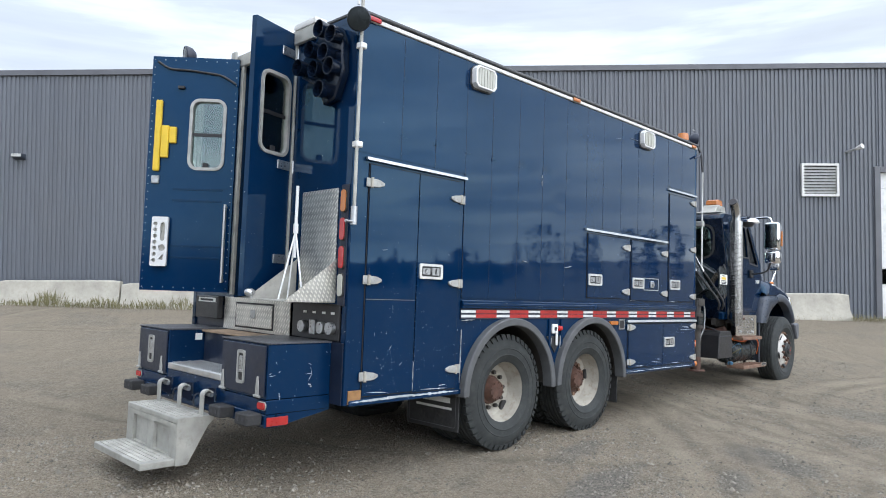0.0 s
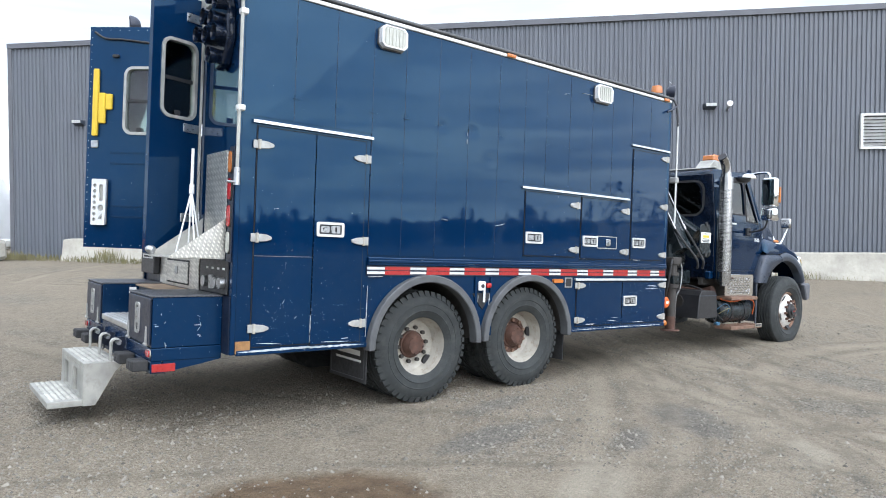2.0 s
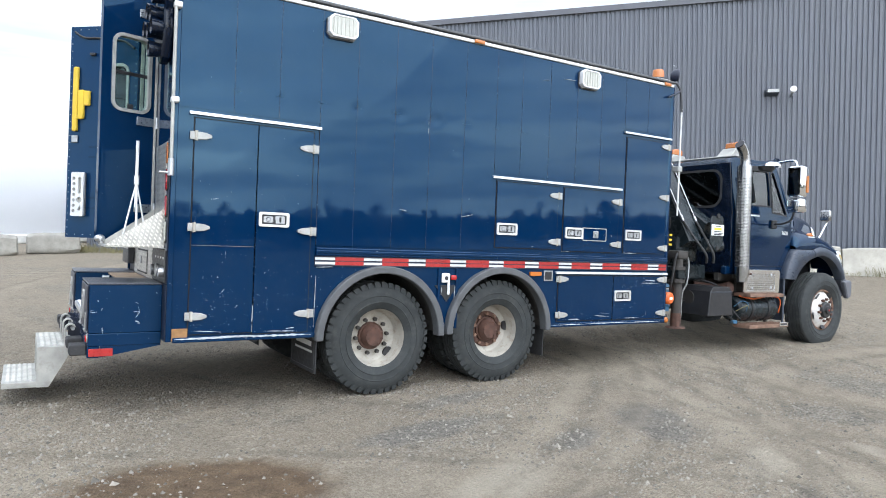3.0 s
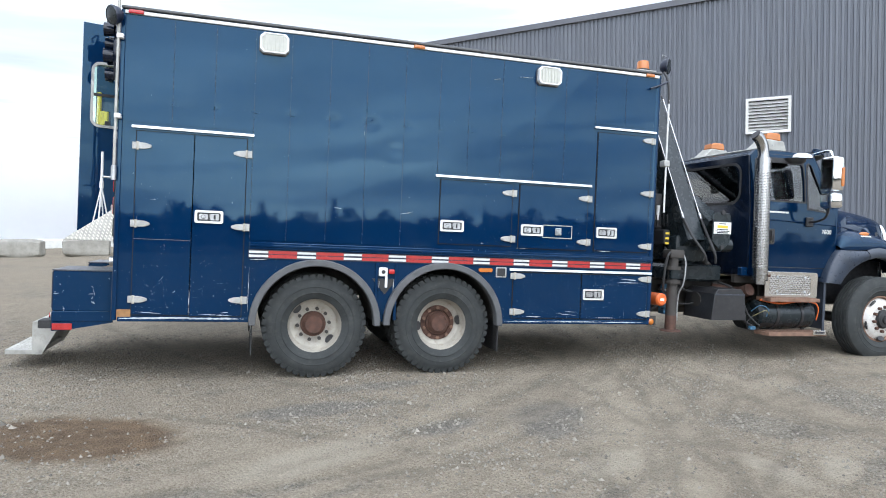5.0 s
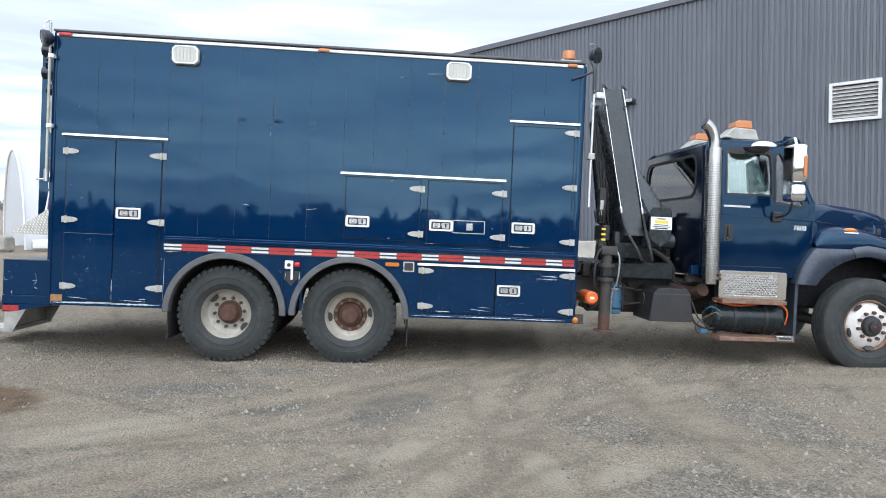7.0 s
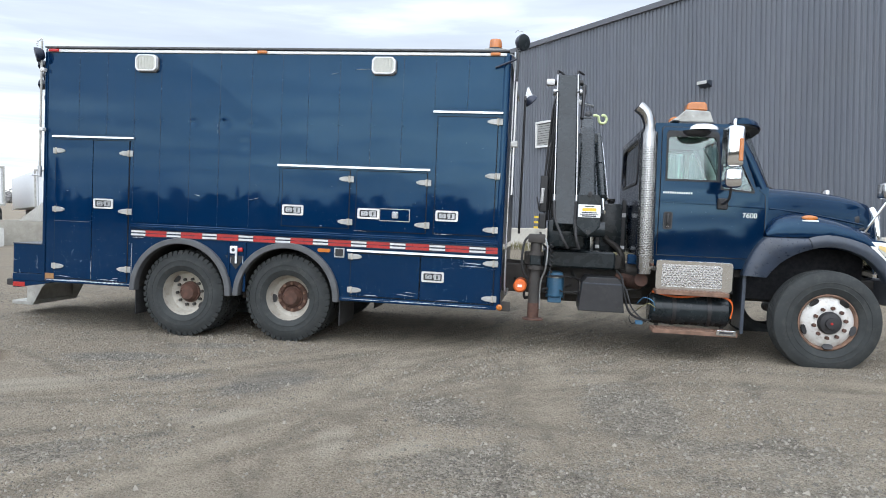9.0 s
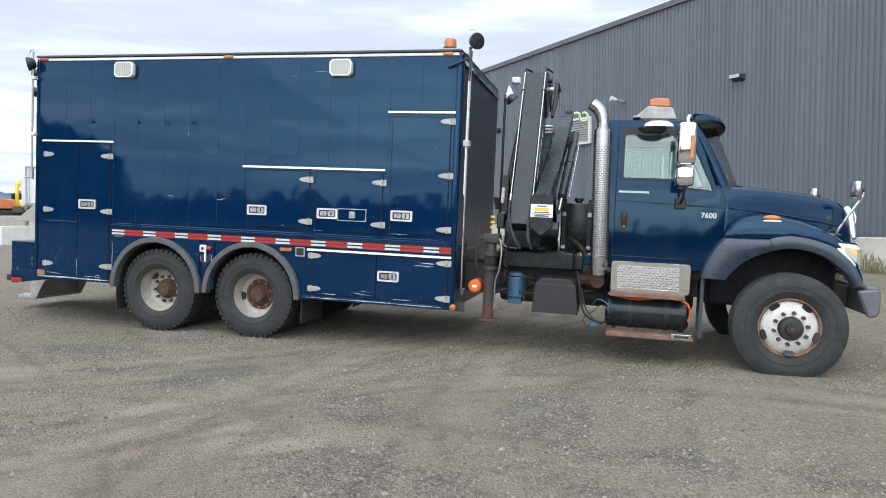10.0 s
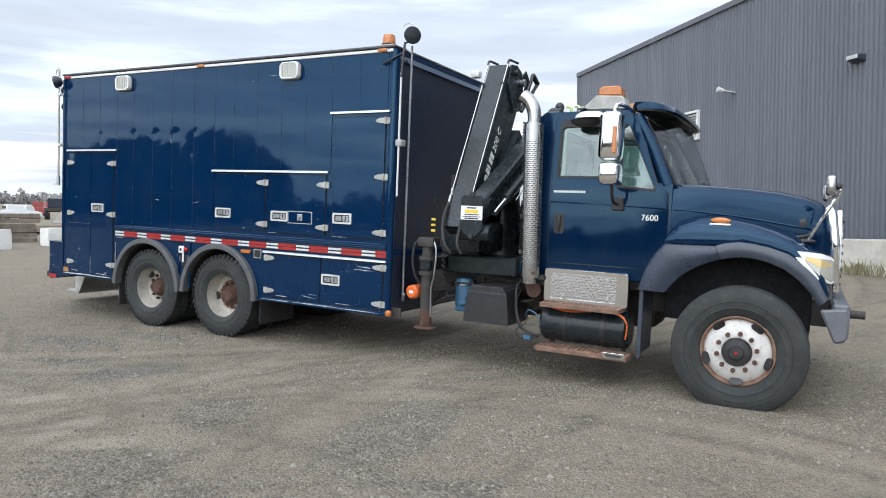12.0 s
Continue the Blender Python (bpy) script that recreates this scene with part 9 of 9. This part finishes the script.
# ---- weeds along the wall and the blocks ----
def weeds(name, spots, seed, label):
    r = random.Random(seed)
    verts, faces = [], []
    for x, y, spread_r, n, tall in spots:
        for _ in range(n):
            px, py = x + r.gauss(0, spread_r), y + r.gauss(0, spread_r)
            pz = ground_z(px, py) - 0.01
            h = tall * r.uniform(0.35, 1.0)
            a = r.random() * math.tau
            lx, ly = math.cos(a) * h * r.uniform(0.1, 0.6), math.sin(a) * h * r.uniform(0.1, 0.6)
            w = r.uniform(0.006, 0.016)
            b = len(verts)
            verts += [(px - w * ly / h, py + w * lx / h, pz), (px + w * ly / h + 0.004, py - w * lx / h, pz), (px + lx * 0.5 + w * 0.7, py + ly * 0.5, pz + h * 0.65), (px + lx * 0.5 - w * 0.7, py + ly * 0.5, pz + h * 0.62), (px + lx, py + ly, pz + h)]
            faces += [(b, b + 1, b + 2, b + 3), (b + 3, b + 2, b + 4)]
    me = bpy.data.meshes.new(name)
    me.from_pydata(verts, [], faces)
    me.materials.append(M["weed"])
    return tagged(new(name, me), label, "weeds", kind="stuff")


spots = []
for i in range(150):
    u = -14.4 + i * 0.19
    x, y, _ = at_building(u, 1.25 + 0.25 * noise.noise((u, 0, 0)))
    k = max(0.05, 0.55 + noise.noise((u * 0.45, 2.0, 0)) * 1.2) * (0.35 if u > 7.0 else 1.0)
    spots.append((x, y, 0.16, int(48 * k), 0.16 + 0.62 * k * max(0, noise.noise((u * 1.3, 7.0, 1)) + 0.35)))
weeds("weeds", spots, 5, "green and dry weeds at the foot of the barriers")
spots = [(x, y, 0.35, 80, 0.24) for x, y in ((at_building(u, 0.7)[0], at_building(u, 0.7)[1]) for u in (13.4, 13.7, 14.1, 14.6, 15.0, 15.6, -12.6, -13.2, -13.8, -14.6))]
weeds("dry_grass", spots, 6, "tall dry grass beside the big door")


# ---- loose stone on the yard ----
def scatter_stones():
    """Crushed stone lies thick in some patches and thin on the worn fines."""
    r = random.Random(11)
    verts, faces = [], []
    for i in range(210000):
        x, y = r.uniform(-5.0, 12.5), -6.9 + 9.5 * r.random() ** 1.15
        patch = 0.55 * noise.noise((x * 0.55, y * 0.55, 9.0)) + 0.35 * noise.noise((x * 1.9, y * 1.9, 4.0))
        for bx, by, along, across, turn, kind in BLOTS:
            dx, dy = x - bx, y - by
            far = math.hypot((dx * math.cos(turn) + dy * math.sin(turn)) / along, (dy * math.cos(turn) - dx * math.sin(turn)) / across)
            if far < 1.2:
                patch += {"grey": 0.34, "dark": 0.10, "pale": -0.40}[kind] * (1.2 - far)
        if any(abs(math.hypot(x - tx, y - ty) - tr) < tw for tx, ty, tr, tw, _ in TRACKS[:12]):
            patch -= 0.25
        if patch < r.uniform(-0.35, 0.55):
            continue
        if math.hypot(x - STAIN[0], (y - STAIN[1]) * 1.5) < 0.65 and i % 3:
            continue
        s = 0.0055 + 0.0135 * r.random() ** 2.5
        if i % 90 == 0:
            s = r.uniform(0.018, 0.032)
        z = ground_z(x, y) + 0.010 * noise.noise((x * 1.1, y * 1.1, 0.3)) + 0.009 * noise.noise((x * 5.3, y * 5.3, 2.0))
        b = len(verts)
        a = r.random() * math.tau
        for k in range(4):
            q = a + k * math.tau / 4 + r.uniform(-0.4, 0.4)
            verts.append((x + s * math.cos(q) * r.uniform(0.7, 1.3), y + s * math.sin(q) * r.uniform(0.7, 1.3), z - s * 0.15))
        verts.append((x + s * r.uniform(-0.4, 0.4), y + s * r.uniform(-0.4, 0.4), z + s * r.uniform(0.45, 0.95)))
        faces += [(b + k, b + (k + 1) % 4, b + 4) for k in range(4)]
    me = bpy.data.meshes.new("loose_stones")
    me.from_pydata(verts, [], faces)
    me.materials.append(M["stone"])
    return tagged(new("loose_stones", me), "loose crushed stone scattered over the yard", "stones", kind="stuff")


scatter_stones()
